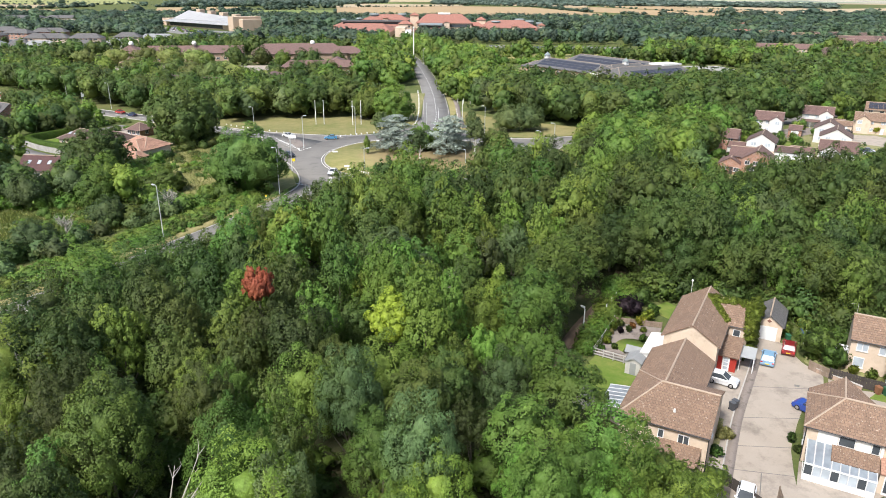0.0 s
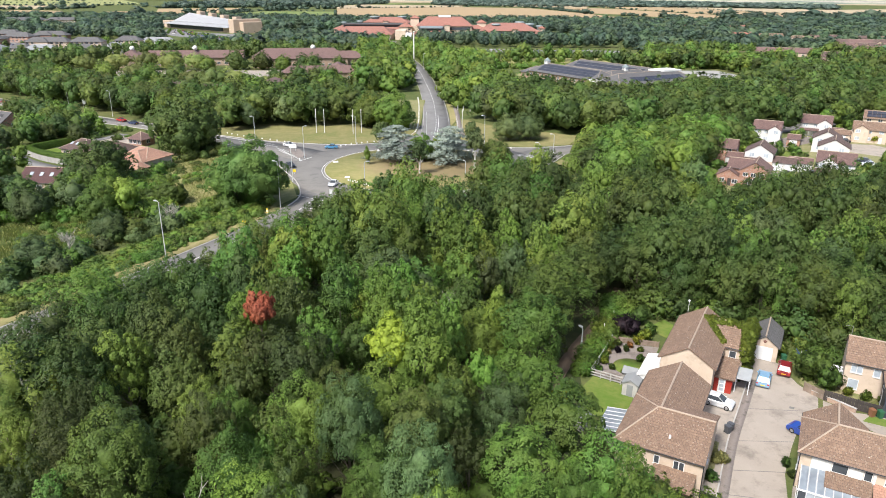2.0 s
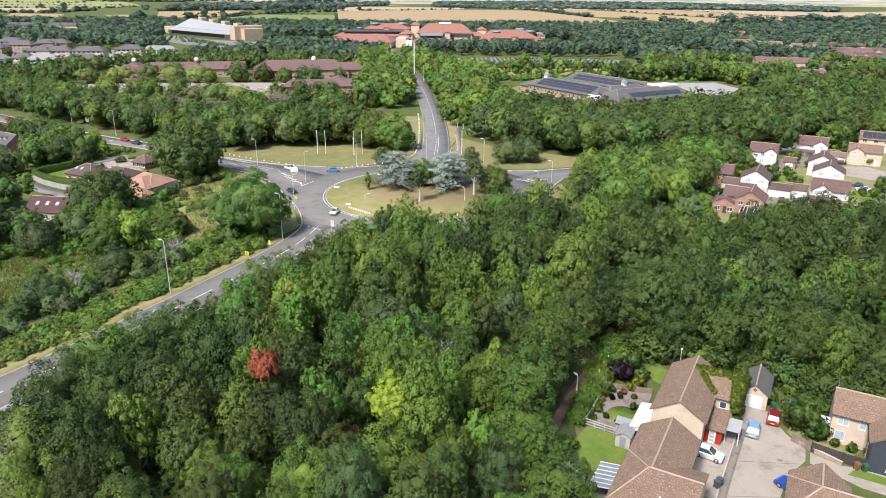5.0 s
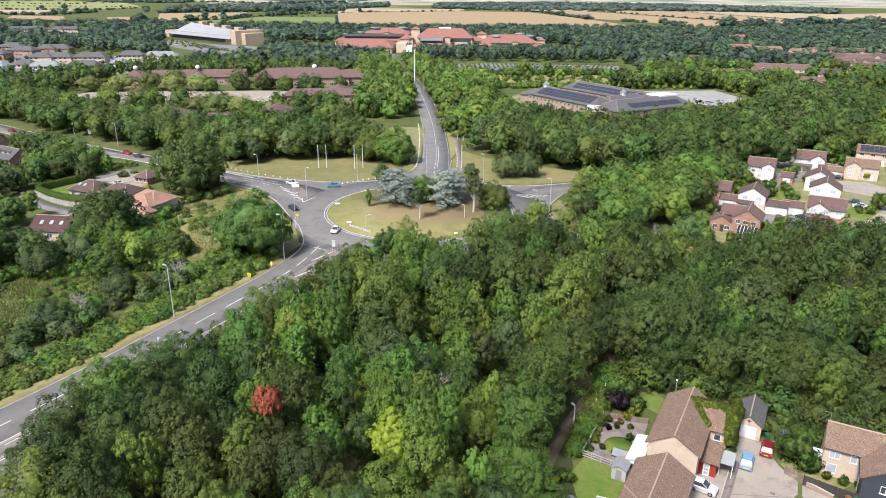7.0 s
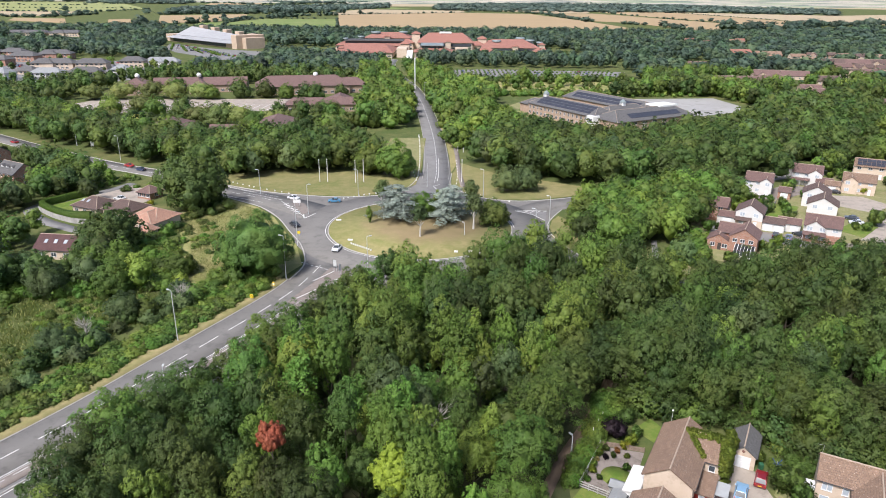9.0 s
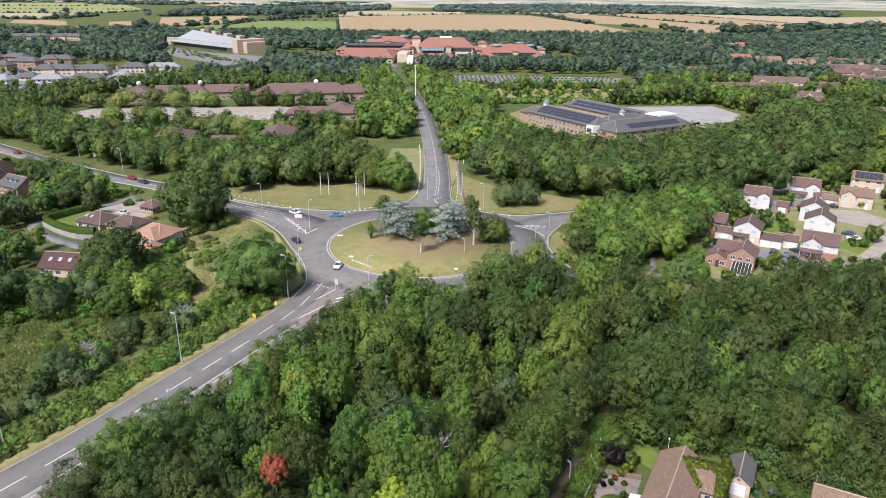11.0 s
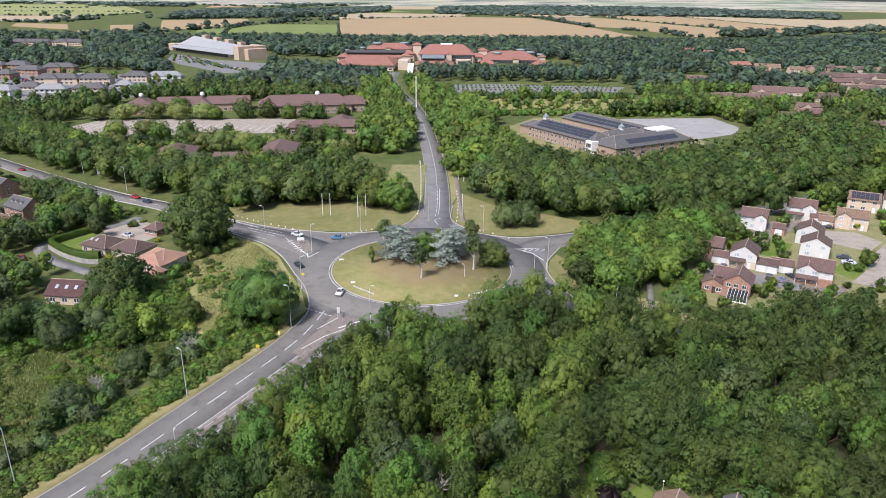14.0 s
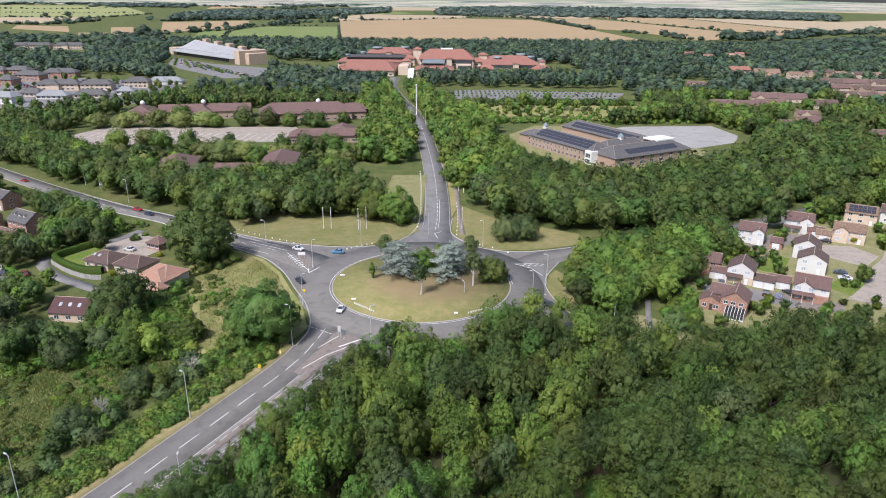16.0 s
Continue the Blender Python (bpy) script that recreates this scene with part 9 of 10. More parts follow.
head_office()
wood("woodland", [(-126, 742), (-64, 742), (-64, 756), (-126, 758)], 9, "far", 94, MIX, (0.4, 0.6), "green trees in front of the red-roofed office", free=True)
wood("woodland", [(-26, 742), (140, 748), (140, 786), (60, 782), (-20, 762)], 10, "far", 95, MIX, (0.45, 0.7), "green trees in front of the red-roofed office", free=True)


# the pale hall with the long metal roof
def long_hall():
    e = thing("hall", pose(-378, 985, 0, 0, 0, -44.0), "long pale hall with a sweeping metal roof", "hall")
    part("wall", boxed(0, 176, 0, 34, -0.3, 6.0), M["stone_buff"], e)
    n = 18
    for k in range(n):
        x0, x1 = 170 * k / n, 170 * (k + 1) / n - 0.25
        a, b = 7.0 * (1 - k / n) ** 1.5, 7.0 * (1 - (k + 1) / n) ** 1.5
        bm = bmesh.new()
        slope(bm, (x0, 9, 8.6), (x1, 9, 8.6), (x1, 34, 12 + b), (x0, 34, 12 + a), step=0, thick=0.6)
        part("roof_bay", finish_roof(bm), M["metal_roof"], e)
        bm = bmesh.new()
        slope(bm, (x0, -6, 6.1), (x1, -6, 6.1), (x1, 9.5, 8.2), (x0, 9.5, 8.2), step=0, thick=0.4)
        part("canopy_bay", finish_roof(bm), M["metal_roof"], e)
    part("end_block", boxed(170.3, 182, -4, 34, -0.3, 16.0, 0.3), M["stone_buff"], e)
    part("end_block", boxed(172, 190, 4, 30, -0.3, 13.0, 0.3), M["stone_buff"], e)
    part("end_block", boxed(-20, -0.4, 4, 30, -0.3, 9.0, 0.3), M["stone_buff"], e)
    part("glazed_front", boxed(10, 150, -0.3, -0.05, 1.0, 5.4), M["glass"], e)
    for k in range(5):
        part("roof_plant", boxed(20 + 31 * k, 30 + 31 * k, 34.2, 42, -0.3, 21 - 1.5 * k, 0.3), M["stone_buff"], e)


long_hall()
slab("hall_car_park", [(-362, 940), (-286, 866), (-207, 822), (-180, 738), (-226, 718), (-306, 808), (-338, 862)], 0.08, M["asphalt_old"], "car park full of cars before the pale hall", "car park")
_r = np.random.default_rng(78)
for _k in range(5):
    _a, _b = Vector((-352 + 19 * _k, 926 - 26 * _k)), Vector((-322 + 27 * _k, 838 - 25 * _k))
    _n = int((_b - _a).length / 3.0)
    wood_stuff("parking_trees", [("bushy", *_a.lerp(_b, (_j + 0.5) / 9), _r.uniform(0.5, 0.95), _j) for _j in range(9)], "far", M["leaf_hedge"], "row of small trees between parking bays")
    for _j in range(_n):
        if _r.random() < 0.6:
            _p = _a.lerp(_b, (_j + 0.5) / _n) + Vector((6.5, 2.0))
            car(_p.x, _p.y, -70, [(0.7, 0.7, 0.7), (0.05, 0.05, 0.06), (0.35, 0.03, 0.03), (0.1, 0.15, 0.3), (0.4, 0.4, 0.42)][int(_r.integers(5))], "parked car before the pale hall", group="cars before the hall", z=0.1, lite=True)

# business park on the far left, houses on the far right
UNITS = [(-455, 728, 24, 13, 5.800000000000001, 'brick', 'slate', -8), (-421, 686, 26, 13, 5.800000000000001, 'brick', 'slate', -8), (-405, 707, 31, 13, 5.800000000000001, 'brick', 'slate', 6), (-360, 615, 35, 13, 5.800000000000001, 'cream', 'slate', 6), (-323, 618, 26, 13, 5.800000000000001, 'cream', 'slate', 6), (-294, 640, 21, 13, 5.800000000000001, 'cream', 'slate', 6), (-354, 580, 17, 11, 3.2, 'cream', 'slate', -8), (-415, 647, 15, 13, 5.800000000000001, 'brick', 'slate', -8), (-356, 539, 21, 13, 5.800000000000001, 'render_white', 'felt', -8), (-333, 565, 24, 11, 3.2, 'render_white', 'felt', 6), (-283, 666, 31, 11, 3.2, 'render_white', 'felt', 6), (-307, 574, 25, 11, 3.2, 'cream', 'slate', 6), (-478, 726, 24, 13, 5.800000000000001, 'brick', 'slate', -8), (-282, 596, 14, 11, 3.2, 'render_white', 'felt', 6), (-642, 1049, 56, 22, 6.0, 'cream', 'slate', 4), (-582, 1056, 42, 22, 6.0, 'cream', 'slate', 4)]
for _k, (_x, _y, _w, _d, _h, _wall, _roof, _t) in enumerate(UNITS):
    _e = thing("office_unit", pose(_x, _y, 0, 0, 0, _t), {"brick": "red brick business unit with a grey hipped roof", "cream": "pale business unit with a grey hipped roof", "render_white": "low white business unit with a pale grey roof"}[_wall], "office building", "business park units")
    block(_e, 0, _w, 0, _d, _h, _h + 3.4, "x", _roof, _wall, over=0.8, hip=(5.0, 5.0), step=0, ridge_tiles=False)
    if _w > 26:
        block(_e, _w * 0.3, _w * 0.3 + 9, -2.5, _d * 0.5, _h, _h + 2.8, "y", _roof, _wall, over=0.6, hip=(3.0, 0), step=0, ridge_tiles=False)
    for _s in range(1 if _h < 4 else 2):
        for _j in range(int(_w / 4)):
            if not (_w > 26 and _w * 0.3 - 1.4 < 2.0 + 4 * _j < _w * 0.3 + 10.4):
                window(_e, "y0", 0, 2.0 + 4 * _j, 0.9 + 2.8 * _s, 2.2, 1.5, 2, lite=True)
slab("business_park_road", [(-500, 735), (-280, 690), (-235, 645), (-215, 612), (-255, 530), (-300, 470), (-340, 470), (-500, 640)], 0.05, M["asphalt_old"], "grey roads and yards of a business park", "yard")
_r = np.random.default_rng(76)
_gx, _gy, _ = scatter([(-490, 725), (-280, 685), (-240, 645), (-220, 612), (-258, 535), (-300, 475), (-335, 480), (-490, 640)], 13.0, 76, free=True)
_spots, _park = [], []
for _x, _y in zip(_gx, _gy):
    if any((lambda q: -5 < q.x < u[2] + 5 and -16 < q.y < u[3] + 5)(pose(u[0], u[1], 0, 0, 0, u[7]).inverted() @ Vector((_x, _y, 0))) for u in UNITS):
        continue
    if _r.random() < 0.62:
        _spots.append((("broad", "spread", "bushy")[int(_r.integers(3))], _x, _y, _r.uniform(0.35, 0.68), _r.uniform(0, 6)))
    else:
        _park.append((_x, _y))
wood_stuff("park_trees", _spots[::2], "far", M["leaf_mid"], "small green trees between the business units")
wood_stuff("park_trees", _spots[1::2], "far", M["leaf_dark"], "small dark green trees between the business units")
for _x, _y in _park:
    for _j in range(3):
        car(_x + 3.0 * _j, _y, _r.uniform(-8, 8), [(0.7, 0.7, 0.7), (0.05, 0.05, 0.06), (0.35, 0.03, 0.03), (0.1, 0.15, 0.3), (0.4, 0.4, 0.42)][int(_r.integers(5))], "parked car in the business park", group="cars in the business park", z=0.06, lite=True)
_r = np.random.default_rng(77)
# low bushes in the gardens before the far houses
_low = []
for _x, _y, _w, _d, *_ in FAR_HOUSES:
    for _j in range(int(_w * 0.7)):
        _low.append(("bushy", _x + _r.uniform(0, _w), _y - _r.uniform(5, 0.055 * _y), _r.uniform(0.35, 0.8), _r.uniform(0, 6)))
wood_stuff("garden_bushes", _low[::2], "far", M["leaf_mid"], "low green bushes in the gardens of far houses", "bushes")
wood_stuff("garden_bushes", _low[1::2], "far", M["leaf_far_haze"], "low dull green bushes in the gardens of far houses", "bushes")
# houses on the far right
for _k, (_x, _y, _w, _d, _s, _roof) in enumerate(FAR_HOUSES):
    _eave = 3.0 if _s == "low" else 4.7
    plain_house(_x, _y, _r.uniform(-14, 14), _w, _d, _eave, _eave + _d * 0.28, ("cream", "brick_buff", "brick_buff", "stone_buff")[_k % 4], _roof, "low house with a maroon tiled roof among trees" if _s == "low" else "pale two-storey house with a tiled roof among trees", wins=max(2, int(_w / 5)), storeys=1 if _s == "low" else 2, group="far houses among trees", step=0, lite=True, gable=(_w * 0.1, _w * 0.1 + 7, 2.2) if _k % 2 else None)
slab("green_court", [(196, 742), (222, 766), (246, 742), (224, 716)], 0.06, M["glass_pale"], "pale green netted sports court", "sports court")

# gardens between the white houses
_r = np.random.default_rng(55)
_gx, _gy, _ = scatter([(72, 168), (80, 214), (104, 236), (126, 250), (150, 262), (186, 262), (186, 200), (150, 170), (112, 166)], 5.6, 56, free=True)
_busy = [o.matrix_basis for o in scene.objects if o.parent is None and o.get("category") in ("house", "garage", "car")]
for _x, _y in zip(_gx, _gy):
    if any((lambda q: -2.5 < q.x < 12.5 and -4.5 < q.y < 11)(_m.inverted() @ Vector((_x, _y, 0))) for _m in _busy) or inside([(120, 186), (160, 238), (178, 238), (178, 226), (150, 204), (134, 184)], _x, _y) or inside([(88, 186), (92, 197), (106, 190), (103, 180)], _x, _y) or inside([(126, 226), (131, 240), (150, 237), (156, 222), (140, 210)], _x, _y):
        continue
    _s = _r.uniform(0.9, 2.5)
    shrub(_x, _y, _s, _s * _r.uniform(1.3, 2.0), ("leaf_mid", "leaf_dark", "leaf_light", "leaf_hedge")[int(_r.integers(4))], "rounded green garden shrub among the houses", int(_x * 10 + _y), leaves=320, size=0.36, group="garden shrubs among the houses")

# ---- special trees and shrubs ----
KINDS["cedar"] = (lobes_tiered, 6.4, 10.2, 1.2, 84, 0.34)
KINDS["birch"] = (lobes_round, 2.1, 6.2, 2.6, 12, 1.15)
tree_model("cedar_a", "cedar", "leaf_blue", 9000, 0.30, 41, limbs=6, droop=0.25, fill=0.3, tufts=7)
tree_model("cedar_b", "cedar", "leaf_blue", 9000, 0.30, 42, limbs=6, droop=0.25, fill=0.3, tufts=7)
tree_model("birch", "birch", "leaf_grey", 2600, 0.24, 43, "bark_pale", 4, droop=0.6)
KINDS["flame"] = (lobes_round, 2.3, 7.6, 7.6, 11, 1.2)
tree_model("red", "flame", "leaf_red", 4000, 0.32, 44)
KINDS["crest"] = (lobes_round, 3.0, 6.4, 6.2, 13, 1.1)
tree_model("yellow", "crest", "leaf_yellow", 5000, 0.26, 45)
tree_model("yellow_green", "crest", "leaf_light", 5000, 0.26, 45)
tree_model("round", "park", "leaf_mid", 8000, 0.42, 46, fill=0.6, tufts=20)
tree_model("verge_tree", "park", "leaf_wood", 16000, 0.28, 51, fill=0.76, tufts=24)
tree_model("rounddark", "park", "leaf_dark", 7000, 0.42, 47, fill=0.6, tufts=20)
tree_model("willow", "park", "leaf_grey", 7000, 0.34, 48, fill=0.55, tufts=18, droop=0.5)
tree_model("conifer", "tall", "leaf_mid", 4000, 0.30, 49)
ISL = "trees on the traffic island"
plant("cedar_a", -13.2, 201.5, 1.0, 0.3, "blue-grey cedar with layered branches on the island", group=ISL, wide=1.22)
plant("cedar_b", 0.4, 200.0, 0.98, 1.9, "blue-grey cedar with layered branches on the island", group=ISL, wide=1.22)
plant("cedar_a", -16.5, 205.5, 0.9, 2.6, "blue-grey cedar behind the other cedars", group=ISL, wide=1.22)
plant("cedar_b", 3.4, 206.0, 0.88, 4.0, "blue-grey cedar behind the other cedars", group=ISL, wide=1.22)
plant("round", -7.0, 206.0, 0.8, 0.7, "green broadleaf tree between the cedars", group=ISL)
plant("birch", -19.5, 210.5, 1.31, 0.2, "slim green birch with a pale trunk", group=ISL)
plant("birch", 8.2, 208.5, 1.38, 1.2, "slim green birch with a pale trunk", group=ISL)
plant("birch", 8.8, 194.6, 1.35, 2.2, "slim green birch with a pale trunk", group=ISL)
plant("birch", -6.8, 187.5, 1.15, 3.2, "slim green birch with a pale trunk", group=ISL)
plant("rounddark", 15.0, 198.5, 0.85, 0.4, "rounded dark green tree on the island", group=ISL)
plant("conifer", -22.6, 199.4, 0.42, 0.0, "small dark conical tree on the grass", group=ISL, wide=0.7)
plant("conifer", -2.0, 214.0, 0.5, 0.0, "small dark tree behind the cedars", group=ISL)
plant("red", -21.6, 74.4, 1.1, 0.0, "red-leaved tree standing out of the wood", wide=0.68)
plant("yellow", -6.0, 71.0, 1.04, 1.0, "yellow-leaved tree in the wood", wide=0.9)
plant("yellow_green", 4.6, 67.5, 0.84, 2.0, "yellow-green tree in the wood", wide=0.7)
plant(("near", 3), 26.0, 107.5, 0.9, 2.0, LOOKS["leaf_dark"], group="trees of the wood")
for _k, (_x, _y) in enumerate([(37.5, 101.0), (43.5, 99.5), (49.0, 97.0), (54.5, 94.6), (60.5, 91.6), (66.5, 88.6), (40.5, 105.0), (46.5, 103.5), (52.5, 100.5), (58.0, 97.6)]):
    plant(("near", (3, 1, 1, 3, 9, 1, 3, 3, 1, 3)[_k]), _x, _y, (0.86, 0.95, 1.02, 0.98, 0.9, 1.0, 1.0, 1.04, 1.1, 1.05)[_k], 1.3 * _k, LOOKS["leaf_dark"], group="trees of the wood", wide=1.0)
plant("verge_tree", -46.0, 158.5, 1.58, 0.5, "large rounded green tree beside the verge", wide=1.02)
plant("rounddark", -80.0, 213.5, 1.85, 1.5, "tall dark green tree beside the villas")
plant("willow", 22.0, 236.5, 0.95, 0.5, "grey-green willow bush on the verge")
plant("willow", 29.0, 238.0, 0.98, 2.0, "grey-green willow bush on the verge")
plant("rounddark", -87.0, 171.0, 1.35, 2.0, "large dark green tree before the villas")
plant("willow", -97.0, 150.5, 0.85, 1.0, "grey-green willow beside the bungalow")
plant("willow", -90.0, 144.0, 0.8, 1.6, "grey-green willow at the edge of the glade", wide=1.05)
plant("willow", -74.3, 118.0, 0.62, 2.6, "small grey willow in the scrub", wide=1.1)
plant("willow", -68.0, 133.0, 0.6, 0.4, "small grey willow in the scrub", wide=1.15)
plant("round", -76.0, 146.0, 0.8, 0.4, "round green tree behind the glade", wide=1.05)
plant("round", -64.8, 158.0, 0.62, 1.4, "round green tree behind the glade", wide=1.1)
plant("willow", -107.0, 152.0, 0.85, 3.0, "grey-green willow beside the bungalow")
tree_model("lime", "park", "leaf_light", 5000, 0.4, 50, fill=0.6, tufts=20)
plant("lime", -77.0, 153.5, 0.9, 1.0, "bright yellow-green tree beyond the meadow")
plant("round", -19.0, 256.0, 1.4, 1.0, "broad rounded green tree beside the road")
plant("round", -27.5, 259.5, 1.3, 2.0, "broad rounded green tree beside the road")


def bare_tree(x, y, high, label, seed):
    r = random.Random(seed)
    e = thing("dead_tree", pose(x, y, 0), label, "tree")
    bm = bmesh.new()
    tube(bm, [(0, 0, -0.3), (0.1, 0, high * 0.45), (0.2, 0.1, high * 0.7)], (0.22, 0.16, 0.09), 6)
    part("trunk", bm, M["dead_wood"], e)
    for k in range(16):
        a, z = r.uniform(0, 6.28), high * r.uniform(0.3, 0.68)
        o = high * r.uniform(0.15, 0.3)
        bm = bmesh.new()
        tip = Vector((o * math.cos(a), o * math.sin(a), z + o * r.uniform(0.7, 1.4)))
        foot = Vector((0.1, 0, z))
        bend = foot.lerp(tip, 0.5) + Vector((r.uniform(-0.35, 0.35), r.uniform(-0.35, 0.35), r.uniform(-0.4, 0.3)))
        tube(bm, [foot, bend, tip], (0.08, 0.055, 0.02), 5)
        for j in range(5):
            b = a + r.uniform(-1.3, 1.3)
            p = (foot.lerp(bend, r.uniform(0.5, 1)) if j < 2 else bend.lerp(tip, r.uniform(0.1, 0.95)))
            q = p + Vector((0.6 * math.cos(b), 0.6 * math.sin(b), r.uniform(0.2, 0.7)))
            tube(bm, [p, q, q + Vector((r.uniform(-0.4, 0.4), r.uniform(-0.4, 0.4), r.uniform(0.2, 0.7)))], (0.032, 0.02, 0.008), 4)
        part("branch", bm, M["dead_wood"], e)


bare_tree(-19.8, 39.5, 12.8, "bare dead pale tree among green ones", 1)
bare_tree(-57.5, 138.5, 6.5, "bare pale small tree beside the verge", 2)
bare_tree(-70.5, 122.0, 6.0, "bare pale small tree in the scrub", 3)
bare_tree(-0.5, 88.5, 10.0, "pale bare stems in the wood", 4)


# ---- street furniture ----
def street_lamp(x, y, high, turn, label="galvanised street lamp on a tall column", arm=0.6, group="street lamps", name="street_lamp"):
    e = thing(name, pose(x, y, 0, 0, 0, turn), label, "street lamp", group)
    bm = bmesh.new()
    tube(bm, [(0, 0, -0.2), (0, 0, 1.2), (0, 0, 1.25), (0, 0, high)], (0.13, 0.13, 0.095, 0.07), 8)
    part("column", bm, M["galvanised"], e)
    bm = bmesh.new()
    tube(bm, [(0, 0, high - 0.1), (0.1, 0, high + 0.15), (arm, 0, high + 0.25)], (0.06, 0.05, 0.045), 6)
    part("arm", bm, M["galvanised"], e)
    head = part("lantern", boxed(arm - 0.1, arm + 0.65, -0.16, 0.16, high + 0.17, high + 0.34, 0.04), M["galvanised"], e)
    part("diffuser", boxed(arm, arm + 0.55, -0.12, 0.12, high + 0.12, high + 0.168), M["glass_pale"], head)


for _x, _y, _h, _t in ((-53.0, 123.3, 10.8, 150), (-38.3, 155.6, 11.0, 165), (-72.6, 95.8, 10.8, 150), (-63.5, 230.5, 8.5, 180), (-29.6, 229.8, 9.0, 180), (-18.3, 155.7, 11.0, 20), (-42.7, 207.8, 9.5, 20), (-40.3, 179.2, 9.5, 30), (25.3, 180.9, 10.5, 160), (31.3, 195.5, 10.0, 160), (13.4, 229.3, 9.5, 160), (-133.1, 278.3, 10.0, 180), (6.0, 189.0, 3.6, 120), (-93.0, 262.0, 9.0, 180), (-165.0, 306.0, 9.0, 180), (-14.2, 466.0, 10.0, 0), (7.0, 330.0, 8.0, 180), (46.6, 171.0, 4.6, 60)):
    street_lamp(_x, _y, _h, _t)
street_lamp(20.0, 88.4, 3.0, 120, "short galvanised footpath lamp", 0.2)
street_lamp(-48.0, 104.0, 5.0, 100, "short galvanised lamp beside the trees", 0.35)


def pole(x, y, high, r0, r1, label, name="flagpole", material="white", group="flagpoles on the verge", cap=True):
    e = thing(name, pose(x, y, 0), label, "pole", group)
    bm = bmesh.new()
    tube(bm, [(0, 0, -0.2), (0, 0, high * 0.5), (0, 0, high)], (r0, (r0 + r1) / 2, r1), 8)
    part("shaft", bm, M[material], e)
    if cap:
        bm = bmesh.new()
        bmesh.ops.create_uvsphere(bm, u_segments=8, v_segments=6, radius=r1 * 1.8, matrix=Matrix.Translation((0, 0, high + r1)))
        part("finial", bm, M[material], e)
    part("base", boxed(-0.22, 0.22, -0.22, 0.22, -0.1, 0.25, 0.03), M["kerb"], e)


for _x, _y in ((-45.9, 247.4), (-43.0, 247.5), (-32.6, 246.4), (-29.8, 247.9), (6.4, 249.1)):
    pole(_x, _y, 8.4, 0.13, 0.09, "tall white flagpole without a flag")
pole(-6.2, 241.9, 8.5, 0.10, 0.06, "slim pale column on the central reserve", "column_post", "galvanised", "")
pole(-22.2, 509.5, 21.0, 0.42, 0.36, "tall slim white mast beside the road", "mast", "white", "")


def stones(line, side, gap, start, stop, label, w=0.42):
    """Low white blocks along a verge, each one a thing."""
    d = np.r_[0, np.cumsum(np.linalg.norm(np.diff(line, axis=0), axis=1))]
    n = sides_of(line)
    s = start
    while s < stop:
        x, y = (np.interp(s, d, line[:, k] + side * n[:, k]) for k in (0, 1))
        e = part("verge_stone", boxed(-w / 2, w / 2, -w * 0.4, w * 0.4, 0, 0.1 + w * 0.8, 0.05), M["white"], m=pose(x, y, 0.02, 0, 0, rng.uniform(0, 90)))
        tagged(e, label, "marker stone", "white stones along the verge")
        s += gap * rng.uniform(0.8, 1.2)


_t = np.radians(np.linspace(133, 108, 20))
stones(np.stack([CX + (R_OUT + 2.0) * np.cos(_t), CY + (R_OUT + 2.0) * np.sin(_t)], 1), 0, 2.2, 0, 16, "white painted stone on the mown verge")
stones(WEST[12:40], 8.6, 3.0, 2, 36, "white painted stone on the mown verge")
stones(NORTH[5:40], -6.9, 3.4, 2, 90, "white painted stone beside the straight road", 0.5)
stones(NORTH[3:24], 8.2, 4.5, 2, 44, "white painted stone beside the straight road")
_t = np.radians(np.linspace(70, 40, 20))
stones(np.stack([CX + (R_OUT + 2.2) * np.cos(_t), CY + (R_OUT + 2.2) * np.sin(_t)], 1), 0, 6.0, 1, 20, "white painted stone on the mown verge")


def chevron_board(x, y, turn, n, label):
    """A row of low white posts that carry a chevron sign on the island."""
    e = thing("chevron_barrier", pose(x, y, 0.15, 0, 0, turn), label, "road sign")
    for k in range(n):
        part("post", boxed(k * 0.86 - 0.22, k * 0.86 + 0.2, -0.1, 0.1, -0.1, 0.5, 0.02), M["white"], e)


chevron_board(-25.6, 180.4, -40, 10, "row of low white blocks on the island's edge")
chevron_board(6.9, 174.9, 33, 9, "row of low white blocks on the island's edge")


def block_mark(x, y, w, label="white marker block on the island"):
    tagged(part("marker_block", boxed(-w, w, -0.3, 0.3, 0, 0.4, 0.06), M["white"], m=pose(x, y, 0.15, 0, 0, rng.uniform(-20, 20))), label, "marker stone")


block_mark(-26.3, 183.4, 0.7)
block_mark(-32.2, 201.4, 0.8)
block_mark(-20.8, 217.6, 0.6)
block_mark(3.4, 174.8, 0.5)


def road_sign(x, y, turn, w, h, low, key, label, posts=1, name="road_sign", back="galvanised"):
    e = thing(name, pose(x, y, 0, 0, 0, turn), label, "road sign")
    for k in range(posts):
        px = 0 if posts == 1 else (k - 0.5) * w * 0.7
        bm = bmesh.new()
        tube(bm, [(px, 0, -0.1), (px, 0, low + h)], (0.045, 0.045), 6)
        part("post", bm, M["galvanised"], e)
    part("panel", boxed(-w / 2, w / 2, -0.075, -0.046, low, low + h, 0.008), M[key], e)
    part("back_panel", boxed(-w / 2 + 0.02, w / 2 - 0.02, -0.045, -0.03, low + 0.02, low + h - 0.02), M[back], e)
    return e


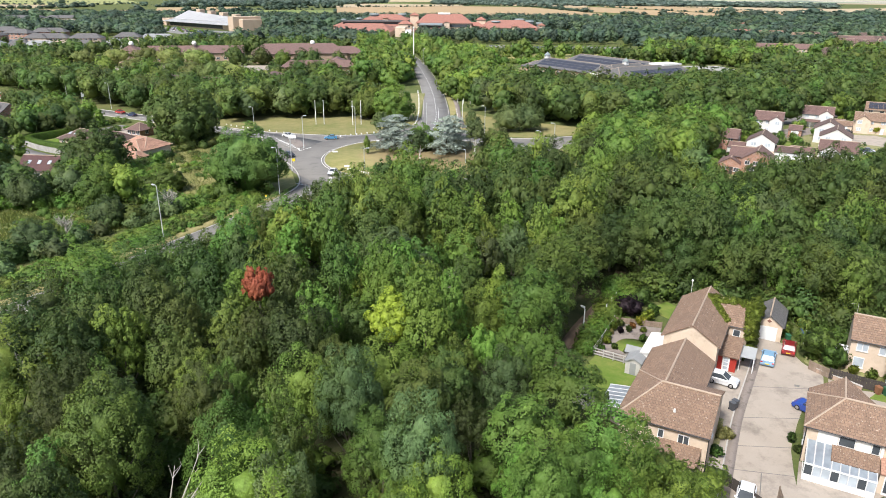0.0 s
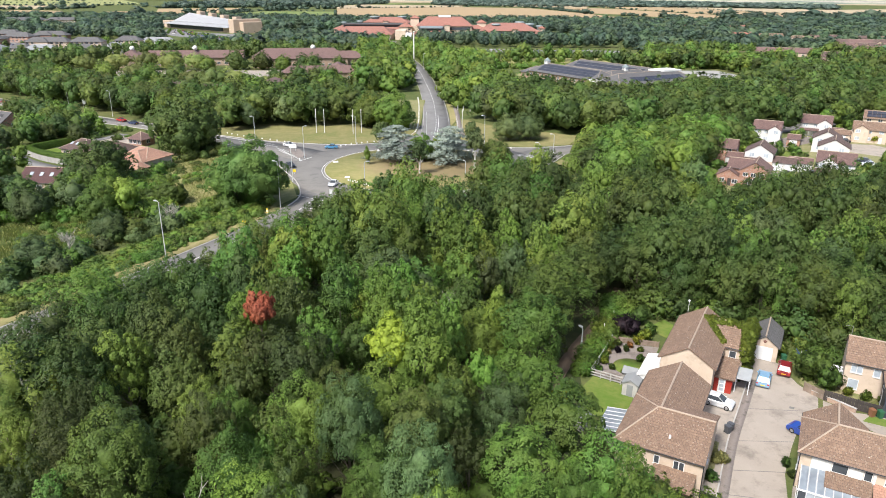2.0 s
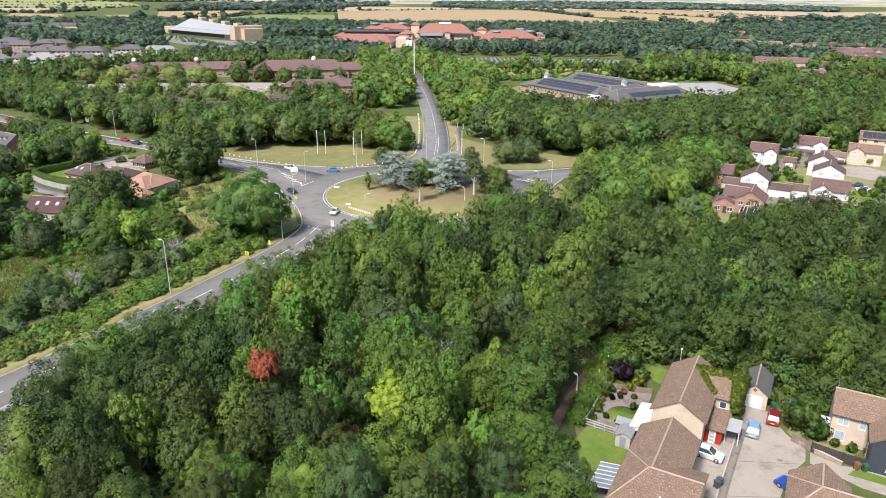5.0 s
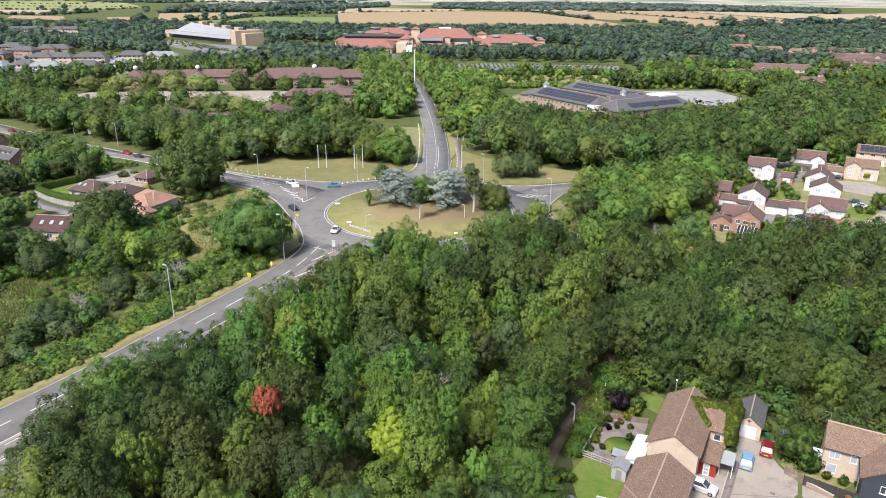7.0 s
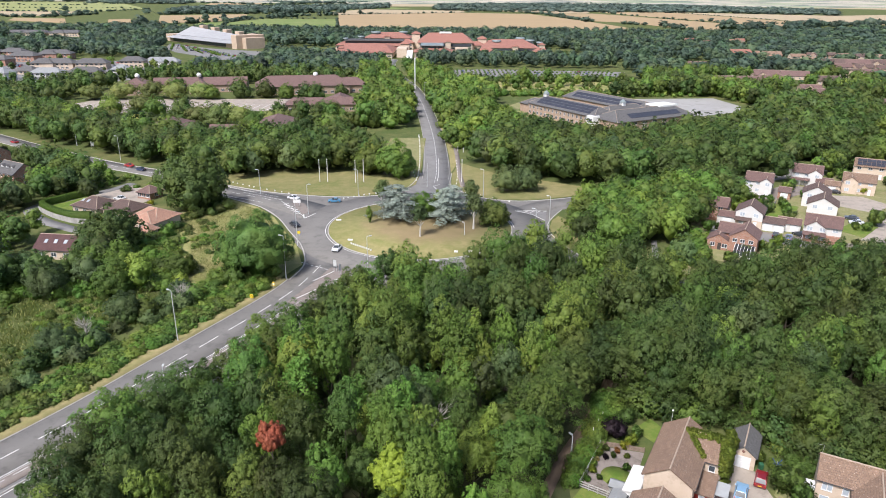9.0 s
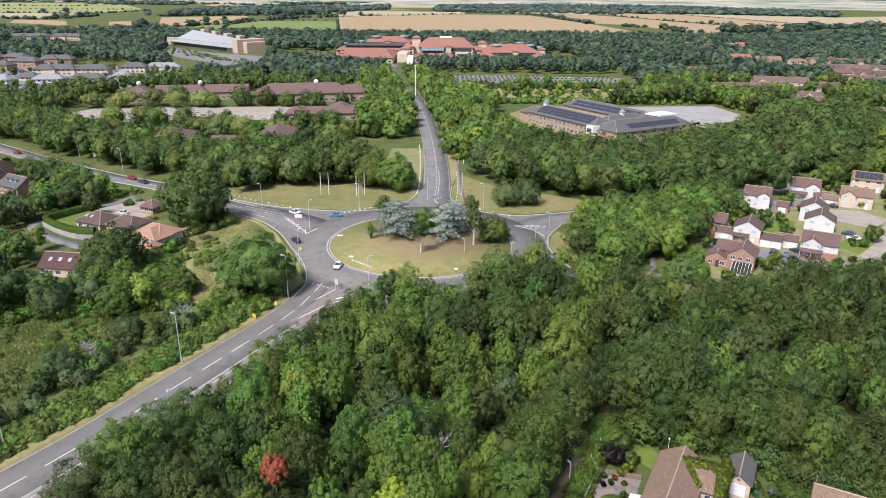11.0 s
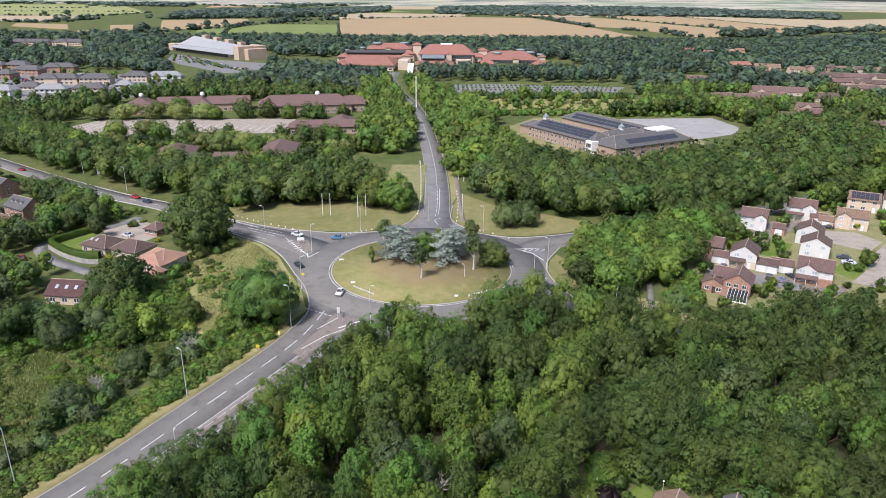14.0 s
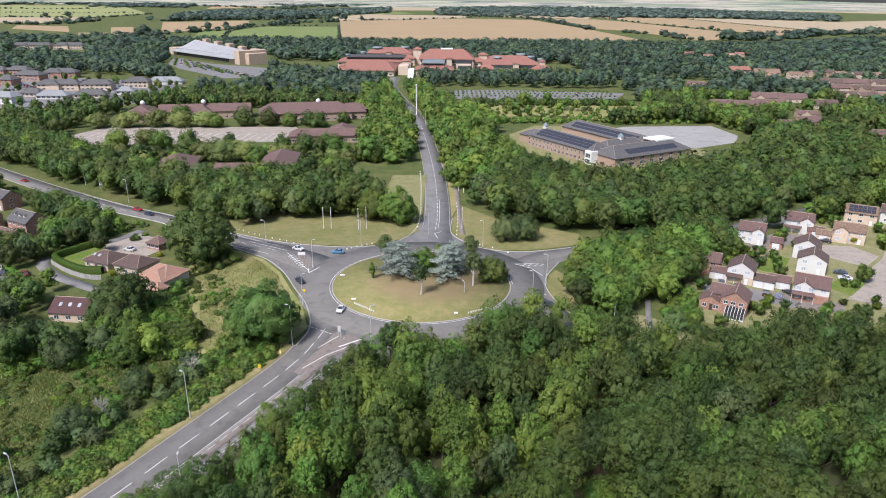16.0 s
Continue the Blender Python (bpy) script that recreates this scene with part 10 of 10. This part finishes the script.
_s = road_sign(-43.5, 143.6, -25, 0.95, 0.9, 0.35, "yellow_sign", "square yellow temporary road sign on the verge", 2)
for _k in range(3):
    part("text_bar", boxed(-0.35, 0.35, -0.082, -0.0755, 0.5 + 0.22 * _k, 0.6 + 0.22 * _k), M["black_plastic"], _s)
_s = road_sign(-40.0, 150.0, -25, 0.55, 1.0, 0.6, "yellow_sign", "tall yellow temporary road sign on the verge", 1)
part("text_bar", boxed(-0.2, 0.2, -0.082, -0.0755, 0.8, 1.3), M["white"], _s)
road_sign(-41.6, 187.6, 10, 0.8, 0.8, 0.6, "yellow_sign", "yellow temporary road sign beside the roundabout")
road_sign(-48.0, 216.4, 5, 2.4, 1.1, 1.2, "white", "white direction board on the splitter island", 2)
road_sign(-27.0, 160.2, -20, 0.9, 1.7, 1.6, "galvanised", "grey-backed direction sign on two posts", 2)
road_sign(-25.6, 158.4, 60, 0.8, 1.5, 1.4, "galvanised", "grey-backed direction sign on two posts", 2)
road_sign(36.6, 190.0, 200, 0.5, 0.5, 2.0, "white", "small white sign on a post")
road_sign(-11.5, 256.0, 10, 0.7, 0.9, 1.6, "white", "white sign beside the straight road")
road_sign(4.2, 318.0, 5, 2.2, 2.0, 1.8, "white", "white board beside the straight road", 2)
road_sign(-155.0, 300.0, 200, 1.2, 2.0, 1.5, "white", "white sign beside the side road", 2)
road_sign(-36.0, 128.6, 60, 0.3, 0.9, 0.4, "galvanised", "small grey marker post on the median")
road_sign(-78.5, 97.0, 150, 0.4, 0.7, 1.2, "bin_green", "small green sign on a bent post")
_r = np.random.default_rng(12)
for _k in range(9):
    pole(6.0 + 2.4 * _k + _r.uniform(-0.5, 0.5), 300 + _r.uniform(-2, 2), _r.uniform(2.0, 3.0), 0.14, 0.1, "white post in the planted bed beside the road", "marker_post", "white", "white posts by the bed", cap=False)

# traffic that stood on the roads
TR = "cars on the roads"
car(-29.0, 176.0, 172, (0.75, 0.76, 0.78), "white car on the roundabout", group=TR)
car(-44.5, 196.0, 215, (0.02, 0.02, 0.025), "black car at the give way line", group=TR)
car(-50.8, 224.4, 240, (0.72, 0.73, 0.75), "white car on the roundabout's exit", group=TR)
car(-36.6, 221.6, 95, (0.08, 0.25, 0.42), "blue car on the roundabout", group=TR)
car(30.2, 181.0, 20, (0.03, 0.03, 0.035), "black car leaving the roundabout", group=TR)
car(-118.0, 262.0, 60, (0.03, 0.05, 0.12), "dark blue car on the side road", group=TR)
car(-125.0, 268.0, 240, (0.45, 0.02, 0.02), "red car on the side road", group=TR)
car(-196.0, 311.0, 60, (0.40, 0.02, 0.03), "dark red car on the side road", group=TR)
